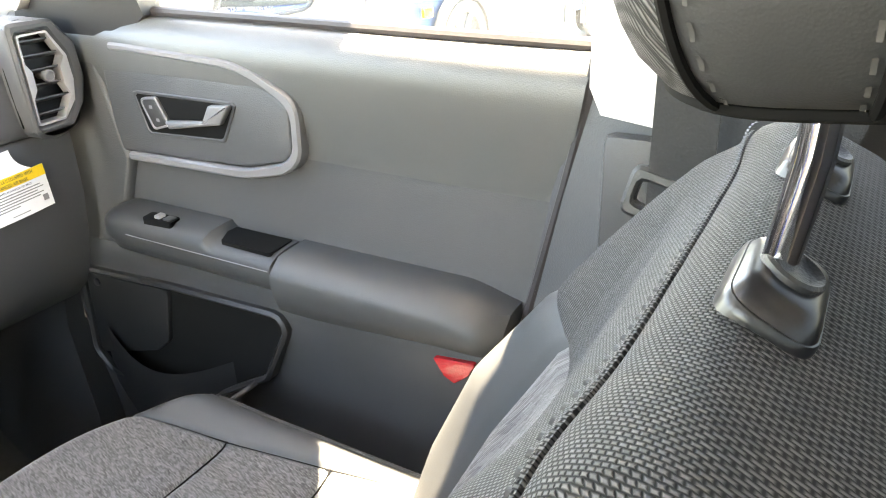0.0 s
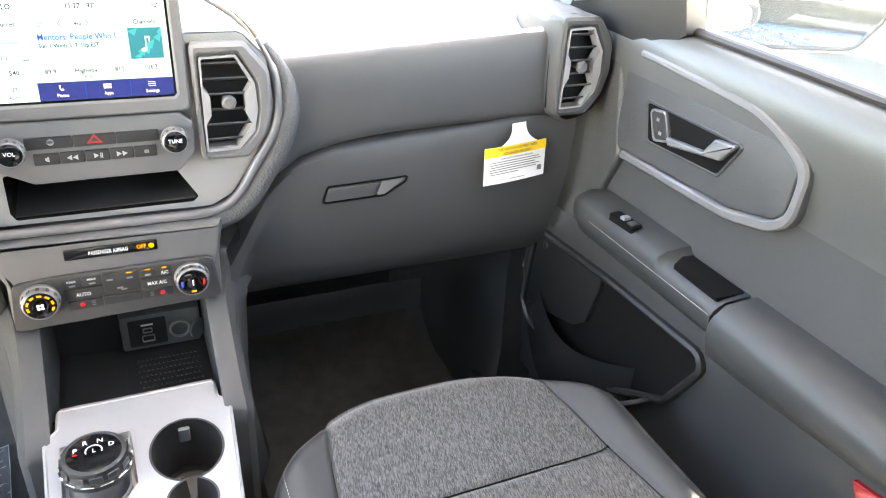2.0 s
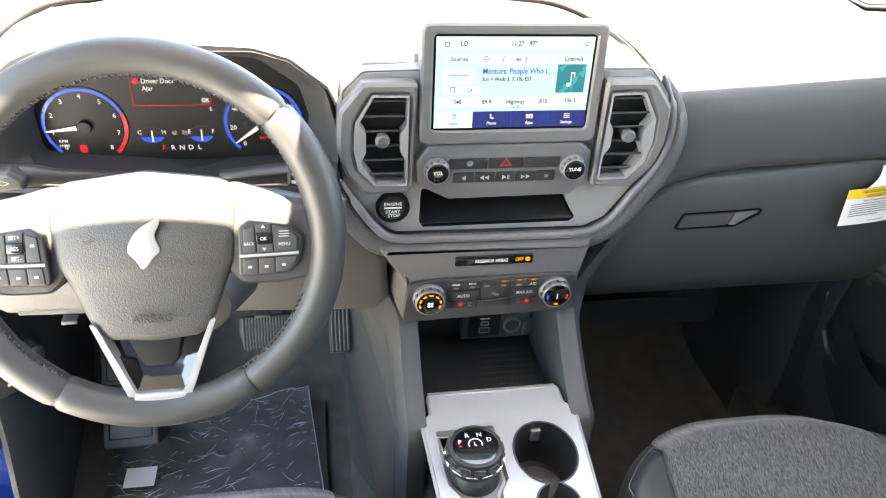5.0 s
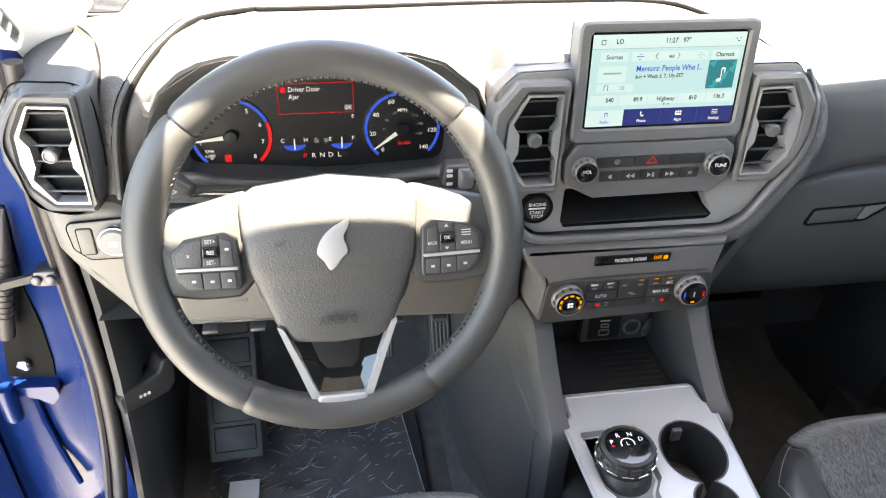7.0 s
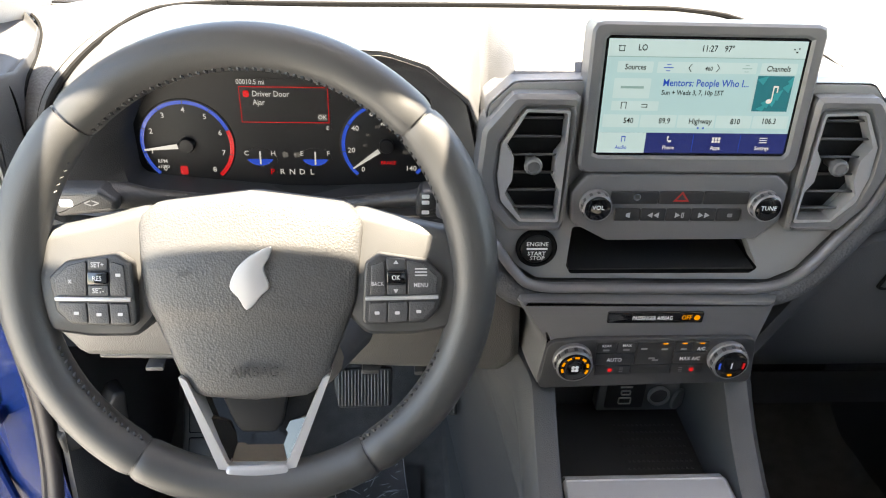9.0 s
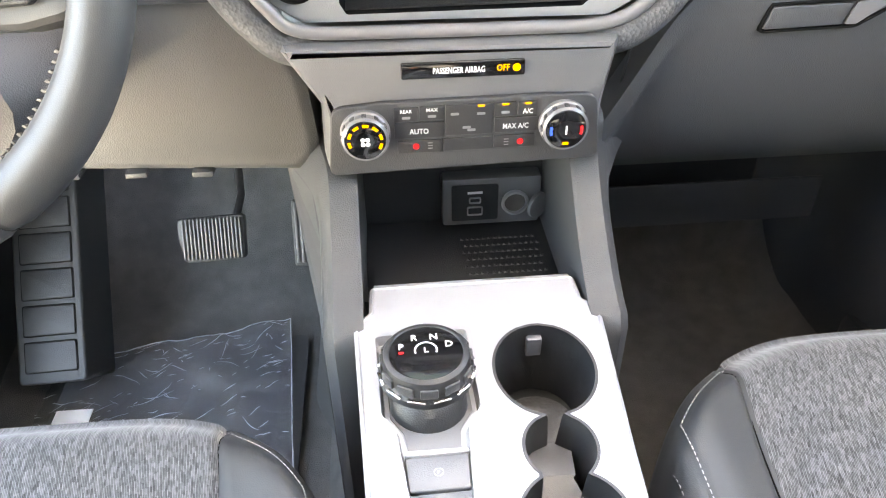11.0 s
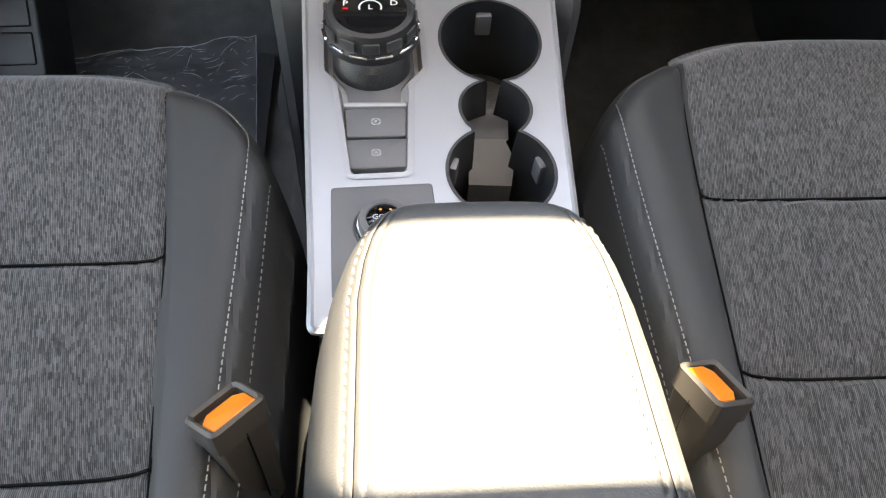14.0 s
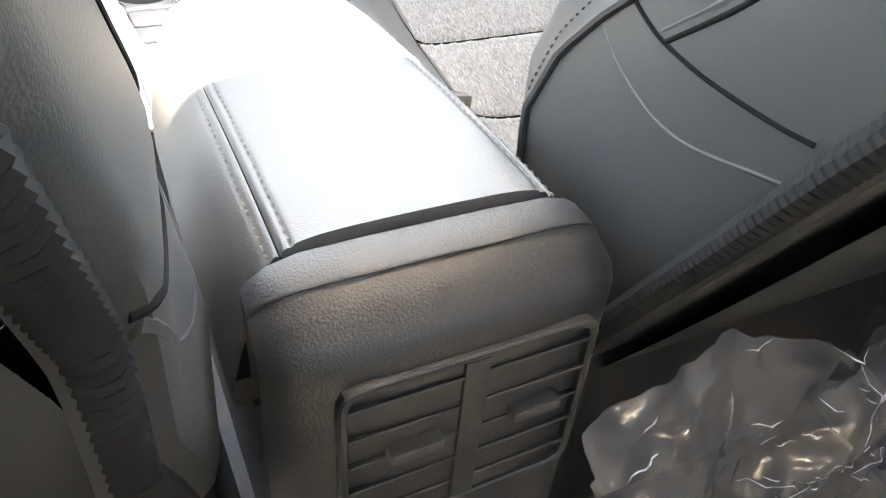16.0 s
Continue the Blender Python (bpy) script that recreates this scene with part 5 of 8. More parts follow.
part("under_dash", grid(lambda u, v: (-0.68 + 0.56 * u, 0.06 + 0.55 * v, 0.56 + 0.02 * math.sin(3 * v) - 0.05 * v), 6, 6), M_BLACK, dash)

gb = thing("glovebox", "dark grey glovebox with a recessed pull handle", "glovebox")
gx = np.linspace(0.135, 0.655, 40)


def gb_top(x):
    return interp(x, [(0.135, 0.58), (0.155, 0.615), (0.185, 0.672), (0.21, 0.700), (0.24, 0.718), (0.285, 0.730), (0.365, 0.737), (0.60, 0.757), (0.66, 0.762)])


prof = lambda x: [(0.06, gb_top(x) + 0.006), (0.036, gb_top(x)), (0.031, gb_top(x) - 0.006), (0.03, gb_top(x) - 0.03), (0.033, 0.66 if gb_top(x) > 0.70 else gb_top(x) - 0.04), (0.045, 0.60 if gb_top(x) > 0.66 else gb_top(x) - 0.05), (0.062, 0.545 if gb_top(x) > 0.62 else 0.53), (0.085, 0.505), (0.12, 0.475), (0.20, 0.44), (0.34, 0.40)]
part("door", rings([[(x, y, z) for y, z in prof(x)] for x in gx], closed=False), M_DASH, gb)
hx = fillet([(0.262, 0.652), (0.270, 0.678), (0.352, 0.680), (0.388, 0.682), (0.384, 0.672), (0.352, 0.654)], 0.004)
part("handle_recess", ring_frame(hx, inset(hx, 0.0022), -0.003, 0.003, 0.001, 64), M_NEARBLACK, gb, m=front(0.0315))
part("handle", prism(fillet([(0.266, 0.655), (0.272, 0.675), (0.345, 0.6765), (0.338, 0.657)], 0.003), -0.004, 0.0035, 0.0015), M_DASH, gb, m=front(0.0325))
part("handle_scoop", prism(fillet([(0.341, 0.657), (0.348, 0.6765), (0.383, 0.679), (0.352, 0.657)], 0.002), -0.006, 0.0015), M_BAND, gb, m=front(0.0315))
part("side_gap", tube([(0.152, 0.029, 0.66), (0.150, 0.045, 0.60), (0.152, 0.07, 0.53), (0.16, 0.10, 0.49)], 0.0016, 6), M_BLACK, gb)
under = thing("under_dash_panel", "grey felt panel under the dash", "panel", kind="structure")
part("skirt", box(0.157, 0.194, 0.338, 0.488, 0.199, 0.40, 0.002), M_BLACK, under, "black hanging plate")
part("panel", rings([[(0.16, 0.20, 0.355), (0.49, 0.20, 0.345), (0.485, 0.36, 0.262), (0.165, 0.36, 0.262)], [(0.16, 0.20, 0.349), (0.49, 0.20, 0.339), (0.485, 0.36, 0.255), (0.165, 0.36, 0.255)]]), M_DASH, under)
part("front_plate", box(0.155, 0.348, 0.256, 0.484, 0.354, 0.40, 0.002), M_DASH, under)
part("backing", grid(lambda u, v: (0.13 + 0.56 * u, 0.30 + 0.3 * v, 0.44 - 0.02 * v), 4, 4), M_BLACK, under)
fire = thing("firewall", "black carpeted bulkhead ahead of the footwells", "bulkhead", kind="structure")
part("bulkhead", box(-0.72, 0.80, -0.02, 0.72, 0.83, 0.84), M_CARPET, fire)

# airbag notice card
tag = thing("notice_card", "white hanging airbag notice card with a yellow header", "card", at=(0, 0, 0))
TG = Matrix.Translation((0.549, 0.018, 0.69)) @ Matrix.Rotation(radians(6), 4, "Z") @ pose(0, 0, 0, 86, 0, 0) @ pose(0, 0, 0, 0, 0, 2)


def cardsurf(u, v):
    x, y = -0.054 + 0.108 * u, -0.0285 + 0.057 * v
    return (x, y, 0.003 * math.sin(u * 3.1) + 0.002 * v)


part("card", grid(cardsurf, 12, 6), M_PAPER, tag, "", TG)
part("header", grid(lambda u, v: (-0.054 + 0.108 * u, 0.014 + 0.0145 * v, 0.003 * math.sin(u * 3.1) + 0.0024), 12, 2), M_YELLOW, tag, "yellow printed header", TG)
part("hang_tab", grid(lambda u, v: ((-0.012 - 0.020 * (1 - v) ** 3) + (0.024 + 0.040 * (1 - v) ** 3) * u + 0.006, 0.028 + 0.030 * v, 0.003 - 0.004 * v), 6, 8), M_PAPER, tag, "", TG)
words("THIS VEHICLE IS EQUIPPED WITH", 0.0058, M_INK, tag, TG @ pose(0, 0.0245, 0.0066), squeeze=0.80)
words("ADVANCED AIR BAGS", 0.0058, M_INK, tag, TG @ pose(0, 0.0178, 0.0066), squeeze=0.85)
words("EVEN WITH ADVANCED AIR BAGS", 0.0036, M_INK, tag, TG @ pose(0, 0.0105, 0.0062))
for k in range(6):
    w = (0.086, 0.09, 0.08, 0.088, 0.082, 0.05)[k]
    flat(rect(-0.047, 0.0055 - 0.0036 * k, -0.047 + w, 0.0068 - 0.0036 * k), M_GREYMARK, tag, TG @ pose(0, 0, 0.0058), "print_bar")
flat(rect(-0.012, -0.0225, 0.014, -0.0215), M_GREYMARK, tag, TG @ pose(0, 0, 0.0058), "print_bar")
flat(rect(0.038, -0.018, 0.046, -0.010), M_GREYMARK, tag, TG @ pose(0, 0, 0.0045), "print_block")

# ---------- steering wheel ----------
wheel = thing("steering_wheel", "black leather steering wheel with a silver V trim", "steering wheel", m=Matrix.Translation((-0.377, -0.1547, 0.788)) @ pose(0, 0, 0, 69, 0, 0))
RW = 0.1665


def rim_arc(a0, a1, n=26):
    return [(RW * math.cos(radians(a0 + (a1 - a0) * i / n)), RW * math.sin(radians(a0 + (a1 - a0) * i / n)), 0.0) for i in range(n + 1)]


def rim_r(a):
    a = a % 360
    return 0.0172 + 0.0016 * (math.exp(-((a - 20) / 22) ** 2) + math.exp(-((a - 160) / 22) ** 2))


for a, b in ((43.4, 136.6), (137.4, 237.6), (238.4, 301.6), (302.4, 402.6)):
    pts = rim_arc(a, b, 40)
    rr = [rim_r(a + (b - a) * i / 40) * (0.93 if i in (0, 40) else 1.0) for i in range(41)]
    part("rim_cover", tube(pts, rr, 18), M_WHEEL, wheel, "black leather rim section")
part("rim_core", tube(rim_arc(0, 360, 72)[:-1], 0.0155, 12, closed=True), M_BLACK, wheel)
for t0, t1 in ((43, 137), (146, 158), (200, 238), (302, 340), (22, 43)):
    pth = [(0.1502 * math.cos(t), 0.1502 * math.sin(t), 0.006) for t in np.linspace(radians(t0), radians(t1), 60)]
    part("rim_stitching", stitches(pth, 0.0035, 0.0022, 0.0012, slant=0.9), M_BLACK, wheel)
hub = fillet([(-0.083, 0.044), (-0.070, 0.054), (0.0, 0.063), (0.070, 0.054), (0.083, 0.042), (0.078, -0.018), (0.055, -0.078), (0.042, -0.093), (0.0, -0.096), (-0.042, -0.093), (-0.055, -0.078), (-0.078, -0.018)], 0.012)
hr = resample(hub, 72)


def hubz(x, y, lift):
    z = 0.004 + lift + 0.006 * math.cos(x / 0.09 * 1.4)
    z -= 0.013 * smooth(0.0, 0.078, y) + 0.0035 * smooth(-0.022, -0.037, y)
    return z


loops = [[(x, y, -0.03) for x, y in hr], [(x, y, hubz(x, y, -0.006)) for x, y in hr]]
for k, lift in ((0.99, -0.003), (0.965, -0.0008), (0.90, 0.0006), (0.8, 0.0014), (0.68, 0.0019), (0.54, 0.0022), (0.4, 0.0024), (0.26, 0.0026), (0.12, 0.0027)):
    loops.append([(x * k, (y + 0.015) * k - 0.015, hubz(x * k, (y + 0.015) * k - 0.015, lift)) for x, y in hr])
part("hub_pad", rings(loops), M_HUB, wheel, "grained airbag cover")
# plain silver emblem in place of the maker's badge
emb = [(p.x, p.y) for p in spline([(x, y, 0) for x, y in [(-0.017, -0.004), (-0.012, 0.010), (-0.003, 0.020), (0.008, 0.027), (0.019, 0.031), (0.017, 0.022), (0.012, 0.012), (0.016, -0.004), (0.009, -0.012), (0.003, -0.020), (-0.004, -0.024), (-0.010, -0.014)]], 6, True)]
part("emblem", prism(emb, 0, 0.0025, 0.0008), M_SILVER, wheel, "plain silver emblem", pose(0.001, -0.002, 0.0125, 3, 0, 0) @ Matrix.Diagonal((0.85, 0.85, 1, 1)))
words("AIRBAG", 0.0115, M_BLACK, wheel, pose(0.002, -0.071, 0.0125), depth=0.0004, squeeze=0.9)
for s in (-1, 1):
    sp = fillet([(s * 0.070, 0.054), (s * 0.110, 0.043), (s * 0.156, 0.034), (s * 0.160, 0.0), (s * 0.150, -0.040), (s * 0.120, -0.046), (s * 0.085, -0.046), (s * 0.070, -0.03)], 0.012)[::s]
    spr = resample(sp, 60)
    zz = lambda x, y, d: 0.002 - d - 0.013 * smooth(0.0, 0.062, y) + 0.004 * smooth(0.11, 0.155, abs(x))
    part("spoke", rings([[(x, y, -0.026) for x, y in spr], [(x, y, zz(x, y, 0.005)) for x, y in spr], [(x, y, zz(x, y, 0.0012)) for x, y in inset(spr, 0.003)], [(x, y, zz(x, y, 0)) for x, y in inset(spr, 0.009)]]), M_WHEEL, wheel)
    bo = fillet([(s * 0.084, 0.011), (s * 0.094, 0.0185), (s * 0.130, 0.013), (s * 0.143, 0.001), (s * 0.139, -0.024), (s * 0.129, -0.034), (s * 0.082, -0.036)], 0.006)[::s]
    pod = part("switch_pod", prism(bo, -0.002, 0.009, 0.002), M_BLACK, wheel, "black thumb switch pod", pose(0, 0, 0.001))
    keys = (((0.088, -0.0125), (0.0995, -0.0125), (0.0985, 0.013), (0.089, 0.010)), ((0.1005, 0.0065), (0.114, 0.0065), (0.1135, 0.0145), (0.0995, 0.0155)), ((0.1005, -0.0035), (0.1145, -0.0035), (0.114, 0.0055), (0.1005, 0.0055)), ((0.1005, -0.0125), (0.115, -0.0125), (0.1145, -0.0045), (0.1005, -0.0045)), ((0.116, -0.0125), (0.137, -0.0118), (0.138, 0.001), (0.128, 0.010), (0.115, 0.0135)),
            ((0.0865, -0.0335), (0.100, -0.0335), (0.1005, -0.018), (0.0875, -0.0185)), ((0.101, -0.0335), (0.1155, -0.0328), (0.116, -0.0175), (0.1015, -0.018)), ((0.1165, -0.0325), (0.128, -0.031), (0.136, -0.022), (0.1365, -0.017), (0.117, -0.0175)))
    for i, kpts in enumerate(keys):
        kk = [(s * x, y) for x, y in kpts][::s]
        part("switch", prism(fillet(kk, 0.0015), 0.006, 0.0125 if i == 2 else 0.0103, 0.0007), M_GLOSS if i == 2 else M_DARK, pod)
    part("silver_bar", prism(fillet([(s * 0.0845, -0.0165), (s * 0.1385, -0.0155), (s * 0.1385, -0.0125), (s * 0.0845, -0.0138)][::s], 0.001), 0.004, 0.0115, 0.0006), M_SILVER, pod, "silver bar")
    marks = [("SET+", 0.107, 0.0105, 0.0052), ("RES", 0.107, 0.001, 0.0052), ("SET-", 0.1075, -0.0085, 0.0052), ("x", 0.127, -0.001, 0.006)] if s < 0 else [("OK", 0.107, 0.001, 0.005), ("BACK", 0.0935, -0.004, 0.0042), ("MENU", 0.1255, -0.005, 0.0046)]
    for t_, x, y, sz in marks:
        words(t_, sz, M_PRINT, pod, pose(s * x, y, 0.0131 if abs(y - 0.001) < 1e-6 else 0.0109), squeeze=0.85)
    for x, y in ((0.093, -0.026), (0.108, -0.026), (0.124, -0.025)) + (((0.093, 0.003),) if s < 0 else ()):
        flat(rect(s * x - 0.0018, y - 0.0012, s * x + 0.0018, y + 0.0012, 0.0006), M_PRINT, pod, pose(0, 0, 0.0108), "icon")
    if s > 0:
        for d in (-1, 1):
            flat([(0.105, 0.011 * d + (0.0 if d > 0 else 0.003)), (0.109, 0.011 * d + (0.0 if d > 0 else 0.003)), (0.107, 0.011 * d + (0.0 if d > 0 else 0.003) + 0.003 * d)], M_PRINT, pod, pose(0, 0, 0.0108), "arrow")
        for d in range(3):
            flat(rect(0.121, 0.002 + 0.0024 * d, 0.130, 0.003 + 0.0024 * d), M_PRINT, pod, pose(0, 0, 0.0108), "menu_bar")
    flat([(s * 0.046 - 0.006, 0.006), (s * 0.046 + 0.006, 0.0075), (s * 0.046 + 0.002, 0.0035), (s * 0.046 - 0.003, 0.003)][::1], M_DARK, wheel, pose(0, -0.001, 0.0118), "horn_mark")
vo = fillet([(-0.056, -0.074), (-0.026, -0.155), (-0.013, -0.164), (0.015, -0.164), (0.028, -0.155), (0.058, -0.074), (0.0515, -0.078), (0.023, -0.146), (-0.021, -0.146), (-0.0495, -0.078)], 0.003)
part("v_trim", plate(vo, [], -0.012, 0.008), M_SILVER, wheel, "satin silver V-shaped trim")
part("v_base", prism(fillet([(-0.0215, -0.146), (0.0235, -0.146), (0.028, -0.158), (0.014, -0.1655), (-0.012, -0.1655), (-0.026, -0.158)], 0.004), -0.012, 0.0105, 0.003), M_SILVER, wheel)
part("lower_spoke", rings([[(x, y, z + d) for x, y, z in ((-0.047, -0.084, -0.014), (-0.030, -0.090, -0.016), (0.031, -0.090, -0.016), (0.049, -0.084, -0.014), (0.024, -0.1465, -0.004), (-0.022, -0.1465, -0.004))] for d in (-0.012, 0.0)]), M_GLOSS, wheel, "gloss black lower spoke")
part("spoke_tab", prism(fillet([(-0.029, -0.088), (0.024, -0.088), (0.0195, -0.116), (0.0135, -0.1245), (-0.0120, -0.1245), (-0.0185, -0.116)], 0.004), -0.016, -0.004, 0.002), M_FACE, wheel, "black centre tab")
for s in (-1, 1):
    fac = [(s * 0.0385 + 0.001, -0.1115, -0.003), (s * 0.0235 + 0.001, -0.1165, -0.0065), (s * 0.0165 + 0.001, -0.1310, -0.0085), (s * 0.0235 + 0.001, -0.1500, 0.0035), (s * 0.0300 + 0.001, -0.1370, 0.003)][::s]
    part("spoke_facet", rings([fac, [(x, y, z - 0.006) for x, y, z in fac]]), M_GLOSS, wheel, "gloss black facet")
base = [(-0.0155, -0.1310, -0.0085), (0.0175, -0.1310, -0.0085), (0.0235, -0.1500, 0.0035), (-0.0215, -0.1500, 0.0035)]
part("spoke_facet", rings([base, [(x, y, z - 0.006) for x, y, z in base]]), M_GLOSS, wheel, "gloss black facet")
part("hub_back", lathe([(0.050, -0.07), (0.052, -0.04), (0.045, -0.028), (0.01, -0.028)], 24), M_BLACK, wheel)

for s, nm in ((-1, "indicator_stalk"), (1, "wiper_stalk")):
    st = thing(nm, "dark grey column stalk with white symbols", "column stalk")
    bx = -0.377
    tip = (bx + s * (0.165 if s < 0 else 0.158), -0.005, 0.782)
    pth = spline([(bx + s * 0.05, 0.03, 0.755), (bx + s * 0.10, 0.015, 0.768), (bx + s * 0.135, 0.0, 0.779), tip], 5)
    part("arm", tube(pth, [0.008 + 0.005 * smooth(0.5, 0.8, i / (len(pth) - 1)) for i in range(len(pth))], 14), M_BLACK, st)
    o = fillet([(tip[0] - 0.034, 0.768), (tip[0] + 0.022, 0.774), (tip[0] + 0.024, 0.786), (tip[0] + 0.010, 0.797), (tip[0] - 0.030, 0.797)], 0.006)
    part("end_cap", prism(o, -0.004, 0.016, 0.006), M_BLACK, st, m=front(-0.010))
    if s < 0:
        words("<>", 0.012, M_GREYMARK, st, front(-0.0265) @ pose(tip[0] + 0.002, 0.7835, 0))
        flat(rect(tip[0] - 0.026, 0.780, tip[0] - 0.014, 0.788, 0.003), M_MARK, st, front(-0.0264), "lamp_icon")
    else:
        part("roller", lathe([(0.0085, -0.011), (0.0095, -0.008), (0.0095, 0.008), (0.0085, 0.011)], 16), M_BAND, st, "ribbed silver roller", pose(tip[0] - 0.006, -0.024, 0.783, 0, 0, 0))
        for z in (0.776, 0.786, 0.792):
            flat(rect(tip[0] - 0.028, z - 0.002, tip[0] - 0.021, z + 0.002, 0.001), M_MARK, st, front(-0.0264), "icon")


# ---------- centre console ----------
console = thing("centre_console", "black centre console with a silver-painted top plate", "centre console")
TOPZ = 0.468


def cup_hole():
    shapes = ((0.0455, -0.177, 0.0400, 0.0490), (0.0430, -0.254, 0.0265, 0.030), (0.0415, -0.3165, 0.0380, 0.0425))
    left, right = [], []
    for y in np.linspace(-0.3588, -0.1282, 70):
        l, r = [], []
        for cx, cy, rx, ry in shapes:
            q = 1 - ((y - cy) / ry) ** 2
            if q >= 0:
                l.append(cx - rx * math.sqrt(q))
                r.append(cx + rx * math.sqrt(q))
        if l:
            left.append((min(l), y))
            right.append((max(r), y))
    return left + right[::-1]


# the top slopes down towards the rear
SLOPE = Matrix.Translation((0, -0.11, 0.470)) @ pose(0, 0, 0, 4.4, 0, 0) @ Matrix.Diagonal((1, 0.948, 1, 1)) @ Matrix.Translation((0, 0.11, -0.468))


CUP = cup_hole()
REC = fillet([(-0.089, -0.129), (-0.010, -0.126), (-0.007, -0.212), (-0.018, -0.230), (-0.022, -0.319), (-0.064, -0.321), (-0.075, -0.230), (-0.085, -0.214)], 0.006)
TOP = fillet([(-0.087, -0.070), (-0.088, -0.102), (-0.101, -0.116), (-0.092, -0.277), (-0.085, -0.395), (-0.084, -0.44), (0.086, -0.44), (0.085, -0.385), (0.091, -0.266), (0.102, -0.110), (0.089, -0.100), (0.088, -0.070)], [0.003, 0.008, 0.010, 0.02, 0.02, 0.003, 0.003, 0.02, 0.02, 0.010, 0.008, 0.003])
part("top_plate", plate(TOP, [CUP, REC], -0.004, 0.0), M_CONSOLE, console, "satin silver top plate", SLOPE @ pose(0, 0, TOPZ))
part("top_nose", grid(lambda u, v: (-0.087 + 0.175 * u, -0.0702 + 0.014 * math.sin(v * 1.5), TOPZ - 0.0002 - 0.012 * (1 - math.cos(v * 1.5))), 20, 8), M_CONSOLE, console, m=SLOPE)
part("plate_edge", tube([(x, y, TOPZ - 0.002) for x, y in inset(TOP, -0.001)], 0.003, 6, closed=True), M_CONSOLE, console, m=SLOPE)
# cup holders
cupw = part("cup_holder", rings([[(x, y, TOPZ + 0.0006) for x, y in inset(CUP, -0.0012)], [(x, y, TOPZ + 0.0006) for x, y in inset(CUP, 0.0012)], [(x, y, TOPZ - 0.004) for x, y in inset(CUP, 0.0016)], [(x, y, TOPZ - 0.080) for x, y in inset(CUP, 0.004)]], False, False), M_BLACK, console, "black double cup holder", SLOPE)
part("cup_floor", plate(CUP, [], -0.082, -0.078), M_BLACK, cupw, m=pose(0, 0, TOPZ))
part("base_mat", lathe([(0.030, 0), (0.030, 0.002), (0.0275, 0.003), (0.0003, 0.003)], 32), M_PERF, cupw, m=pose(0.0415, -0.3165, TOPZ - 0.077))
part("base_mat", lathe([(0.033, 0), (0.033, 0.002), (0.030, 0.003), (0.0003, 0.003)], 32), M_PERF, cupw, m=pose(0.0455, -0.177, TOPZ - 0.077))
saddle = ((0.0170, 0.0600, -0.2210, 0.078), (0.0170, 0.0600, -0.2220, 0.038), (0.0185, 0.0560, -0.2565, 0.031), (0.0220, 0.0540, -0.2580, 0.0318), (0.0245, 0.0600, -0.273, 0.037), (0.0242, 0.0570, -0.291, 0.047), (0.0242, 0.0570, -0.292, 0.078))
bridge = rings([[(a, y, TOPZ - d), (b, y - 0.002, TOPZ - d)] for a, b, y, d in saddle], closed=False)
part("divider", bridge, M_STACK, cupw, "grey saddle between the cups")
for x, y, w, a in ((0.0455, -0.1335, 0.013, 0), (0.010, -0.300, 0.012, 75), (0.073, -0.300, 0.012, -75)):
    part("rubber_tab", box(-w / 2, -0.003, -0.030, w / 2, 0.004, -0.010, 0.0015), M_BAND, cupw, m=pose(x, y, TOPZ, 0, 0, a))
# recess with rotary shifter and two brake keys
recess = part("shifter_recess", rings([[(x, y, TOPZ + 0.0008) for x, y in inset(REC, -0.0024)], [(x, y, TOPZ + 0.001) for x, y in inset(REC, 0.002)], [(x, y, TOPZ - 0.008) for x, y in inset(REC, 0.0045)]], False, False), M_SILVER, console, "bright-edged silver recess", SLOPE)
part("recess_floor", plate(REC, [], -0.011, -0.0078), M_SILVER, recess, m=pose(0, 0, TOPZ))
part("shifter_base", plate(inset(REC, 0.008), [], -0.0078, -0.0062), M_STACK, recess, m=pose(0, 0, TOPZ))
shift = thing("shift_dial", "black rotary gear selector with chrome ring", "gear selector", m=SLOPE @ pose(-0.0475, -0.183, TOPZ))
part("pedestal", rings([[(0.030 * math.cos(t) * k, (0.030 * math.sin(t) - (0.030 if math.sin(t) < 0 else 0) * q) * k, z) for t in np.linspace(0, 2 * math.pi, 36, endpoint=False)] for z, k, q in ((-0.007, 1.0, 0.55), (0.006, 0.97, 0.45), (0.014, 1.0, 0.0))]), M_BLACK, shift)
part("skirt", lathe([(0.033, 0.006), (0.0365, 0.010), (0.0365, 0.016), (0.034, 0.019), (0.033, 0.021), (0.0335, 0.029), (0.032, 0.0325), (0.0285, 0.034), (0.0275, 0.033)], 48), M_BLACK, shift)
for k in range(12):
    a = 2 * math.pi * k / 12
    part("grip", box(-0.0065, 0.0330, 0.0195, 0.0065, 0.0352, 0.0285, 0.001), M_DARK, shift, m=Matrix.Rotation(a, 4, "Z"))
    part("chrome_strip", box(-0.0068, 0.0340, 0.0162, 0.0068, 0.0372, 0.0182, 0.0006), M_CHROME, shift, "chrome strip", Matrix.Rotation(a + 0.26, 4, "Z"))
part("dial_face", lathe([(0.0275, 0.030), (0.0275, 0.0332), (0.020, 0.0338), (0.0003, 0.0338)], 40), M_GLOSS, shift)
for s, x, y in (("P", -0.0185, 0.006), ("R", -0.0085, 0.0150), ("N", 0.0065, 0.0150), ("D", 0.0175, 0.0065)):
    words(s, 0.0085, M_MARK, shift, pose(x, y, 0.0343), "gear_letter")
words("L", 0.0075, M_MARK, shift, pose(0.0, 0.0015, 0.0343), "gear_letter")
flat(arcband(0, 0.0015, 0.0075, 0.0088, -20, 200, 24), M_MARK, shift, pose(0, 0, 0.0343), "ring_mark")
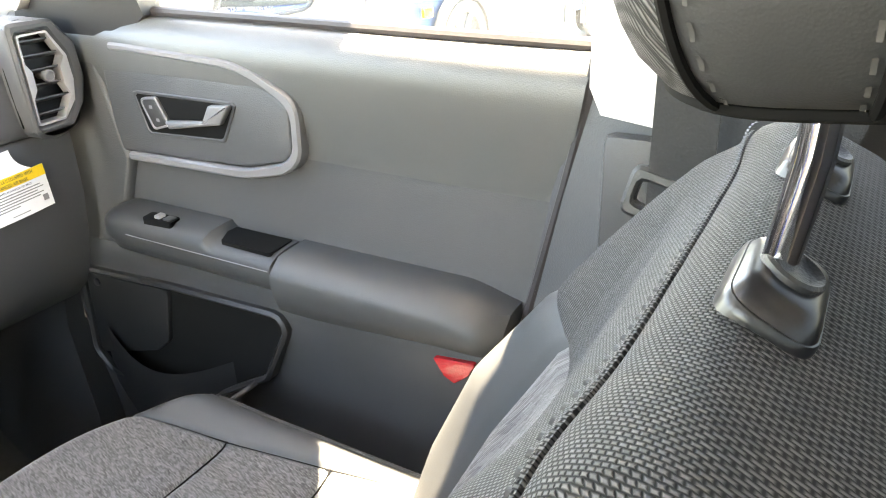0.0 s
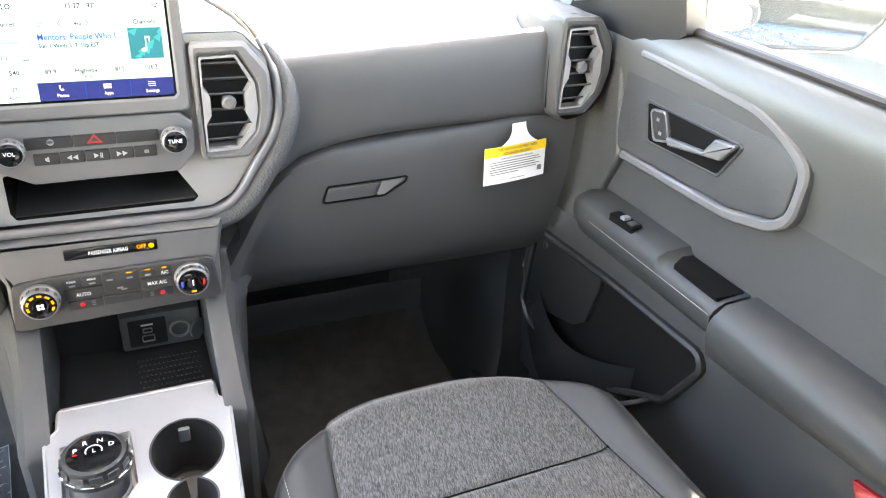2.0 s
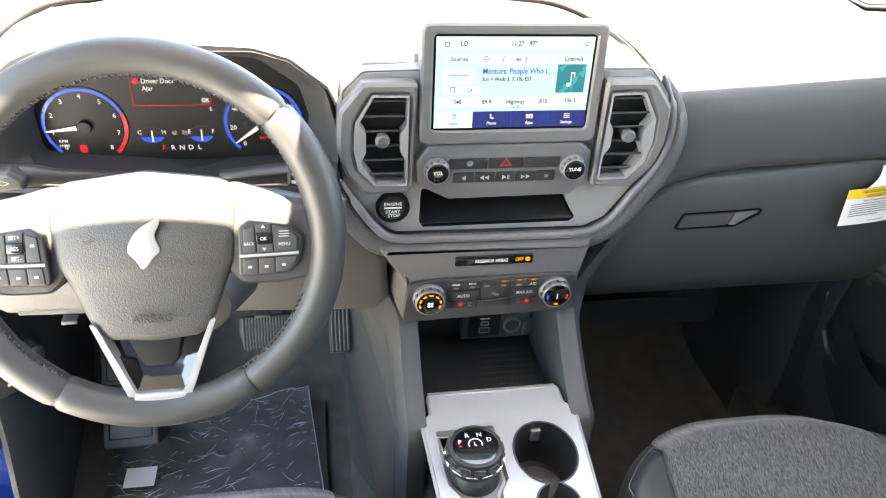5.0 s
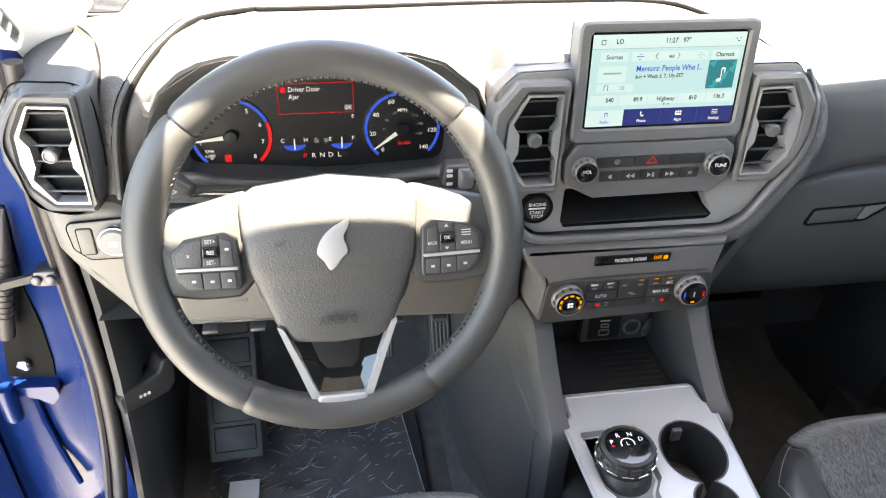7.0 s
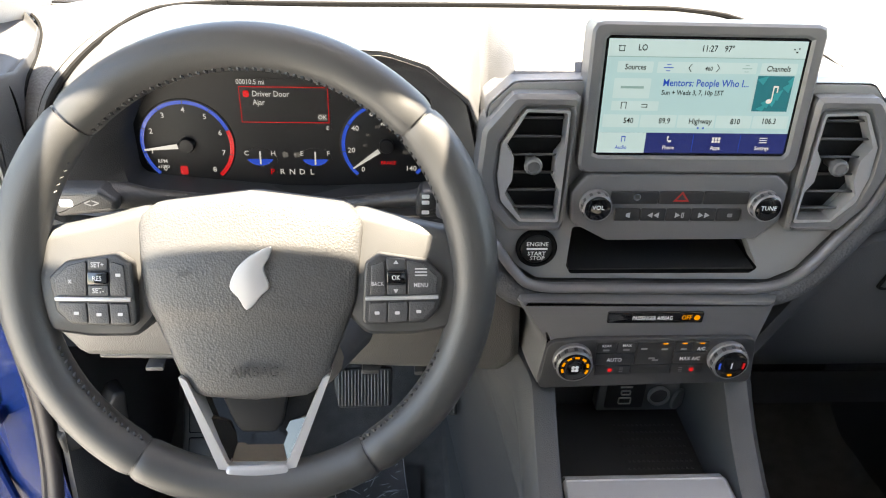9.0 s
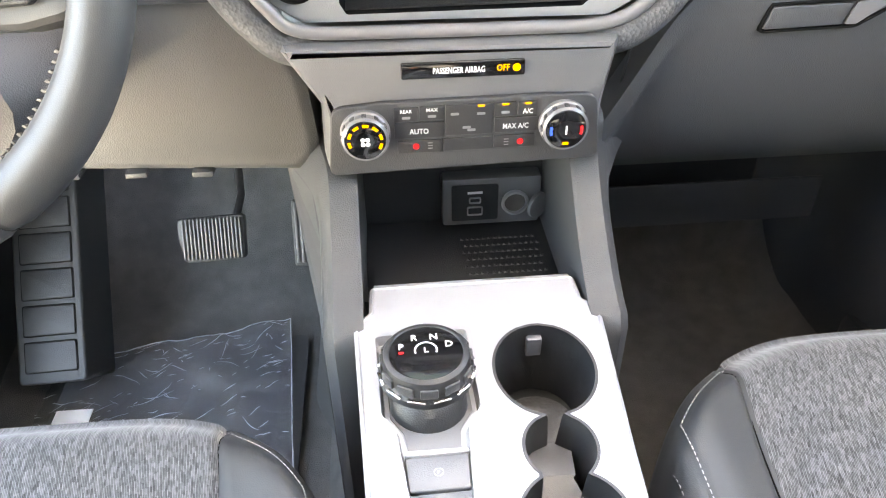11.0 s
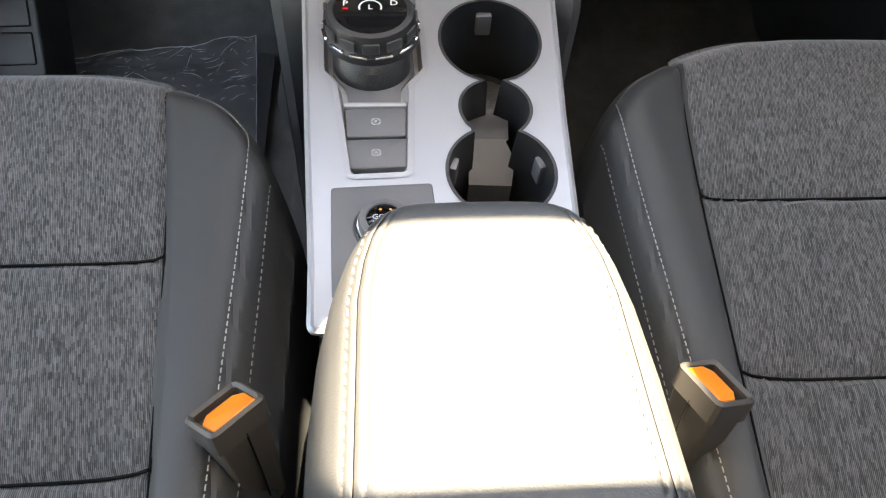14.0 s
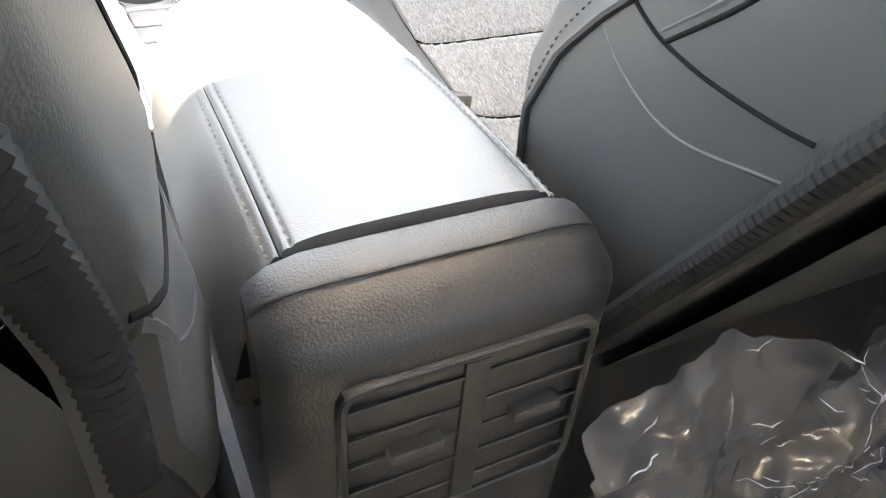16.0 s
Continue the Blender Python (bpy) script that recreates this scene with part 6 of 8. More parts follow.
flat(rect(-0.0205, -0.0012, -0.0165, 0.0012), G_REDL, shift, pose(0, 0, 0.0343), "lit_mark")
for y0, y1 in ((-0.282, -0.253), (-0.312, -0.284)):
    k = part("brake_key", prism(fillet([(-0.066, y0), (-0.0235, y0 + 0.001), (-0.0225, y1 + 0.001), (-0.0675, y1)], 0.002), -0.012, -0.001, 0.0015), M_STACK, recess, "grey brake key", pose(0, 0, TOPZ))
    for a in (10, 100, 190, 280):
        flat(arcband(-0.045, (y0 + y1) / 2, 0.0029, 0.0034, a, a + 70, 6), M_MARK, k, pose(0, 0, 0.0001), "icon")
    words("P" if y0 > -0.3 else "A", 0.0036, M_MARK, k, pose(-0.045, (y0 + y1) / 2, 0.0001))
part("recess_step", box(-0.068, -0.2528, TOPZ - 0.009, -0.022, -0.2480, TOPZ + 0.001, 0.0014), M_SILVER, recess)
part("mode_panel", prism(fillet([(-0.0755, -0.331), (-0.0075, -0.328), (-0.0055, -0.36), (-0.006, -0.42), (-0.073, -0.42)], 0.003), -0.002, 0.0018, 0.001), M_STACK, console, "dark grey mode panel", SLOPE @ pose(0, 0, TOPZ))
mode = thing("mode_dial", "round drive mode dial with chrome ring", "dial", m=SLOPE @ pose(-0.040, -0.366, TOPZ + 0.0015))
part("bezel", lathe([(0.0205, 0), (0.0205, 0.002), (0.0190, 0.003), (0.0175, 0.001)], 40), M_DARK, mode)
part("chrome_ring", lathe([(0.0183, 0.001), (0.0183, 0.0045), (0.0176, 0.0055), (0.0170, 0.0055)], 40), M_CHROME, mode)
part("grip", lathe([(0.0172, 0.001), (0.0172, 0.0085), (0.0160, 0.0108), (0.0122, 0.0118), (0.0117, 0.0112)], 40), M_STACK, mode, "grey turning grip")
part("cap", lathe([(0.0120, 0.004), (0.0120, 0.0108), (0.0115, 0.0112), (0.0003, 0.0114)], 36), M_GLOSS, mode, "gloss black cap")
words("GOAT", 0.0058, M_PRINT, mode, pose(0, 0.0006, 0.0117), squeeze=0.95)
words("MODES", 0.0048, M_PRINT, mode, pose(0, -0.0044, 0.0117), squeeze=0.95)
for x in (-0.0025, 0.0040):
    flat(rect(x - 0.0009, 0.0060, x + 0.0009, 0.0074, 0.0003), G_AMBER, mode, pose(0, 0, 0.0117), "lit_mark")
# front tray, side wings and body
tr = part("front_tray", rings([[(-0.096, -0.075, 0.462), (0.097, -0.075, 0.462), (0.10, 0.10, 0.545), (-0.10, 0.10, 0.545)], [(-0.094, -0.068, 0.425), (0.095, -0.068, 0.425), (0.098, 0.098, 0.43), (-0.098, 0.098, 0.43)]], False, True), M_BLACK, console, "deep black open tray")
part("tray_mat", prism(rect(-0.088, -0.062, 0.088, 0.092, 0.008), 0, 0.002), M_BLACK, tr, m=pose(0, 0, 0.4305))
bm = bmesh.new()
for i in range(14):
    for j in range(9):
        x, y = 0.004 + 0.0058 * i + (0.0029 if j % 2 else 0), -0.045 + 0.012 * j
        vs = [bm.verts.new((x + a, y + b, 0.4342)) for a, b in ((-0.0019, -0.0012), (0.0019, -0.0012), (0.0010, 0.0026), (-0.0010, 0.0026))]
        t_ = bm.verts.new((x, y, 0.4354))
        for a in range(4):
            bm.faces.new((vs[a], vs[(a + 1) % 4], t_))
tagged(part("tray_ribs", bm, M_DARK, tr), kind="stuff")
ub = part("socket_block", box(-0.014, 0.078, 0.434, 0.092, 0.10, 0.492, 0.004), M_STACK, console, "dark block with power sockets")
part("usb_panel", prism(rect(-0.004, 0.441, 0.046, 0.485, 0.003), 0, 0.0012, 0.0006), M_BLACK, ub, m=front(0.078))
for z0, z1, w in ((0.448, 0.459, 0.0085), (0.463, 0.4705, 0.0065)):
    part("usb_port", ring_frame(rect(0.021 - w, z0, 0.021 + w, z1, 0.002), rect(0.021 - w + 0.0014, z0 + 0.0014, 0.021 + w - 0.0014, z1 - 0.0014, 0.0012), 0, 0.002, 0.0005, 32), M_SILVER, ub, m=front(0.0768))
flat(rect(0.013, 0.4745, 0.029, 0.4775), M_MARK, ub, front(0.0762), "usb_symbol")
part("lighter_ring", lathe([(0.0135, 0), (0.0148, 0.003), (0.0140, 0.006), (0.0118, 0.006), (0.0110, 0.001), (0.0108, -0.02), (0.0003, -0.02)], 32), M_SILVER, ub, "bright power socket", front(0.077) @ pose(0.0635, 0.463, 0))
part("socket_core", lathe([(0.0112, 0.001), (0.0112, 0.0028), (0.009, 0.0022), (0.0003, 0.0012)], 24), M_BUCKLE, ub, m=front(0.077) @ pose(0.0635, 0.463, 0))
part("socket_cap", lathe([(0.0145, 0), (0.0145, 0.004), (0.012, 0.0055), (0.0003, 0.0055)], 28), M_STACK, ub, m=front(0.073) @ pose(0.0865, 0.460, 0, 0, 38, 0))
for s in (-1, 1):
    prof = fillet([(0.10, 0.565), (-0.004, 0.557), (-0.05, 0.512), (-0.095, 0.479), (-0.128, 0.466), (-0.128, 0.12), (0.55, 0.12), (0.45, 0.40)], [0.0, 0.02, 0.03, 0.03, 0.012, 0, 0, 0])
    pr_ = resample(prof, 110)
    dx = 0.003
    L = [[(s * (0.093 + dx), y, z) for y, z in pr_], [(s * (0.097 + dx), y, z + 0.000) for y, z in inset(pr_, -0.002)], [(s * (0.118 + dx + 0.02 * smooth(-0.02, 0.1, y)), y, z) for y, z in inset(pr_, -0.001)], [(s * (0.127 + dx + 0.03 * smooth(-0.02, 0.12, y)), y, z) for y, z in inset(pr_, 0.008)], [(s * (0.131 + dx + 0.05 * smooth(-0.02, 0.12, y)), y, z) for y, z in inset(pr_, 0.03)]]
    part("side_wing", rings(L), M_DASH, console, "grey side wing")
part("body", rings([[(x * k, y, z) for x, y in ((-0.094, -0.10), (0.096, -0.10), (0.092, -0.30), (0.088, -0.72), (-0.082, -0.72), (-0.090, -0.30))] for z, k in ((0.10, 1.1), (0.30, 1.05), (0.350, 1.02), (0.358, 1.0))]), M_DASH, console)

part("bin_body", rings([[(0.0085 + s * 0.080 * k, y, z) for s, y in ((-1, -0.43), (-1, -0.7155), (1, -0.7155), (1, -0.43))] for z, k in ((0.33, 1.06), (0.40, 1.02), (0.466, 1.0))]), M_DASH, console, "grey bin under the armrest")

# armrest lid
ACX = 0.0095


def arm_w(y):
    return interp(y, [(-0.713, 0.0905), (-0.56, 0.0905), (-0.50, 0.0895), (-0.46, 0.0865), (-0.437, 0.0825), (-0.420, 0.0770), (-0.408, 0.0700), (-0.399, 0.0610), (-0.392, 0.0495), (-0.387, 0.0365), (-0.384, 0.0225), (-0.383, 0.0130)])


def arm_top(y):
    return 0.5580 - 0.060 * (y + 0.71) * smooth(-0.72, -0.50, y) - 0.030 * smooth(-0.415, -0.379, y) ** 1.6


def arm_seam(y):
    """How far from the middle the twin seam runs."""
    return interp(y, [(-0.713, 0.0635), (-0.46, 0.0620), (-0.437, 0.0590), (-0.420, 0.0545), (-0.408, 0.0475), (-0.399, 0.0385), (-0.392, 0.0280), (-0.383, 0.006)])


def arm_z(x, y):
    """Height of the lid's skin at x from its middle, with the groove of the twin seam."""
    w, zt = arm_w(y), arm_top(y)
    c = min(1.0, abs(x) / w)
    z = 0.474 + (zt - 0.474 - 0.003 * c * c) * max(0.0, 1 - c ** 8) ** 1.05
    d = abs(x) - arm_seam(y)
    z -= 0.0018 * math.exp(-(d / 0.0011) ** 2)
    for q in (-0.0048, 0.0048):
        z -= 0.0008 * math.exp(-((d - q) / 0.0013) ** 2)
    return z


def arm_sec(y):
    w, a = arm_w(y), arm_seam(y)
    half = list(np.linspace(0, max(0.002, a - 0.009), 8))[:-1] + list(a + np.linspace(-0.009, min(0.009, (w - a) * 0.8), 25))
    half += [half[-1] + (w - half[-1]) * k for k in (0.2, 0.4, 0.6, 0.75, 0.86, 0.93, 0.97, 0.99, 0.998, 1.0)]
    xs = [-x for x in half[::-1]] + half[1:]
    return [(ACX + x, y, arm_z(x, y)) for x in xs]


lid = thing("armrest_lid", "black leatherette armrest lid with twin rows of stitching", "armrest")
ysec = list(np.linspace(-0.711, -0.47, 26)) + list(np.linspace(-0.462, -0.400, 20)) + list(np.linspace(-0.3985, -0.383, 12))
part("cushion", rings([[(x, -0.7145, 0.474 + (z - 0.474) * 0.80) for x, y, z in arm_sec(-0.711)], [(x, -0.7135, 0.474 + (z - 0.474) * 0.93) for x, y, z in arm_sec(-0.711)]] + [arm_sec(y) for y in ysec], closed=False), M_LID, lid)
part("lid_base", rings([[(ACX + s * arm_w(y) * 0.98, y, z) for y, s in [(q, -1) for q in ysec] + [(q, 1) for q in ysec[::-1]]] for z in (0.464, 0.482)]), M_BLACK, lid)
for s in (-1, 1):
    for q in (-0.0048, 0.0048):
        pth = [(ACX + s * (arm_seam(y) + q), y, arm_z(arm_seam(y) + q, y) + 0.0005) for y in np.linspace(-0.709, -0.410, 120)]
        part("stitching", stitches(pth, 0.0040, 0.0022, 0.00062), M_LIDTHREAD, lid, "grey stitching")
    part("seam_line", tube([(ACX + s * arm_seam(y), y, arm_z(arm_seam(y), y) - 0.0001) for y in np.linspace(-0.712, -0.400, 90)], 0.0005, 5), M_NEARBLACK, lid)
# rear end of the console
rear = part("rear_cover", rings([[(ACX + x * w, y, z) for x in (-1.0, -0.985, -0.94, -0.86, -0.7, -0.35, 0.0, 0.35, 0.7, 0.86, 0.94, 0.985, 1.0) for y, z in [(y0 + yb * (abs(x) ** 6), z0 - zb * (abs(x) ** 8))]] for y0, z0, w, yb, zb in ((-0.7145, 0.470, 0.081, 0, 0), (-0.7150, 0.5540, 0.0815, 0.0, 0.014), (-0.728, 0.5535, 0.082, 0.003, 0.014), (-0.742, 0.5485, 0.0825, 0.008, 0.014), (-0.757, 0.540, 0.083, 0.014, 0.01), (-0.7645, 0.527, 0.083, 0.018, 0.004), (-0.7672, 0.50, 0.0835, 0.022, 0), (-0.770, 0.42, 0.084, 0.024, 0), (-0.775, 0.12, 0.09, 0.026, 0))], closed=False), M_COVER, console, "grained black rear cover")
part("cover_seam", tube([(ACX + x * 0.0823, -0.7345 + 0.006 * abs(x) ** 6, 0.5523 - 0.014 * abs(x) ** 8) for x in np.linspace(-1, 1, 24)], 0.0008, 5), M_BLACK, rear)
RV = front(-0.7690) @ pose(0.0115, 0.474, 0, -2.5, 0, 0)
rv = part("rear_vent", ring_frame(rect(-0.061, -0.052, 0.061, 0.051, 0.011), rect(-0.0570, -0.048, 0.0570, 0.047, 0.008), -0.014, 0.0010, 0.0010, 72), M_COVER, console, "twin rear air outlet", RV)
# No duct is cut here: a near-black plate paints its shade
part("backing", prism(rect(-0.0575, -0.0485, 0.0575, 0.0475, 0.008), -0.012, -0.0072), M_NEARBLACK, rv)
part("centre_bar", box(-0.006, -0.0478, -0.008, 0.006, 0.0468, 0.0008, 0.0006), M_COVER, rv)
for sx in (-1, 1):
    for k in range(5):
        part("slat", box(-0.0255, -0.0008, -0.0066, 0.0255, 0.0008, 0.0008, 0.0004), M_BLACK, rv, m=Matrix.Translation((sx * 0.0315, -0.034 + 0.0180 * k, 0)) @ pose(0, 0, 0, -24, 0, 0))
    part("slider", box(-0.0125, -0.0036, -0.004, 0.0125, 0.0036, 0.0056, 0.0014), M_DARK, rv, "grey vent slider", pose(sx * 0.0297 + 0.0025, 0.005, 0))

# ---------- seat belt buckles ----------
for s in (-1, 1):
    bk = thing("belt_buckle", "grey seat belt buckle with an orange-red release", "belt buckle", group="front belt buckles", m=Matrix.Translation((0.009 + s * (0.130 if s > 0 else 0.135), -0.478, 0.468 if s > 0 else 0.458)) @ pose(0, 0, 0, -24, s * 6, s * -14) @ pose(0, 0, 0, 0, 0, 36 if s < 0 else -62))
    part("body", rings([[(x * k, y * k * q, z) for x, y in rect(-0.0166, -0.0126, 0.0166, 0.0126, 0.004)] for z, k, q in ((-0.072, 0.60, 0.7), (-0.069, 0.72, 0.8), (-0.045, 0.84, 0.92), (-0.012, 0.98, 1.0), (-0.004, 1.0, 1.0))]), M_BUCKLE, bk)
    part("split_line", tube([(0.0, -0.0136, -0.010), (0.0, -0.0125, -0.038), (0.0, -0.0088, -0.068)], 0.0006, 5), M_NEARBLACK, bk)
    part("top_rim", ring_frame(rect(-0.0180, -0.0140, 0.0180, 0.0140, 0.0045), rect(-0.0142, -0.0104, 0.0142, 0.0104, 0.002), -0.012, 0.003, 0.0018, 40), M_BUCKLE, bk)
    part("well", box(-0.0145, -0.0107, -0.010, 0.0145, 0.0107, -0.005), M_DEEP, bk)
    part("release", prism(fillet([(-0.0138, -0.0100), (0.0138, -0.0100), (0.0138, 0.0010), (0.0085, 0.0052), (-0.0085, 0.0052), (-0.0138, 0.0010)], 0.0012), -0.006, 0.0016, 0.0012), M_PRESS, bk, "orange-red release button")
    part("strap", rings([[(x, y + d, z) for x, d in ((-w, 0.0), (w, 0.0), (w, -0.004), (-w, -0.004))] for y, z, w in ((0.002, -0.06, 0.0085), (-0.004, -0.10, 0.0075), (-0.014, -0.14, 0.006), (-0.028, -0.18, 0.006), (-0.045, -0.24, 0.006))]), M_DEEP, bk, "black stalk")


# ---------- front seats ----------
# seams on the inner side of a backrest, as (height along it, depth), for the passenger's and the driver's seat
SIDE_SEAMS = {1: [("side_piping", 0.0042, M_TRIM, [(0.192, 0.036), (0.187, 0.017), (0.187, -0.005), (0.191, -0.027), (0.199, -0.043), (0.215, -0.064), (0.224, -0.076)]),
                  ("side_seam", 0.0014, M_NEARBLACK, [(0.216, 0.027), (0.217, 0.003), (0.227, -0.029), (0.238, -0.056), (0.246, -0.072)]),
                  ("pleat_welt", 0.0034, M_TRIM, [(0.218, 0.006), (0.252, -0.008), (0.280, -0.017), (0.35, -0.042)]),
                  ("pleat_seam", 0.0014, M_NEARBLACK, [(0.217, 0.001), (0.251, -0.013), (0.279, -0.022), (0.35, -0.047)])],
              -1: [("side_piping", 0.0042, M_TRIM, [(0.192, 0.042), (0.165, 0.028), (0.148, 0.008), (0.140, -0.012), (0.150, -0.035), (0.19, -0.056), (0.25, -0.067)]),
                   ("side_seam", 0.0016, M_NEARBLACK, [(0.220, 0.035), (0.212, 0.014), (0.211, -0.005), (0.215, -0.025), (0.231, -0.047), (0.254, -0.067)]),
                   ("pleat_welt", 0.0036, M_TRIM, [(0.213, 0.013), (0.256, 0.0), (0.29, -0.012), (0.313, -0.018), (0.36, -0.034)]),
                   ("pleat_seam", 0.0015, M_NEARBLACK, [(0.212, 0.008), (0.255, -0.005), (0.289, -0.017), (0.312, -0.023), (0.36, -0.039)])]}


def seat(side):
    c, dy = 0.003 + side * 0.363, (0.0 if side > 0 else -0.045)
    st = thing("front_seat", "front seat in heathered grey cloth with black leatherette bolsters", "car seat", at=(c, dy, 0), group="front seats")
    rear, ex = -0.665, (3.2 if side > 0 else 4.4)

    def ss(y):
        return 0.61 + (-0.148 - y) * 0.46

    def top(s, v):
        """The cushion's skin; s runs across from -1 to 1 and on down the sides, v from the back to the front and over it."""
        a = min(1.0, abs(s))
        vf = min(1.0, v)
        yf = -0.092 - 0.165 * a ** ex
        y = rear + (yf - rear) * vf
        w = 0.256 - 0.012 * smooth(-0.25, -0.1, y)
        over, overf = max(0.0, abs(s) - 1), max(0.0, v - 1)
        z = 0.428 + 0.016 * math.exp(-((a - 0.83) / 0.13) ** 2) - 0.010 * (1 - a) * smooth(-0.3, -0.6, y)
        z -= 0.027 * smooth(0.86, 1.0, a) ** 1.8 + 0.036 * smooth(0.88, 1.0, vf) ** 2.0
        z -= over * 0.60 + overf * 0.75
        z += 0.010 * smooth(-0.35, -0.12, y)
        x = math.copysign(a, s) * w + math.copysign(0.012 * smooth(0, 0.25, over), s)
        y += 0.012 * smooth(0, 0.2, overf)
        sy = ss(y)
        z -= 0.0045 * math.exp(-((a - sy) / 0.010) ** 2)
        if a < sy:
            for q in (-0.310, -0.455):
                z -= 0.0045 * math.exp(-((y - q) / 0.0032) ** 2)
                z += 0.0022 * math.exp(-((y - q) / 0.03) ** 2) * -1
        z -= 0.003 * math.exp(-((a - 0.885) / 0.008) ** 2) * (1 if overf == 0 else 0)
        return (x, y, max(0.13, z))

    def vy(y, s=0.0):
        return (y - rear) / (-0.092 - 0.165 * min(1, abs(s)) ** ex - rear)

    cuts = [0.0, vy(-0.455), vy(-0.310), 1.24]
    for v0, v1, n in zip(cuts, cuts[1:], (44, 34, 70)):
        def fn(u, q, v0=v0, v1=v1):
            v = v0 + (v1 - v0) * q
            yy = rear + (-0.102 - rear) * min(1.0, v)
            return top((2 * u - 1) * ss(yy), v)
        part("cushion_insert", grid(fn, 60, n), CLOTH[side], st, "heathered grey cloth panel")
    for s in (-1, 1):
        def fb(u, v, s=s):
            v *= 1.24
            yy = rear + (-0.102 - rear) * min(1.0, v)
            a = ss(yy)
            return top(s * (a + (1.32 - a) * u), v)
        part("cushion_bolster", grid(fb, 44, 90), M_TRIM, st, "black leatherette bolster")
        p = []
        for w_ in np.linspace(0, 1, 170):
            turn = smooth(0.72, 1.0, w_)
            q = Vector(top(s * (0.878 - 0.30 * turn), 0.06 + 0.90 * min(1.0, w_ / 0.76) + 0.02 * turn))
            p.append(q + Vector((0, 0, 0.0016)))
        part("bolster_stitching", stitches(p, 0.0034, 0.0018, 0.00042), M_STITCH if s * side < 0 else M_STITCHD, st, "pale stitching")
        part("lower_stitching", stitches([Vector(top(s * 0.932, v)) + Vector((s * 0.0006, 0, 0.0008)) for v in np.linspace(0.06, 0.93, 120)], 0.0034, 0.0022, 0.0004), M_STITCHD, st, "grey stitching")
    for q in (-0.310, -0.455):
        pth = [Vector(top(s * ss(q), vy(q, s * ss(q)))) + Vector((0, 0, 0.0004)) for s in np.linspace(-1, 1, 50)]
        part("cross_seam", tube([p_ + Vector((0, 0, 0.0018)) for p_ in pth], 0.0010, 6), M_NEARBLACK, st)
    for s in (-1, 1):
        pth = [Vector(top(s * ss(y), vy(y, ss(y)))) + Vector((0, 0, 0.0004)) for y in np.linspace(-0.64, -0.13, 60)]
        part("side_seam", tube(pth, 0.0009, 6), M_NEARBLACK, st)
    part("seat_base", rings([[(x, y, z) for x, y in ((-0.225, -0.64), (0.225, -0.64), (0.225, -0.19), (-0.225, -0.19))] for z in (0.03, 0.16, 0.24)]), M_BLACK, st)

    # backrest, leaning back; section by section
    tv, nv = Vector((0, -0.46, 0.888)), Vector((0, 0.888, 0.46))
    base = Vector((0, -0.602 + (0 if side > 0 else 0.030), 0.415))

    def bol(s, h):
        k = interp(h, [(0, 0.045), (0.09, 0.062), (0.20, 0.068), (0.31, 0.047), (0.38, 0.032), (0.43, 0.020), (0.48, 0.006), (0.56, 0)])
        return k * math.exp(-((abs(s) - 0.80) / 0.21) ** 2) - 0.012 * (1 - abs(s)) ** 0.7 * smooth(0.5, 0.2, h)

    def proud(s, h):
        """The deep bolster beside the console stands further forward at its edge."""
        if s * side > 0:
            return 0.0
        return smooth(0.70, 1.0, abs(s)) * interp(h, [(-0.1, 0.0), (0, 0.010), (0.075, 0.036), (0.107, 0.050), (0.155, 0.050), (0.192, 0.039), (0.216, 0.031), (0.247, 0.025), (0.32, 0.008), (0.40, 0)] if side > 0 else [(-0.1, -0.01), (0, 0.004), (0.075, 0.032), (0.107, 0.044), (0.155, 0.051), (0.187, 0.0456), (0.219, 0.040), (0.254, 0.0357), (0.28, 0.0307), (0.30, 0.023), (0.32, 0.017), (0.40, 0)])

    def wid(h):
        if side < 0 and h < 0.25:
            return interp(h, [(0, 0.249), (0.08, 0.259), (0.14, 0.255), (0.19, 0.250), (0.25, 0.252)])
        return interp(h, [(0, 0.235), (0.10, 0.247), (0.25, 0.252), (0.36, 0.245), (0.43, 0.228), (0.48, 0.208), (0.505, 0.192), (0.522, 0.172), (0.530, 0.15)])

    def skin(s, h, f):
        return base + tv * (h * 1.05) + nv * f + Vector((s * wid(h) * 0.985, 0, 0))

    H = list(np.linspace(0, 0.44, 30)) + list(np.linspace(0.452, 0.502, 9))

    def face(s, h):
        edge = -0.030 * smooth(0.88, 1.0, abs(s)) ** 2
        g = 0.0
        for q in (0.60,):
            g -= 0.004 * math.exp(-((abs(s) - q) / 0.012) ** 2) * (1 - smooth(0.44, 0.47, h))
        g -= 0.004 * math.exp(-((h - 0.315) / 0.004) ** 2)
        return skin(s, h, bol(s, h) + proud(s, h) + edge + g - 0.010 * smooth(0.46, 0.502, h))

    low, up_ = [h for h in H if h <= 0.316] + [0.316], [0.3165] + [h for h in H if h > 0.3165]
    part("back_insert", rings([[face(s, h) for s in np.linspace(-0.60, 0.60, 40)] for h in low], closed=False), CLOTH[side], st, "heathered grey cloth panel")
    part("shoulder_panel", rings([[face(s, h) for s in np.linspace(-1, 1, 64)] for h in up_], closed=False), M_WEAVE, st, "woven black mesh shoulder panel")
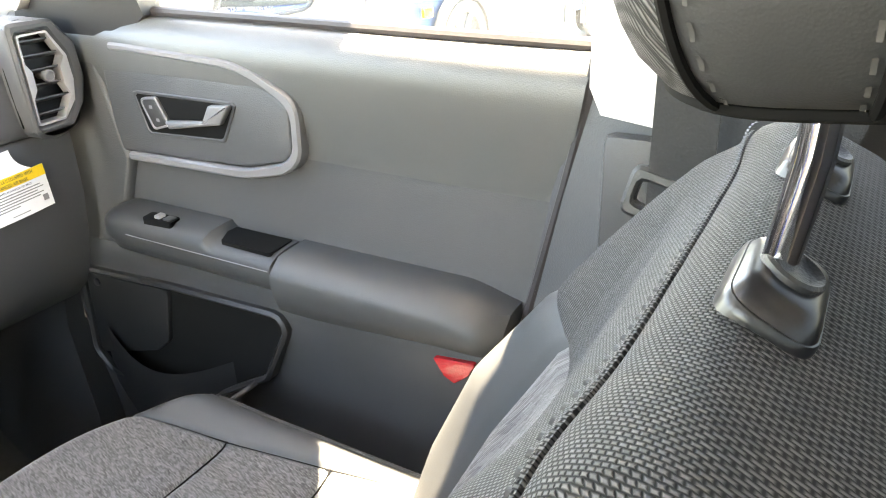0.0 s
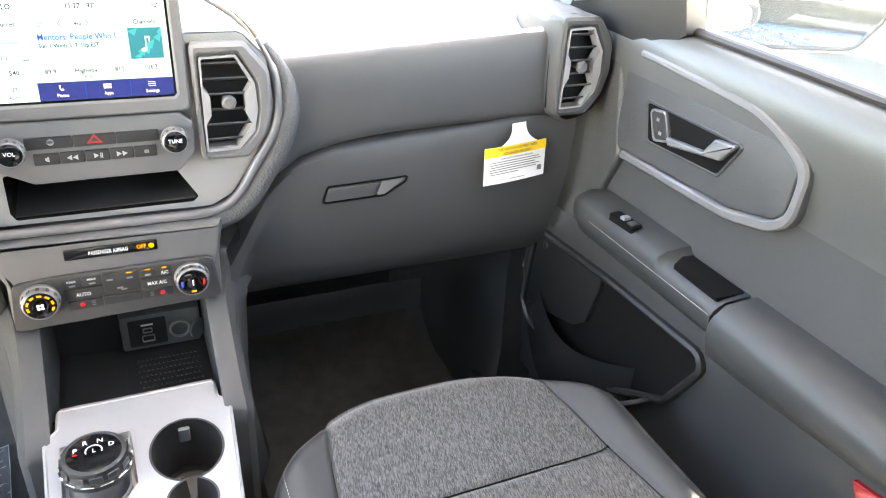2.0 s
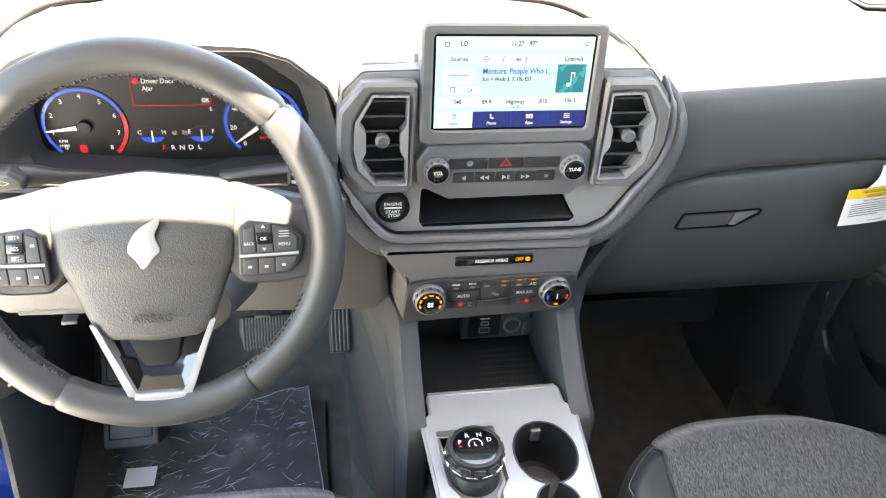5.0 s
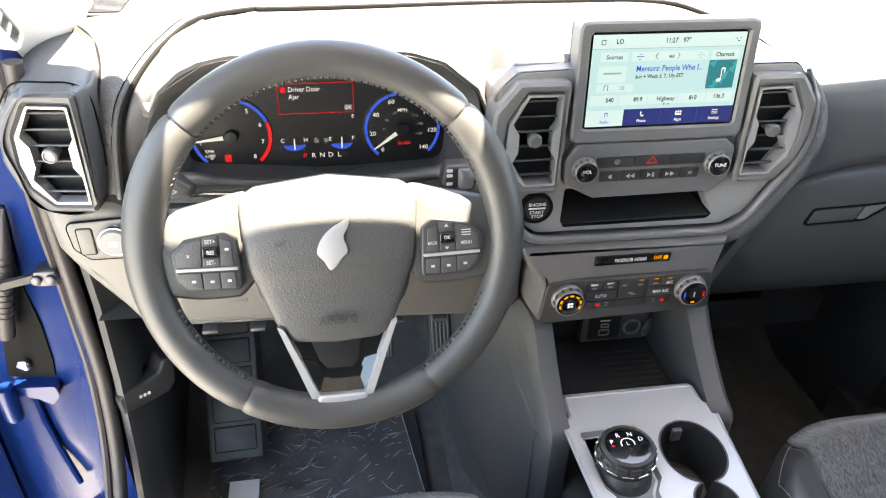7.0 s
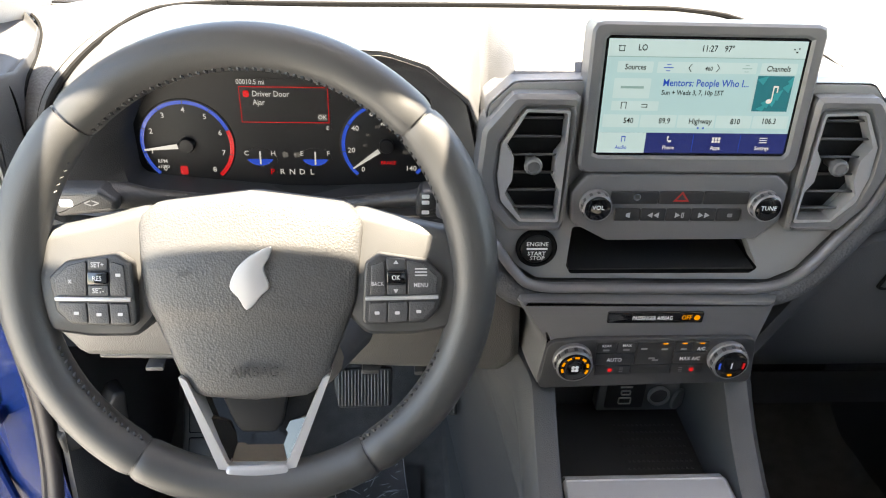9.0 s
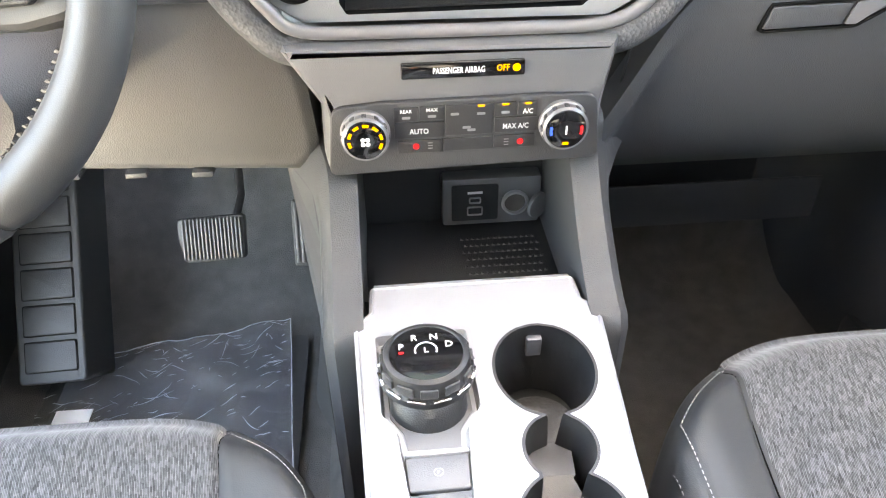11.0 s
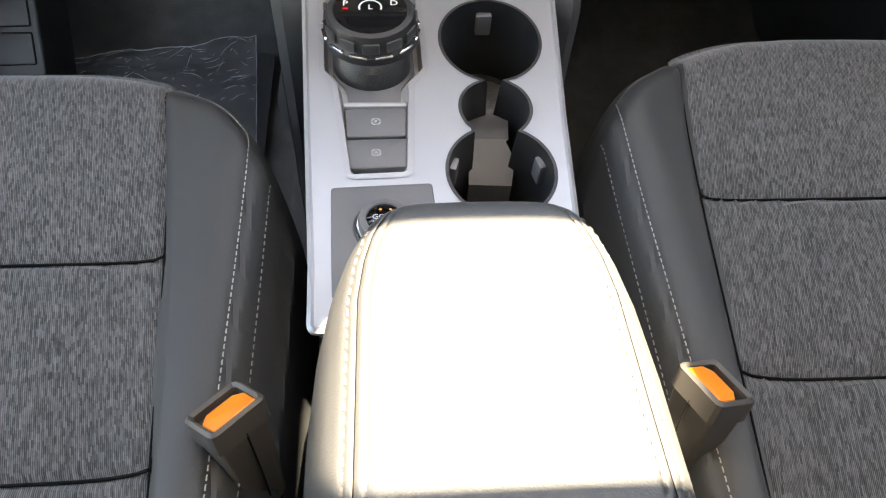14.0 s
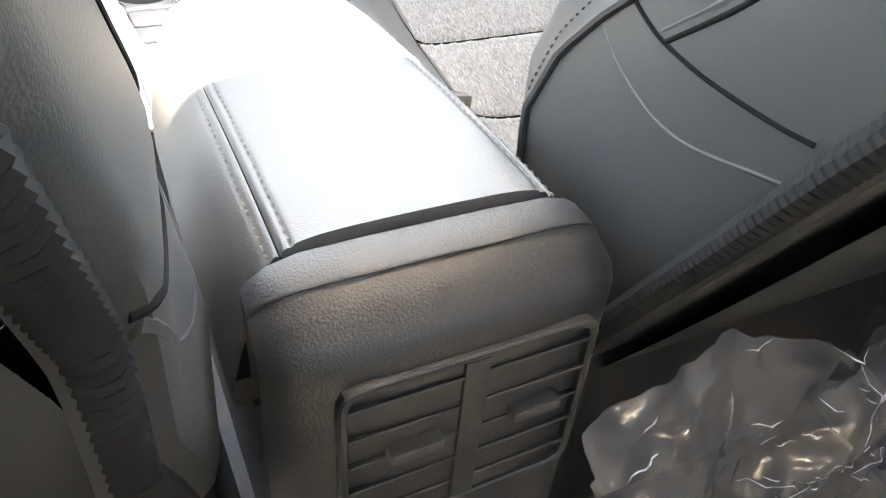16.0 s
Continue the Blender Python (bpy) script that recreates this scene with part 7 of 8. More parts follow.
    for s in (-1, 1):
        part("back_bolster", rings([[face(s * q, h) for q in np.linspace(0.60, 1.0, 26)] for h in low], closed=False), M_TRIM, st, "black leatherette bolster")
        def sidep(h, q=None):
            """The side's line from the front edge to the rear at height h, or its place at depth q."""
            f0 = bol(1.0, h) + proud(s, h) - 0.030
            w = interp(h, [(0, 1.0), (0.12, 1.35), (0.20, 1.05), (0.26, 1.0), (0.40, 0.4)])
            mid = f0 - 0.45 * (f0 + 0.08)
            if side > 0:
                line = [(1.0, f0), (1.0, f0 - 0.006), (0.995, f0 - 0.02), (0.985, mid), (0.955, -0.058), (0.942, -0.072), (0.930, -0.082), (0.90, -0.094)]
            else:
                e = interp(h, [(0, -0.098), (0.20, -0.092), (0.23, -0.079), (0.26, -0.068), (0.50, -0.065)])
                line = [(1 + (k - 1) * w, f) for k, f in ((1.0, f0), (1.035, f0 - 0.006), (1.06, f0 - 0.02), (1.07, f0 - 0.45 * (f0 - e)), (1.045, e + 0.016), (1.03, e + 0.006), (0.99, e), (0.94, e - 0.008))]
            if q is None:
                return [skin(s * k, h, f) for k, f in line]
            back = line[::-1]
            q = min(q, f0)
            return skin(s * float(np.interp(q, [p[1] for p in back], [p[0] for p in back])), h, q)

        part("back_side", rings([sidep(h) for h in [-0.09, -0.045] + H], closed=False), M_TRIM, st)
        # gathered hem along the rear edge of the side, ribbed across
        hs = np.linspace(-0.06, 0.49, 230)
        deep = [-0.084 if side > 0 else interp(h, [(0, -0.098), (0.20, -0.092), (0.23, -0.080), (0.26, -0.070), (0.50, -0.067)]) for h in hs]
        part("side_welt", tube([skin(s * (0.928 if side > 0 else 0.972), h, f) for h, f in zip(hs, deep)], [(0.0098 if side > 0 else 0.0080) + (0.0009 if i % 2 else -0.0003) for i in range(len(hs))], 10, flat=0.8), M_RIB, st, "ribbed knit hem")
        part("side_welt", tube([sidep(h, 9) + Vector((s * 0.001, 0, 0.001)) for h in [-0.03] + H[:-2]], 0.0030, 8), M_TRIM, st)
        part("welt_stitching", stitches([face(s * 0.972, h) + nv * 0.0012 for h in H[:-2]], 0.0035, 0.0028, 0.0006), M_STITCHD, st)
        if s * side < 0:
            for name, rad, m_, pts in SIDE_SEAMS[side]:
                run = spline([Vector((h, q, 0)) for h, q in pts], 8)
                part(name, tube([sidep(p.x, p.y) + Vector((s * rad * (-0.90 if m_ is M_TRIM else -0.3), 0, 0)) for p in run], rad, 8), m_, st)
    # rolled top between front and rear faces
    tops = []
    for k in range(9):
        a = math.pi / 2 * k / 8
        f0, f1, hh = -0.010 - 0.028 * (1 - math.cos(a)), -0.095 + 0.010 * (1 - math.cos(a)), 0.502 + 0.022 * math.sin(a)
        sec = [skin(s, hh, f0 + (bol(s, 0.5) - 0.030 * smooth(0.88, 1.0, abs(s)) ** 2) * (1 - k / 8)) for s in np.linspace(-1, 1, 48)]
        sec += [skin(s, hh, f0 * 0.4 + f1 * 0.6) for s in (1.02,)] + [skin(s, hh, f1) for s in np.linspace(0.98, -0.98, 48)] + [skin(-1.02, hh, f0 * 0.4 + f1 * 0.6)]
        tops.append(sec)
    part("backrest_top", rings(tops, False, True), M_WEAVE, st, "woven black mesh top")
    part("top_stitching", stitches([face(s, 0.5) + nv * 0.004 + tv * 0.004 for s in np.linspace(-0.93, 0.93, 80)], 0.0042, 0.0030, 0.0006), M_BLACK, st)
    part("top_welt", tube([face(s, 0.498) + nv * 0.001 for s in np.linspace(-0.96, 0.96, 60)], 0.002, 8), M_WEAVE, st)
    part("rear_panel", rings([[skin(s, h, (-0.095 if side > 0 else -0.084) + 0.008 * math.cos(s * 1.4)) for s in np.linspace(-0.90 if side > 0 else -0.94, 0.90 if side > 0 else 0.94, 30)] for h in [-0.10] + H], closed=False), M_LEATHER, st, "smooth black rear panel")
    part("rear_pocket", rings([[skin(s, h, -0.100 - 0.004 * math.sin((h + 0.05) * 8)) for s in np.linspace(-0.74, 0.74, 24)] for h in np.linspace(-0.05, 0.30, 12)], closed=False), M_LEATHER, st, "black map pocket")
    part("pocket_hem", tube([skin(s, 0.30 + 0.01 * s * s, -0.102) for s in np.linspace(-0.74, 0.74, 30)], 0.006, 8), M_LEATHER, st)
    part("back_foot", rings([[(x, y, z) for x, y in ((-0.19, -0.60), (0.19, -0.60), (0.19, -0.66), (0.18, -0.67), (-0.18, -0.67), (-0.19, -0.66))] for z in (0.16, 0.36, 0.46)]), M_BLACK, st)
    # headrest
    for px in (-0.052, 0.086):
        root = skin(0, 0.522, -0.036) + Vector((px, 0, 0))
        e = part("post_guide", rings([[root + Vector((a * k, 0, 0)) + nv * (b * k) + tv * z for a, b in rect(-0.028, -0.018, 0.028, 0.015, 0.012, 7)] for z, k in ((-0.040, 1.0), (0.002, 1.0), (0.0045, 0.985), (0.0058, 0.95), (0.0058, 0.92), (0.0085, 0.86), (0.0115, 0.72), (0.0125, 0.55))]), M_GLOSS2, st, "black plastic headrest guide")
        part("guide_collar", rings([[root + Vector((a, 0, 0)) + nv * b + tv * z for a, b in circle(0, 0, r, n=24)] for z, r in ((0.010, 0.0110), (0.0145, 0.0110), (0.0155, 0.0098), (0.0140, 0.0068))]), M_BLACK, e)
        part("post", tube([root, root + Vector((0, -0.006, 0.05)), root + Vector((0, -0.008, 0.13))], 0.0060, 18), M_CHROME, e, "chrome headrest post")
    hc = skin(0, 0.522, -0.036) + Vector((0.006, -0.002, 0.166))
    tv, nv = Vector((0, 0.07, 0.9975)), Vector((0, 0.9975, -0.07))
    HW, HD = 0.144, 0.057

    def bulk(t):
        return (1 - abs(t) ** 3.2) ** (1 / 3.2)

    def ex(q):
        return math.copysign(abs(q) ** 0.62, q)

    def head(a, t, lift=0.0):
        """A place on the headrest's skin: a runs round it, t from its foot to its top."""
        w, d = HW * (0.35 + 0.65 * bulk(t)) + lift, HD * (0.25 + 0.75 * bulk(t)) + lift
        f = ex(math.sin(a)) * d
        f += 0.012 * (1 - ex(math.cos(a)) ** 2) if f > 0 else 0.0
        return hc + Vector((ex(math.cos(a)) * w, 0, 0)) + nv * f + tv * (t * 0.098)

    T = [-1 + 2 * k / 22 for k in range(23)]
    part("headrest", rings([[head(2 * math.pi * i / 64, t) for i in range(64)] for t in T]), M_TRIM, st, "padded black leatherette headrest")
    part("headrest_front", rings([[head(a, t, 0.0008) for a in np.linspace(0.40, math.pi - 0.40, 40)] for t in T[1:-1]], closed=False), M_WEAVE, st, "woven front of the headrest")
    for a, name in ((math.pi - 0.40, "headrest_seam"), (math.pi - 0.30, "headrest_stitching"), (math.pi + 0.06, "headrest_stitching"), (math.pi + 0.10, "headrest_seam"), (0.40, "headrest_seam"), (0.30, "headrest_stitching")):
        pth = [head(a, t, 0.0012) for t in np.linspace(-0.97, 0.95, 60)]
        part(name, stitches(pth, 0.0050, 0.0040, 0.0006) if name.endswith("ing") else tube(pth, 0.0015, 6), M_LIDTHREAD if name.endswith("ing") else M_NEARBLACK, st)
    part("headrest_piping", tube([head(a, -0.93, 0.0006) for a in np.linspace(0, 2 * math.pi, 72, endpoint=False)], 0.0022, 6, closed=True), M_NEARBLACK, st)
    return st


seat(1)
seat(-1)

# ---------- passenger door ----------
door = thing("passenger_door", "closed passenger door with grey moulded trim", "car door", kind="structure")
DP = [(0.76, 0.90), (0.722, 0.8985), (0.708, 0.898), (0.698, 0.895), (0.688, 0.886), (0.681, 0.872), (0.680, 0.852), (0.684, 0.825), (0.690, 0.79), (0.695, 0.75), (0.696, 0.70), (0.695, 0.655), (0.694, 0.60), (0.688, 0.575), (0.678, 0.56), (0.674, 0.54), (0.677, 0.50), (0.684, 0.44), (0.692, 0.36), (0.70, 0.26), (0.705, 0.18)]


def door_end(z):
    """The slanting rear edge of the door."""
    return interp(z, [(0.18, -0.50), (0.45, -0.585), (0.61, -0.632), (0.76, -0.668), (0.85, -0.688), (0.90, -0.695)])


def sillz(y):
    return -0.010 * smooth(-0.1, -0.7, y)


rows = []
for q in np.linspace(0, 1, 60):
    row = []
    for x, z in DP:
        y = 0.17 + (door_end(z) - 0.17) * q
        row.append((x, y, z + sillz(y) * smooth(0.6, 0.88, z)))
    rows.append(row)
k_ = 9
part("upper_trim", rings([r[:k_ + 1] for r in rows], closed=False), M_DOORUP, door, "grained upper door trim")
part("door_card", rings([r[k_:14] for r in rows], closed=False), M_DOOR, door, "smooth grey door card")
# Same card below the armrest, its tone darkened for the shade there
part("lower_card", rings([r[13:] for r in rows], closed=False), M_DARK, door, "lower door card in a tone darkened for shade")
part("outer_skin", rings([[(0.78, y, z) for y, z in ((0.45, 0.86), (-0.75, 0.85), (-0.70, -0.1), (0.45, -0.1))], [(0.80, y, z) for y, z in ((0.45, 0.86), (-0.75, 0.85), (-0.70, -0.1), (0.45, -0.1))]]), M_BLUE, door)
part("window_seal", tube([(0.712, 0.0, 0.9045), (0.712, -0.10, 0.9035), (0.712, -0.3, 0.900), (0.712, -0.5, 0.8955), (0.712, -0.695, 0.892)], 0.0058, 8), M_RUBBER, door, "black window seal")
part("rear_seal", tube([(0.69, door_end(z) - 0.004, z) for z in np.linspace(0.30, 0.888, 20)], 0.0065, 8), M_RUBBER, door, "black door seal")
dwin = thing("window_1", "clear lowered-edge passenger window glass", "window", kind="structure")
pane = part("pane", rings([[(0.716, y, z) for y, z in ((0.02, 0.89), (-0.71, 0.885), (-0.78, 1.30), (-0.22, 1.34))], [(0.719, y, z) for y, z in ((0.02, 0.89), (-0.71, 0.885), (-0.78, 1.30), (-0.22, 1.34))]]), M_GLASS, dwin)
pane.visible_shadow = False
for k in range(3):
    part("print_bar", box(0.7145, -0.658 - 0.008 * k, 0.910, 0.7155, -0.655 - 0.008 * k, 0.926), M_GREYMARK, dwin)
DF = door_face


def dy_(pts):
    """(y, z) pairs as local pairs of the door's face."""
    return [(-y, z) for y, z in pts]


boss = fillet(dy_([(-0.03, 0.848), (-0.27, 0.848), (-0.302, 0.836), (-0.345, 0.81), (-0.342, 0.756), (-0.33, 0.744), (-0.268, 0.729), (-0.03, 0.721)]), 0.008)
part("handle_boss", prism(boss, -0.02, 0.009, 0.005), M_DOOR, door, "raised handle panel", DF(0.692))
to = [(-0.060, 0.868), (-0.085, 0.8675), (-0.27, 0.858), (-0.31, 0.846), (-0.362, 0.819), (-0.3595, 0.752), (-0.336, 0.731), (-0.268, 0.7155), (-0.055, 0.712)]
ti = [(-0.055, 0.7235), (-0.266, 0.7275), (-0.329, 0.743), (-0.3465, 0.758), (-0.349, 0.810), (-0.304, 0.8365), (-0.267, 0.8485), (-0.085, 0.858), (-0.060, 0.858)]
part("silver_loop", strip(open_fillet(dy_(to), 0.02), open_fillet(dy_(ti[::-1]), 0.018), -0.015, 0.0125, 0.003), M_BAND, door, "satin silver loop round the handle", DF(0.690))
part("front_bulge", prism(fillet(dy_([(0.15, 0.845), (-0.018, 0.850), (-0.048, 0.712), (-0.002, 0.605), (0.02, 0.568), (0.15, 0.558)]), 0.012), -0.012, 0.010, 0.009, 5), M_DOOR, door, "raised front of the door card", DF(0.692))
hr_o = fillet(dy_([(-0.083, 0.809), (-0.268, 0.809), (-0.238, 0.757), (-0.100, 0.752)]), 0.006)
hrec = part("handle_cup", ring_frame(hr_o, inset(hr_o, 0.004), -0.03, 0.002, 0.001, 64), M_DARK, door, "dark door handle recess", DF(0.683))
# Near-black plate paints the shade behind the lever
part("cup_shade_plate", prism(inset(hr_o, 0.002), -0.004, 0.0008), M_NEARBLACK, hrec)
part("lock_switch", prism(fillet(dy_([(-0.100, 0.799), (-0.128, 0.803), (-0.146, 0.770), (-0.118, 0.763)]), 0.007), 0, 0.005, 0.002), M_BLACK, hrec, "lock switch in a bright ring")
lo = fillet(dy_([(-0.098, 0.801), (-0.130, 0.805), (-0.149, 0.769), (-0.116, 0.760)]), 0.008)
part("switch_ring", ring_frame(lo, inset(lo, 0.003), 0, 0.0055, 0.0008, 48), M_BAND, hrec)
for y, z in ((-0.119, 0.791), (-0.128, 0.775)):
    flat(rect(-y - 0.003, z - 0.0022, -y + 0.003, z + 0.0022, 0.001), M_GREYMARK, hrec, pose(0, 0, 0.0055), "lock_icon")
part("inner_lever", prism(fillet(dy_([(-0.143, 0.776), (-0.212, 0.782), (-0.226, 0.803), (-0.262, 0.807), (-0.241, 0.781), (-0.15, 0.766)]), 0.003), 0.002, 0.010, 0.003), M_STACK, hrec, "grey door lever")
# armrest with switch plate and padded rear


def arm_row(y, near, zt, zb, dip=0.006):
    """A section of the armrest: a top that falls gently to a crest, then a side that leans in."""
    return [(0.70, y, zt), (0.682, y, zt), (near + 0.020, y, zt - 0.002), (near + 0.008, y, zt - dip), (near + 0.0025, y, zt - dip - 0.005), (near, y, zt - dip - 0.012), (near + 0.001, y, (zt + zb) / 2 - 0.004), (near + 0.010, y, zb + 0.010), (near + 0.020, y, zb + 0.003), (near + 0.034, y, zb), (0.70, y, zb - 0.002)]


fr_rows = []
for y in [0.016 - 0.05 * (k / 22) ** 2 for k in range(23)] + list(np.linspace(-0.042, -0.325, 44)):
    e = math.sqrt(max(0.0, 1 - max(0.0, (y + 0.045) / 0.061) ** 2))
    fr_rows.append(arm_row(y, 0.692 - 0.056 * e, 0.6175 + 0.030 * e - 0.0095 * smooth(-0.214, -0.222, y), 0.6075 - 0.0275 * e, 0.006 * e + 0.001))
part("armrest_front", rings(fr_rows, True, True), M_TRIM, door, "dark switch armrest")
rr_rows = [arm_row(y, 0.626 + 0.016 * smooth(-0.333, -0.3265, y) + 0.03 * smooth(-0.60, -0.645, y), 0.642 - 0.008 * smooth(-0.333, -0.3265, y) - 0.016 * smooth(-0.56, -0.645, y), 0.562 + 0.006 * smooth(-0.333, -0.3265, y) + 0.013 * smooth(-0.36, -0.60, y), 0.012) for y in np.linspace(-0.3265, -0.628, 40)]
part("armrest_pad", rings(rr_rows, True, True), M_TRIM, door, "padded black armrest")
part("armrest_line", tube([(0.6345, y, 0.622) for y in np.linspace(-0.07, -0.324, 12)], 0.0008, 5), M_STACK, door)
# Plate on top of the armrest, near-black for the shade of an open slot
part("pull_shade_plate", rings([[(x, y, z) for x, y in fillet([(0.676, -0.2215), (0.650, -0.236), (0.648, -0.318), (0.692, -0.318), (0.692, -0.2215)], 0.004)] for z in (0.634, 0.6392)]), M_NEARBLACK, door, "near-black plate painted as the shaded pull pocket")
sw = part("window_switch", prism(fillet([(0.643, -0.100), (0.664, -0.096), (0.666, -0.148), (0.645, -0.152)][::-1], 0.004), 0.640, 0.6492, 0.0006), M_NEARBLACK, door, "window switch")
part("switch_lever", prism(fillet([(0.648, -0.118), (0.661, -0.117), (0.661, -0.127), (0.648, -0.128)][::-1], 0.002), 0.648, 0.6535, 0.002), M_SILVER, sw)
part("switch_button", prism(fillet([(0.648, -0.134), (0.662, -0.132), (0.662, -0.146), (0.648, -0.147)][::-1], 0.002), 0.648, 0.6510, 0.001), M_DARK, sw)
# lower card: speaker and pocket
pk = fillet(dy_([(0.118, 0.520), (0.135, 0.36), (0.10, 0.325), (-0.02, 0.322), (-0.13, 0.346), (-0.262, 0.424), (-0.312, 0.515), (-0.30, 0.541), (-0.09, 0.535)]), 0.02)
dpk = part("map_pocket", ring_frame(pk, inset(pk, 0.009), -0.03, 0.006, 0.004, 96), M_BLACK, door, "black moulded map pocket", DF(0.669))
# Shallow back plate, its near-black tone painted for the pocket's inner shade
part("pocket_shade_plate", prism(inset(pk, 0.006), -0.014, -0.006), M_NEARBLACK, dpk)
spk = fillet(dy_([(0.105, 0.512), (-0.085, 0.523), (-0.062, 0.43), (-0.03, 0.405), (0.118, 0.36)]), 0.012)
sg = part("speaker_grille", prism(spk, -0.008, 0.0015, 0.002), M_DEEP, dpk, "black perforated speaker grille")
part("screw", lathe([(0.006, 0), (0.006, 0.003), (0.004, 0.004), (0.0003, 0.0035)], 16), M_DKMETAL, sg, m=pose(-0.078, 0.500, 0.0015))
part("pocket_wall", rings([[(0.676 - 0.03 * math.sin(math.pi * q), 0.11 - 0.30 * q, zt - 0.045 * math.sin(math.pi * q)) for q in np.linspace(0, 1, 20)] for zt in (0.43, 0.35, 0.30)], closed=False), M_DEEP, dpk, m=DF(0.669).inverted())
part("bottle_ring", tube([(0.655 + 0.030 * math.cos(t), -0.20 + 0.038 * math.sin(t), 0.385 - 0.03 * math.sin(t)) for t in np.linspace(1.2, 5.2, 24)], 0.004, 8), M_DARK, dpk, m=DF(0.669).inverted())
part("red_reflector", prism(fillet(dy_([(-0.528, 0.543), (-0.584, 0.549), (-0.574, 0.530), (-0.556, 0.515), (-0.543, 0.521)]), 0.003), -0.004, 0.003, 0.001), M_RED, door, "red door reflector", DF(0.672))
part("kick_trim", rings([[(x, y, z) for x, y, z in ((0.77, 0.17, zz), (0.655, 0.19 - 0.05 * k, zz), (0.64, 0.25, zz), (0.64, 0.80, zz), (0.77, 0.80, zz))] for zz, k in ((0.0, 0.2), (0.22, 0.6), (0.40, 0.3), (0.55, 1.0), (0.76, 2.2))]), M_DARK, door, "dark kick panel")
part("sill_trim", box(0.63, -0.75, 0.02, 0.70, 0.25, 0.12, 0.02), M_DARK, door)

# mirror outside
mir = thing("door_mirror", "dark grey door mirror with a printed warning", "door mirror")
mo = fillet([(-0.080, 0.850), (0.020, 0.845), (0.150, 0.868), (0.180, 0.92), (0.170, 0.99), (-0.06, 0.985), (-0.095, 0.93)], 0.03)
mshell = Matrix.Translation((0.955, -0.03, 0.0)) @ Matrix.Rotation(radians(-66), 4, "Z") @ pose(0, 0, 0, 90, 0, 0)
mo2 = [(x - 0.04, z) for x, z in mo]
part("shell", prism(mo2, -0.10, 0.0, 0.004), M_DARK, mir, "", mshell)
part("rim", ring_frame(mo2, inset(mo2, 0.009), -0.01, 0.008, 0.003, 72), M_BLACK, mir, "", mshell)
part("mirror_glass", prism(inset(mo2, 0.009), -0.002, 0.002), M_MIRROR, mir, "", mshell)
words("OBJECTS IN MIRROR ARE", 0.0085, M_GREYMARK, mir, mshell @ pose(0.0, 0.874, 0.0035))
words("CLOSER THAN THEY APPEAR", 0.0085, M_GREYMARK, mir, mshell @ pose(0.0, 0.863, 0.0035))
part("mirror_arm", box(0.74, 0.0, 0.87, 0.93, 0.06, 0.91, 0.015), M_DARK, mir)

# ---------- rear of the cabin ----------
bp = thing("b_pillar", "pillar trim, off-white above and dark grey below", "pillar trim", kind="structure")
wq = [(0.665, -0.700, 0.866), (0.655, -0.714, 0.846), (0.645, -0.768, 0.842), (0.70, -0.80, 0.842), (0.71, -0.705, 0.866)]
part("upper_trim", rings([[(x - 0.10 * t, y - 0.03 * t, z + 0.55 * t) for x, y, z in wq] for t in (0, 0.1, 0.4, 1.0)]), M_WHITE, bp, "off-white upper trim")
part("lower_trim", rings([[(x, y - k, z) for x, y in ((0.69, -0.64), (0.668, -0.69), (0.655, -0.72), (0.645, -0.79), (0.655, -0.86), (0.72, -0.86), (0.72, -0.64))] for z, k in ((0.05, -0.10), (0.45, -0.04), (0.62, -0.008), (0.76, 0.02), (0.865, 0.05))]), M_DOOR, bp, "dark grey lower trim")
part("slider_hollow", box(0.640, -0.79, 0.70, 0.66, -0.72, 0.835, 0.01), M_DARK, bp)
belt = thing("seat_belt", "black webbing seat belt with a dark guide", "seat belt")
part("webbing", rings([[(x, y, z) for x, y in ((0.60, -0.772), (0.60, -0.818), (0.598, -0.818), (0.598, -0.772))] for z in (0.795, 0.90, 1.30)]), M_BELT, belt)
part("guide", ring_frame(rect(-0.035, -0.02, 0.035, 0.02, 0.008), rect(-0.026, -0.009, 0.026, 0.009, 0.004), -0.006, 0.006, 0.003, 48), M_BLACK, belt, "dark belt guide", Matrix.Translation((0.600, -0.79, 0.80)) @ DF(0) @ pose(0, 0, 0, -10, 0, -14))
part("webbing", rings([[(x, y, z) for x, y in ((xx, yy), (xx, yy - 0.046), (xx - 0.002, yy - 0.046), (xx - 0.002, yy))] for xx, yy, z in ((0.60, -0.772, 0.795), (0.62, -0.76, 0.60), (0.64, -0.74, 0.30))]), M_BELT, belt)
shell = thing("rear_cabin_shell", "plain dark lower walls round the rear of the cabin", "wall", kind="structure")
part("side_wall", box(0.70, -1.78, 0.0, 0.74, -0.86, 0.90), M_DARK, shell)
part("side_wall", box(-0.74, -1.78, 0.0, -0.70, -0.78, 0.90), M_DARK, shell)
# Dark slab added to block light and blue paint at the side gaps
part("leak_block", box(0.735, -1.10, -0.12, 0.765, 0.60, 0.62), M_DARK, shell)
part("rear_wall", box(-0.74, -1.82, 0.0, 0.74, -1.78, 0.98), M_DARK, shell)
part("pillar", rings([[(x - 0.05 * t, y - 0.05 * t, 0.90 + 0.50 * t) for x, y in ((-0.70, -0.78), (-0.655, -0.80), (-0.65, -0.88), (-0.70, -0.90))] for t in (0, 0.5, 1)]), M_WHITE, shell)
# Never in view: panes added to set how much light enters from behind
rwin = thing("window_2", "unseen tinted rear panes added to dim the cabin", "window", kind="structure")
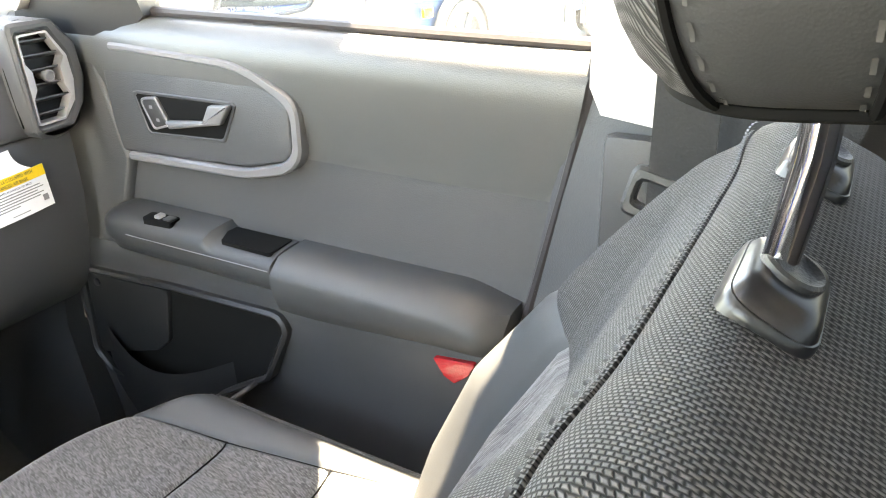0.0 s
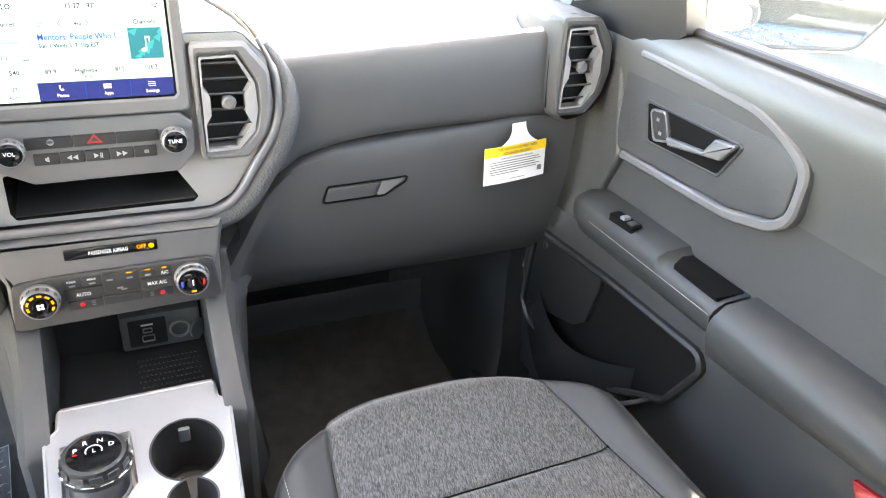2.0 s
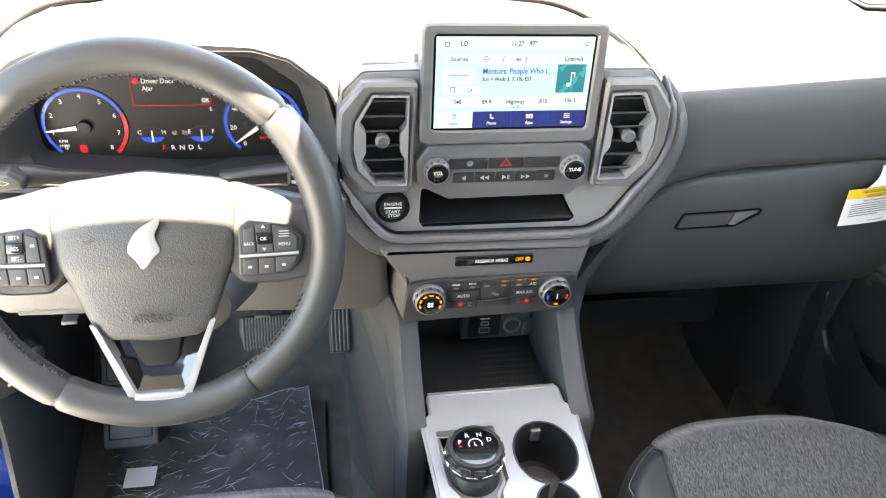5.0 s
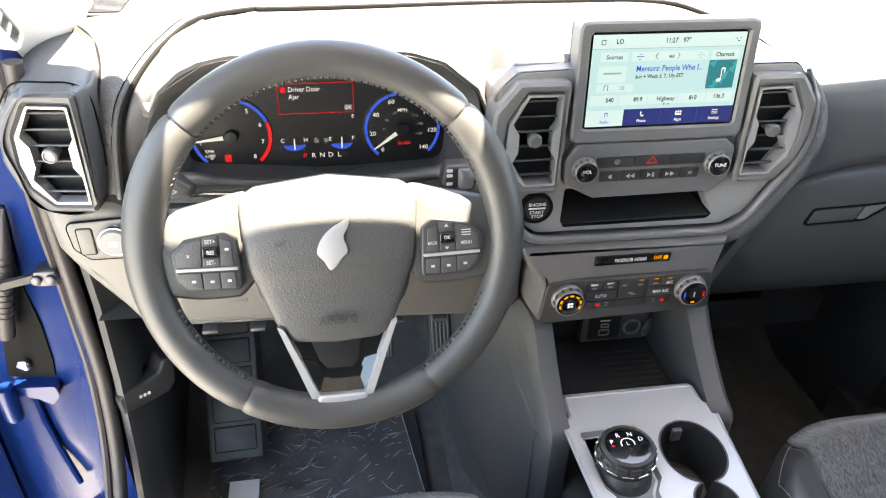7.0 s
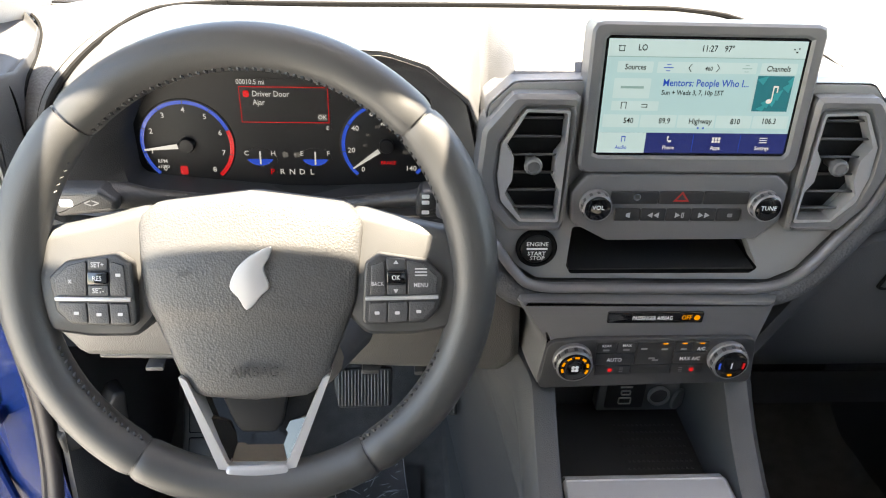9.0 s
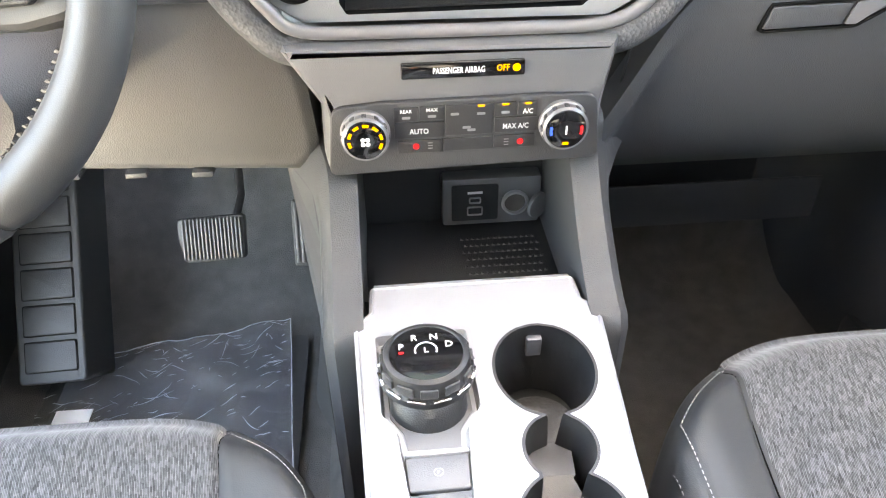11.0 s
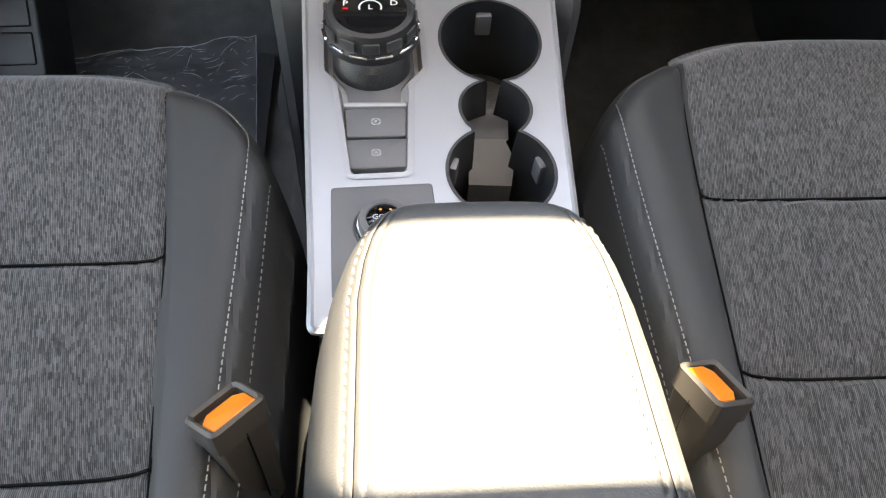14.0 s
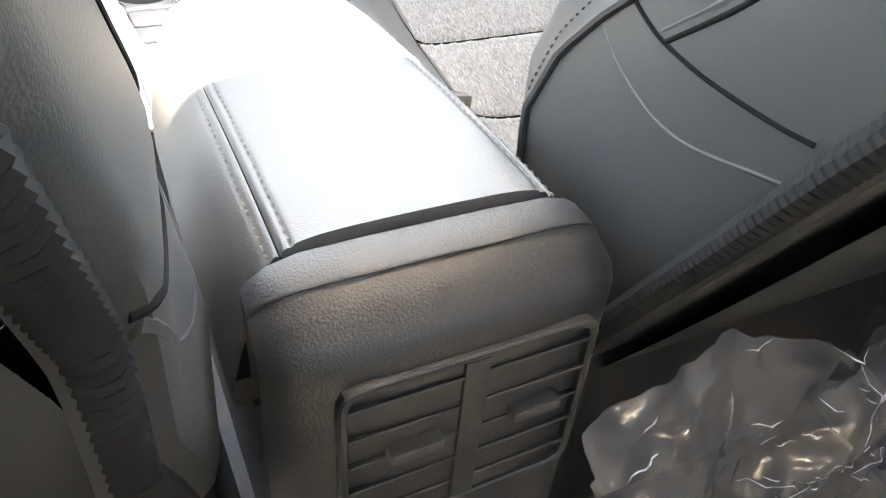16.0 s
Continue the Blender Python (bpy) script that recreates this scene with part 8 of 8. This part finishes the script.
for x in (-0.712, 0.708):
    part("pane", rings([[(x + k, y, z) for y, z in ((-0.86, 0.90), (-1.80, 0.90), (-1.80, 1.40), (-0.90, 1.40))] for k in (0, 0.004)]), M_TINT, rwin)
part("pane", rings([[(x, -1.80 - k, z) for x, z in ((-0.72, 0.98), (0.72, 0.98), (0.72, 1.41), (-0.72, 1.41))] for k in (0, 0.004)]), M_TINT, rwin)

film = thing("plastic_sheet", "crumpled clear plastic sheet hanging behind the front seat", "plastic sheet")


def crumple(x, y, amp, f):
    p = Vector((x * f, y * f, 0.3))
    a = noise.noise(p) + 0.5 * abs(noise.noise(p * 2.3)) + 0.3 * abs(noise.noise(p * 5.1))
    return amp * a


def glint_ridges(n, surf, seed, l0, l1, w):
    """Short pale ridges that paint glints along a film's wrinkles, one mesh."""
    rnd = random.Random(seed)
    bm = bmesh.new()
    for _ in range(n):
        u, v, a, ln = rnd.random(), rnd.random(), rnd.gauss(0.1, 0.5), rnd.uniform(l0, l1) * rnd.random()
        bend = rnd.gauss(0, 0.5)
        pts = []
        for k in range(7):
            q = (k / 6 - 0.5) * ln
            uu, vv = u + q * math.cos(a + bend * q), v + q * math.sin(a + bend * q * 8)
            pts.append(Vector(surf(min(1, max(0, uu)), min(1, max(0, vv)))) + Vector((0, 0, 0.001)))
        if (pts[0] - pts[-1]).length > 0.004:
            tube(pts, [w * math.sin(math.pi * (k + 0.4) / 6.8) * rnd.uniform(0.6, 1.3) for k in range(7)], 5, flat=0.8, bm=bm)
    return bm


def rear_sheet(u, v):
    """Hangs behind the seat and runs out over the floor."""
    down, out = min(1.0, v / 0.6), max(0.0, v - 0.6) / 0.4
    return (0.088 + 0.56 * u + 0.012 * math.sin(9 * v), -0.780 - 0.035 * down - 0.30 * out + 0.03 * crumple(u * 4, v * 3 + 7, 1.0, 2.0), 0.428 + 0.020 * smooth(0, 0.12, u) + 0.008 * math.sin(11 * u) - 0.38 * down + crumple(u * 5, v * 7, 0.013, 2.6))


part("sheet", grid(rear_sheet, 80, 70), M_FILM, film)
tagged(part("glint_ridges", glint_ridges(160, rear_sheet, 5, 0.03, 0.16, 0.0006), M_FILMGLINT, film), kind="stuff")
rmat = thing("rear_floor_mat", "dark rubber rear floor mat", "floor mat")
part("mat", rings([[(x, y, z) for x, y in rect(0.16, -1.15, 0.66, -0.64, 0.05)] for z in (0.004, 0.02)]), M_MAT, rmat)

# ---------- driver's footwell ----------
bp_ = thing("brake_pedal", "ribbed dark brake pedal on a steel arm", "pedal", m=Matrix.Translation((-0.324, 0.298, 0.288)) @ pose(0, 0, 0, 62, 0, 0))
part("pad", prism(fillet([(-0.049, 0.031), (0.046, 0.034), (0.044, -0.030), (-0.040, -0.033), (-0.049, 0.0)], 0.007), -0.012, 0.0, 0.003), M_DARK, bp_)
for k in range(16):
    part("rib", box(-0.042 + 0.0053 * k, -0.028, -0.002, -0.0394 + 0.0053 * k, 0.030, 0.004, 0.001), M_STACK, bp_)
part("arm", tube([(0.03, 0.02, -0.012), (0.036, 0.06, -0.04), (0.03, 0.16, -0.06)], 0.006, 10), M_DKMETAL, bp_, "steel pedal arm")
ap = thing("accelerator_pedal", "narrow ribbed dark accelerator pedal", "pedal", m=Matrix.Translation((-0.192, 0.305, 0.300)) @ pose(0, 0, 0, 60, 0, 0))
part("pad", prism(rect(-0.020, -0.06, 0.020, 0.036, 0.005), -0.010, 0.0, 0.002), M_DARK, ap)
for k in range(5):
    part("rib", box(-0.016 + 0.0072 * k, -0.055, -0.002, -0.0125 + 0.0072 * k, 0.032, 0.003, 0.0008), M_STACK, ap)
dp = thing("footrest", "dark plastic footrest with ribbed panels", "footrest", m=Matrix.Translation((-0.576, 0.228, 0.112)) @ pose(0, 0, 0, 51, 0, 2))
part("base", prism(rect(-0.048, -0.012, 0.048, 0.42, 0.008), -0.11, 0.004, 0.004), M_DARK, dp)
for k in range(7):
    part("recess_line", prism(rect(-0.0375, 0.0045 + 0.053 * k, 0.0375, 0.0505 + 0.053 * k, 0.004), 0.002, 0.0046), M_NEARBLACK, dp)
    part("pad", prism(rect(-0.036, 0.006 + 0.053 * k, 0.036, 0.049 + 0.053 * k, 0.003), 0.003, 0.0062, 0.0012), M_BLACK, dp)
fm = thing("floor_mat", "dark carpet floor mat under clear protective film", "floor mat")
part("mat", rings([[(x, y, z) for x, y in fillet([(-0.685, -0.10), (-0.225, -0.10), (-0.228, 0.40), (-0.64, 0.37), (-0.69, 0.25)], 0.02)] for z in (-0.002, 0.006)]), M_MAT, fm)
pf = thing("protective_film", "wrinkled clear protective film on the driver's mat", "plastic film")
mat_sheet = lambda u, v: ((-0.690 + 0.10 * max(0, v - 0.72)) * (1 - u) + (-0.262 + 0.05 * (1 - v)) * u, -0.10 + 0.455 * v + 0.075 * u * v, 0.016 + crumple(u * 2.4, v * 2.4, 0.011, 2.6))
part("sheet", grid(mat_sheet, 110, 100), M_FILM, pf)
tagged(part("glint_ridges", glint_ridges(420, mat_sheet, 9, 0.02, 0.16, 0.0006), M_FILMGLINT, pf), kind="stuff")
part("cut_edge", tube([Vector(mat_sheet(1.0, v)) for v in np.linspace(0, 1, 40)] + [Vector(mat_sheet(u, 1.0)) for u in np.linspace(1, 0, 40)], 0.0009, 5), M_FILMGLINT, pf)
part("label", box(-0.60, 0.19, 0.0285, -0.545, 0.235, 0.0295), M_PAPER, pf, "white printed label")
hrz = thing("bonnet_release", "dark grey bonnet release lever with a white symbol", "lever", m=Matrix.Translation((-0.654, 0.088, 0.420)) @ pose(0, 0, 0, 0, 0, 34) @ pose(0, 0, 0, 84, 0, 0))
part("lever", prism(fillet([(-0.040, -0.030), (0.030, -0.026), (0.042, -0.012), (0.046, 0.030), (0.030, 0.030), (0.020, 0.014), (-0.002, 0.008), (-0.030, 0.006), (-0.042, -0.004)], 0.008), -0.03, 0.006, 0.005), M_DEEP, hrz)
for k in range(3):
    flat(rect(-0.014 + 0.006 * k, -0.013, -0.0098 + 0.006 * k, -0.008, 0.001), M_PRINT, hrz, pose(0, 0, 0.0064), "bonnet_symbol")

# ---------- driver's door opening ----------
jamb = thing("door_opening", "blue painted door opening with grey trim and rubber seals", "door frame", kind="structure")
JP = [(-0.690, 0.060, 0.90), (-0.700, 0.066, 0.80), (-0.706, 0.074, 0.72), (-0.706, 0.082, 0.56), (-0.704, 0.078, 0.43), (-0.702, 0.03, 0.30), (-0.70, -0.08, 0.20), (-0.70, -0.30, 0.165), (-0.70, -0.80, 0.165)]
part("inner_seal", tube(spline(JP, 8), 0.010, 10), M_RUBBER, jamb, "black rubber seal")
part("outer_seal", tube(spline([(x - 0.022, y + 0.020, z - 0.006) for x, y, z in JP], 8), 0.006, 8), M_RUBBER, jamb, "thin black seal")
part("kick_panel", rings([[(x, y, z) for x, y, z in ((-0.690, 0.06 + a, zz), (-0.678, 0.05 + a, zz), (-0.658, 0.085 + a, zz), (-0.668, 0.16 + a, zz), (-0.705, 0.60, zz), (-0.74, 0.60, zz))] for zz, a in ((0.02, -0.02), (0.20, -0.03), (0.32, 0.0), (0.45, 0.018), (0.57, 0.022), (0.70, 0.012), (0.76, 0.005))]), M_DARK, jamb, "dark grey kick panel")
part("hinge_pillar", rings([[(-0.708, 0.085, zz), (-0.745, 0.115, zz), (-0.80, 0.135, zz), (-0.87, 0.15, zz), (-0.93, 0.185, zz), (-1.08, 0.20, zz), (-1.08, 0.60, zz), (-0.708, 0.60, zz)] for zz in (-0.15, 0.2, 0.6, 0.94)]), M_BLUE, jamb, "blue painted hinge pillar")
part("sill", rings([[(x, y, z) for x, z in ((-0.69, 0.13), (-0.70, 0.158), (-0.73, 0.162), (-0.80, 0.14), (-0.86, 0.05), (-0.86, -0.12), (-0.69, -0.12))] for y in (0.13, -0.3, -1.0)]), M_BLUE, jamb, "blue painted sill")
part("sill_scuff", box(-0.70, -0.80, 0.10, -0.62, 0.06, 0.150, 0.012), M_DARK, jamb)
odoor = thing("driver_door", "open blue driver's door seen at its hinge edge", "car door", m=Matrix.Translation((-0.88, 0.135, 0)) @ pose(0, 0, 0, 0, 0, -63))
part("frame", rings([[(x, y, z) for x, y in ((0.0, -0.02), (0.02, -0.10), (0.03, -0.13), (-0.02, -1.05), (-0.10, -1.05), (-0.09, -0.02))] for z in (-0.30, 0.2, 0.60, 0.88)]), M_BLUE, odoor, "blue painted door shell")
part("inner_trim", rings([[(x, y, z) for x, y in ((0.03, -0.15), (0.065, -0.20), (0.065, -1.0), (0.0, -1.02))] for z in (0.05, 0.3, 0.60, 0.89)]), M_DARK, odoor, "dark inner trim")
part("door_seal", tube(spline([(0.035, -0.14, 0.86), (0.04, -0.13, 0.5), (0.045, -0.14, 0.15), (0.03, -0.25, 0.02)], 8), 0.009, 8), M_RUBBER, odoor)
cs = thing("check_strap", "dark steel door check strap on a bracket", "door check")
part("strap", rings([[(-0.745, 0.098, 0.608 + k), (-0.80, 0.088, 0.602 + k), (-0.90, 0.072, 0.586 + k), (-0.98, 0.06, 0.578 + k), (-0.98, 0.055, 0.578 + k), (-0.90, 0.064, 0.586 + k), (-0.80, 0.080, 0.602 + k), (-0.745, 0.090, 0.608 + k)] for k in (0, 0.010)]), M_BLACK, cs)
part("bracket", box(-0.752, 0.085, 0.601, -0.724, 0.112, 0.624, 0.004), M_DKMETAL, cs)
for x in (-0.748, -0.731):
    part("bolt", lathe([(0.0065, 0), (0.0065, 0.005), (0.005, 0.006), (0.0003, 0.006)], 12), M_DKMETAL, cs, m=front(0.086) @ pose(x, 0.613, 0))
bt = thing("wiring_boot", "grey ribbed rubber wiring boot", "cable boot")
BOOT = [(-0.774, 0.118, 0.700), (-0.779, 0.112, 0.675), (-0.790, 0.106, 0.630), (-0.801, 0.106, 0.585), (-0.813, 0.108, 0.540), (-0.821, 0.112, 0.510)]
part("boot", tube(spline(BOOT, 4), [0.003 + 0.0085 * smooth(0.0, 0.45, k / 20) for k in range(21)], 14), M_RUBBER, bt)
for k in range(11):
    p = spline(BOOT, 10)[18 + 2 * k]
    part("rib", lathe([(0.0085, -0.0022), (0.0128, 0), (0.0085, 0.0022)], 16), M_RUBBER, bt, m=Matrix.Translation(p) @ pose(0, 0, 0, 0, 14, 0))
# Black sheet laid over the pillar, painted for shade in the hinge cavity
part("cavity_shade", rings([[(x, y - 0.003 + k, z) for x, y, z in ((-0.776, 0.126, 0.70), (-0.788, 0.130, 0.585), (-0.780, 0.127, 0.515), (-0.781, 0.128, 0.447), (-0.786, 0.130, 0.418), (-0.84, 0.143, 0.412), (-0.90, 0.168, 0.40), (-0.90, 0.168, 0.70))] for k in (0.0, 0.02)]), M_NEARBLACK, jamb, "black sheet painted for the shaded hinge cavity")
part("hinge_leaf", rings([[(x, y - k, z) for x, y, z in fillet([(-0.850, 0.128, 0.404), (-0.782, 0.112, 0.414), (-0.779, 0.110, 0.398), (-0.792, 0.112, 0.380), (-0.812, 0.118, 0.388), (-0.846, 0.126, 0.394)], 0.005)] for k in (-0.02, 0.0, 0.004)]), M_BLUE, jamb, "blue painted hinge leaf")
part("lower_rib", tube([(-0.828, 0.137, 0.385), (-0.826, 0.134, 0.33), (-0.818, 0.132, 0.27), (-0.80, 0.12, 0.20)], 0.006, 8), M_BLUE, jamb)
part("hinge_knuckle", lathe([(0.012, -0.03), (0.014, -0.025), (0.014, 0.025), (0.012, 0.03)], 18), M_BLUE, jamb, m=pose(-0.852, 0.115, 0.385))
part("hinge_bolt", lathe([(0.010, 0), (0.010, 0.006), (0.007, 0.008), (0.0003, 0.008)], 6), M_CHROME, jamb, m=front(0.132) @ pose(-0.822, 0.441, 0))

# ---------- outside ----------
ground = thing("ground", "pale sunlit concrete car park", "ground", kind="structure")
part("slab", grid(lambda u, v: ((u - 0.5) * 240, (v - 0.5) * 240, -0.45), 12, 12), M_GROUND, ground)


def car(name, label, paint, m, width=1.9):
    """A parked car, nose towards +y, built round its own centre line."""
    ob = thing(name, label, "car", m=m)
    prof = [(2.2, 0.35), (2.25, 0.62), (2.18, 0.82), (1.95, 0.98), (1.1, 1.06), (0.55, 1.55), (0.0, 1.66), (-1.4, 1.64), (-2.0, 1.1), (-2.2, 0.95), (-2.2, 0.35)]
    pr = resample(fillet(prof, 0.12), 90)
    h = width / 2
    part("body", rings([[(s * h * k, y, z if z < 1.1 else 1.1 + (z - 1.1) * q) for y, z in inset(pr, d)] for s, k, q, d in ((-1, 0.92, 0.9, 0.10), (-1, 0.99, 0.96, 0.02), (-1, 1.0, 1.0, 0.0), (-1, 0.7, 1.0, -0.03), (1, 0.7, 1.0, -0.03), (1, 1.0, 1.0, 0.0), (1, 0.99, 0.96, 0.02), (1, 0.92, 0.9, 0.10))]), paint, ob, "glossy painted body")
    for s in (-1, 1):
        for y in (1.42, -1.35):
            part("wheel_arch", lathe([(0.43, 0), (0.43, 0.06), (0.36, 0.07), (0.35, 0.0)], 40), M_DARK, ob, m=Matrix.Translation((s * (h - 0.03), y, 0.36)) @ pose(0, 0, 0, 0, 90 * s, 0))
            w = part("wheel", lathe([(0.34, -0.12), (0.355, -0.08), (0.355, 0.06), (0.33, 0.09), (0.25, 0.085), (0.24, 0.05)], 40), M_TYRE, ob, m=Matrix.Translation((s * (h - 0.06), y, 0.36)) @ pose(0, 0, 0, 0, 90 * s, 0))
            part("rim", lathe([(0.245, 0.04), (0.25, 0.085), (0.23, 0.088), (0.225, 0.03), (0.0005, 0.03)], 32), M_DARK, w)
            for k in range(6):
                part("spoke", box(-0.03, 0.02, 0.03, 0.03, 0.232, 0.075, 0.01), M_ALLOY, w, m=Matrix.Rotation(k * math.pi / 3, 4, "Z"))
        part("headlight", prism(fillet([(1.72, 0.78), (2.1, 0.74), (2.12, 0.90), (1.75, 0.93)], 0.04), -0.03, 0.012, 0.01), M_LENS, ob, "clear headlight", Matrix(((0, 0, s, s * h * 0.995), (1, 0, 0, 0), (0, 1, 0, 0), (0, 0, 0, 1))))
        part("side_marker", prism(fillet([(1.88, 0.60), (2.0, 0.60), (2.0, 0.68), (1.88, 0.68)], 0.01), -0.02, 0.012, 0.004), M_ORANGE, ob, "orange side marker", Matrix(((0, 0, s, s * h), (1, 0, 0, 0), (0, 1, 0, 0), (0, 0, 0, 1))))
        part("side_window", prism(fillet([(0.85, 1.12), (0.40, 1.52), (-0.1, 1.58), (-1.35, 1.56), (-1.7, 1.16)], 0.06), -0.02, 0.012, 0.004), M_GLOSS, ob, "dark side glass", Matrix(((0, 0, s, s * h * 0.965), (1, 0, 0, 0), (0, 1, 0, 0), (0, 0, 0, 1))))
    part("bumper", box(-h * 0.95, 2.14, 0.30, h * 0.95, 2.30, 0.62, 0.05), paint, ob, "painted bumper")
    part("lower_intake", box(-h * 0.7, 2.2, 0.32, h * 0.7, 2.315, 0.46, 0.02), M_DARK, ob)
    part("grille", box(-h * 0.55, 2.16, 0.66, h * 0.55, 2.27, 0.88, 0.02), M_BLACK, ob)
    return ob


car("parked_car", "pale blue car parked facing across the concrete", M_PALEBLUE, Matrix.Translation((7.75, 3.2, -0.45)) @ pose(0, 0, 0, 0, 0, 82))
car("parked_car", "white car parked further off on the concrete", M_CARWHITE, Matrix.Translation((8.6, -0.2, -0.45)) @ pose(0, 0, 0, 0, 0, 84))
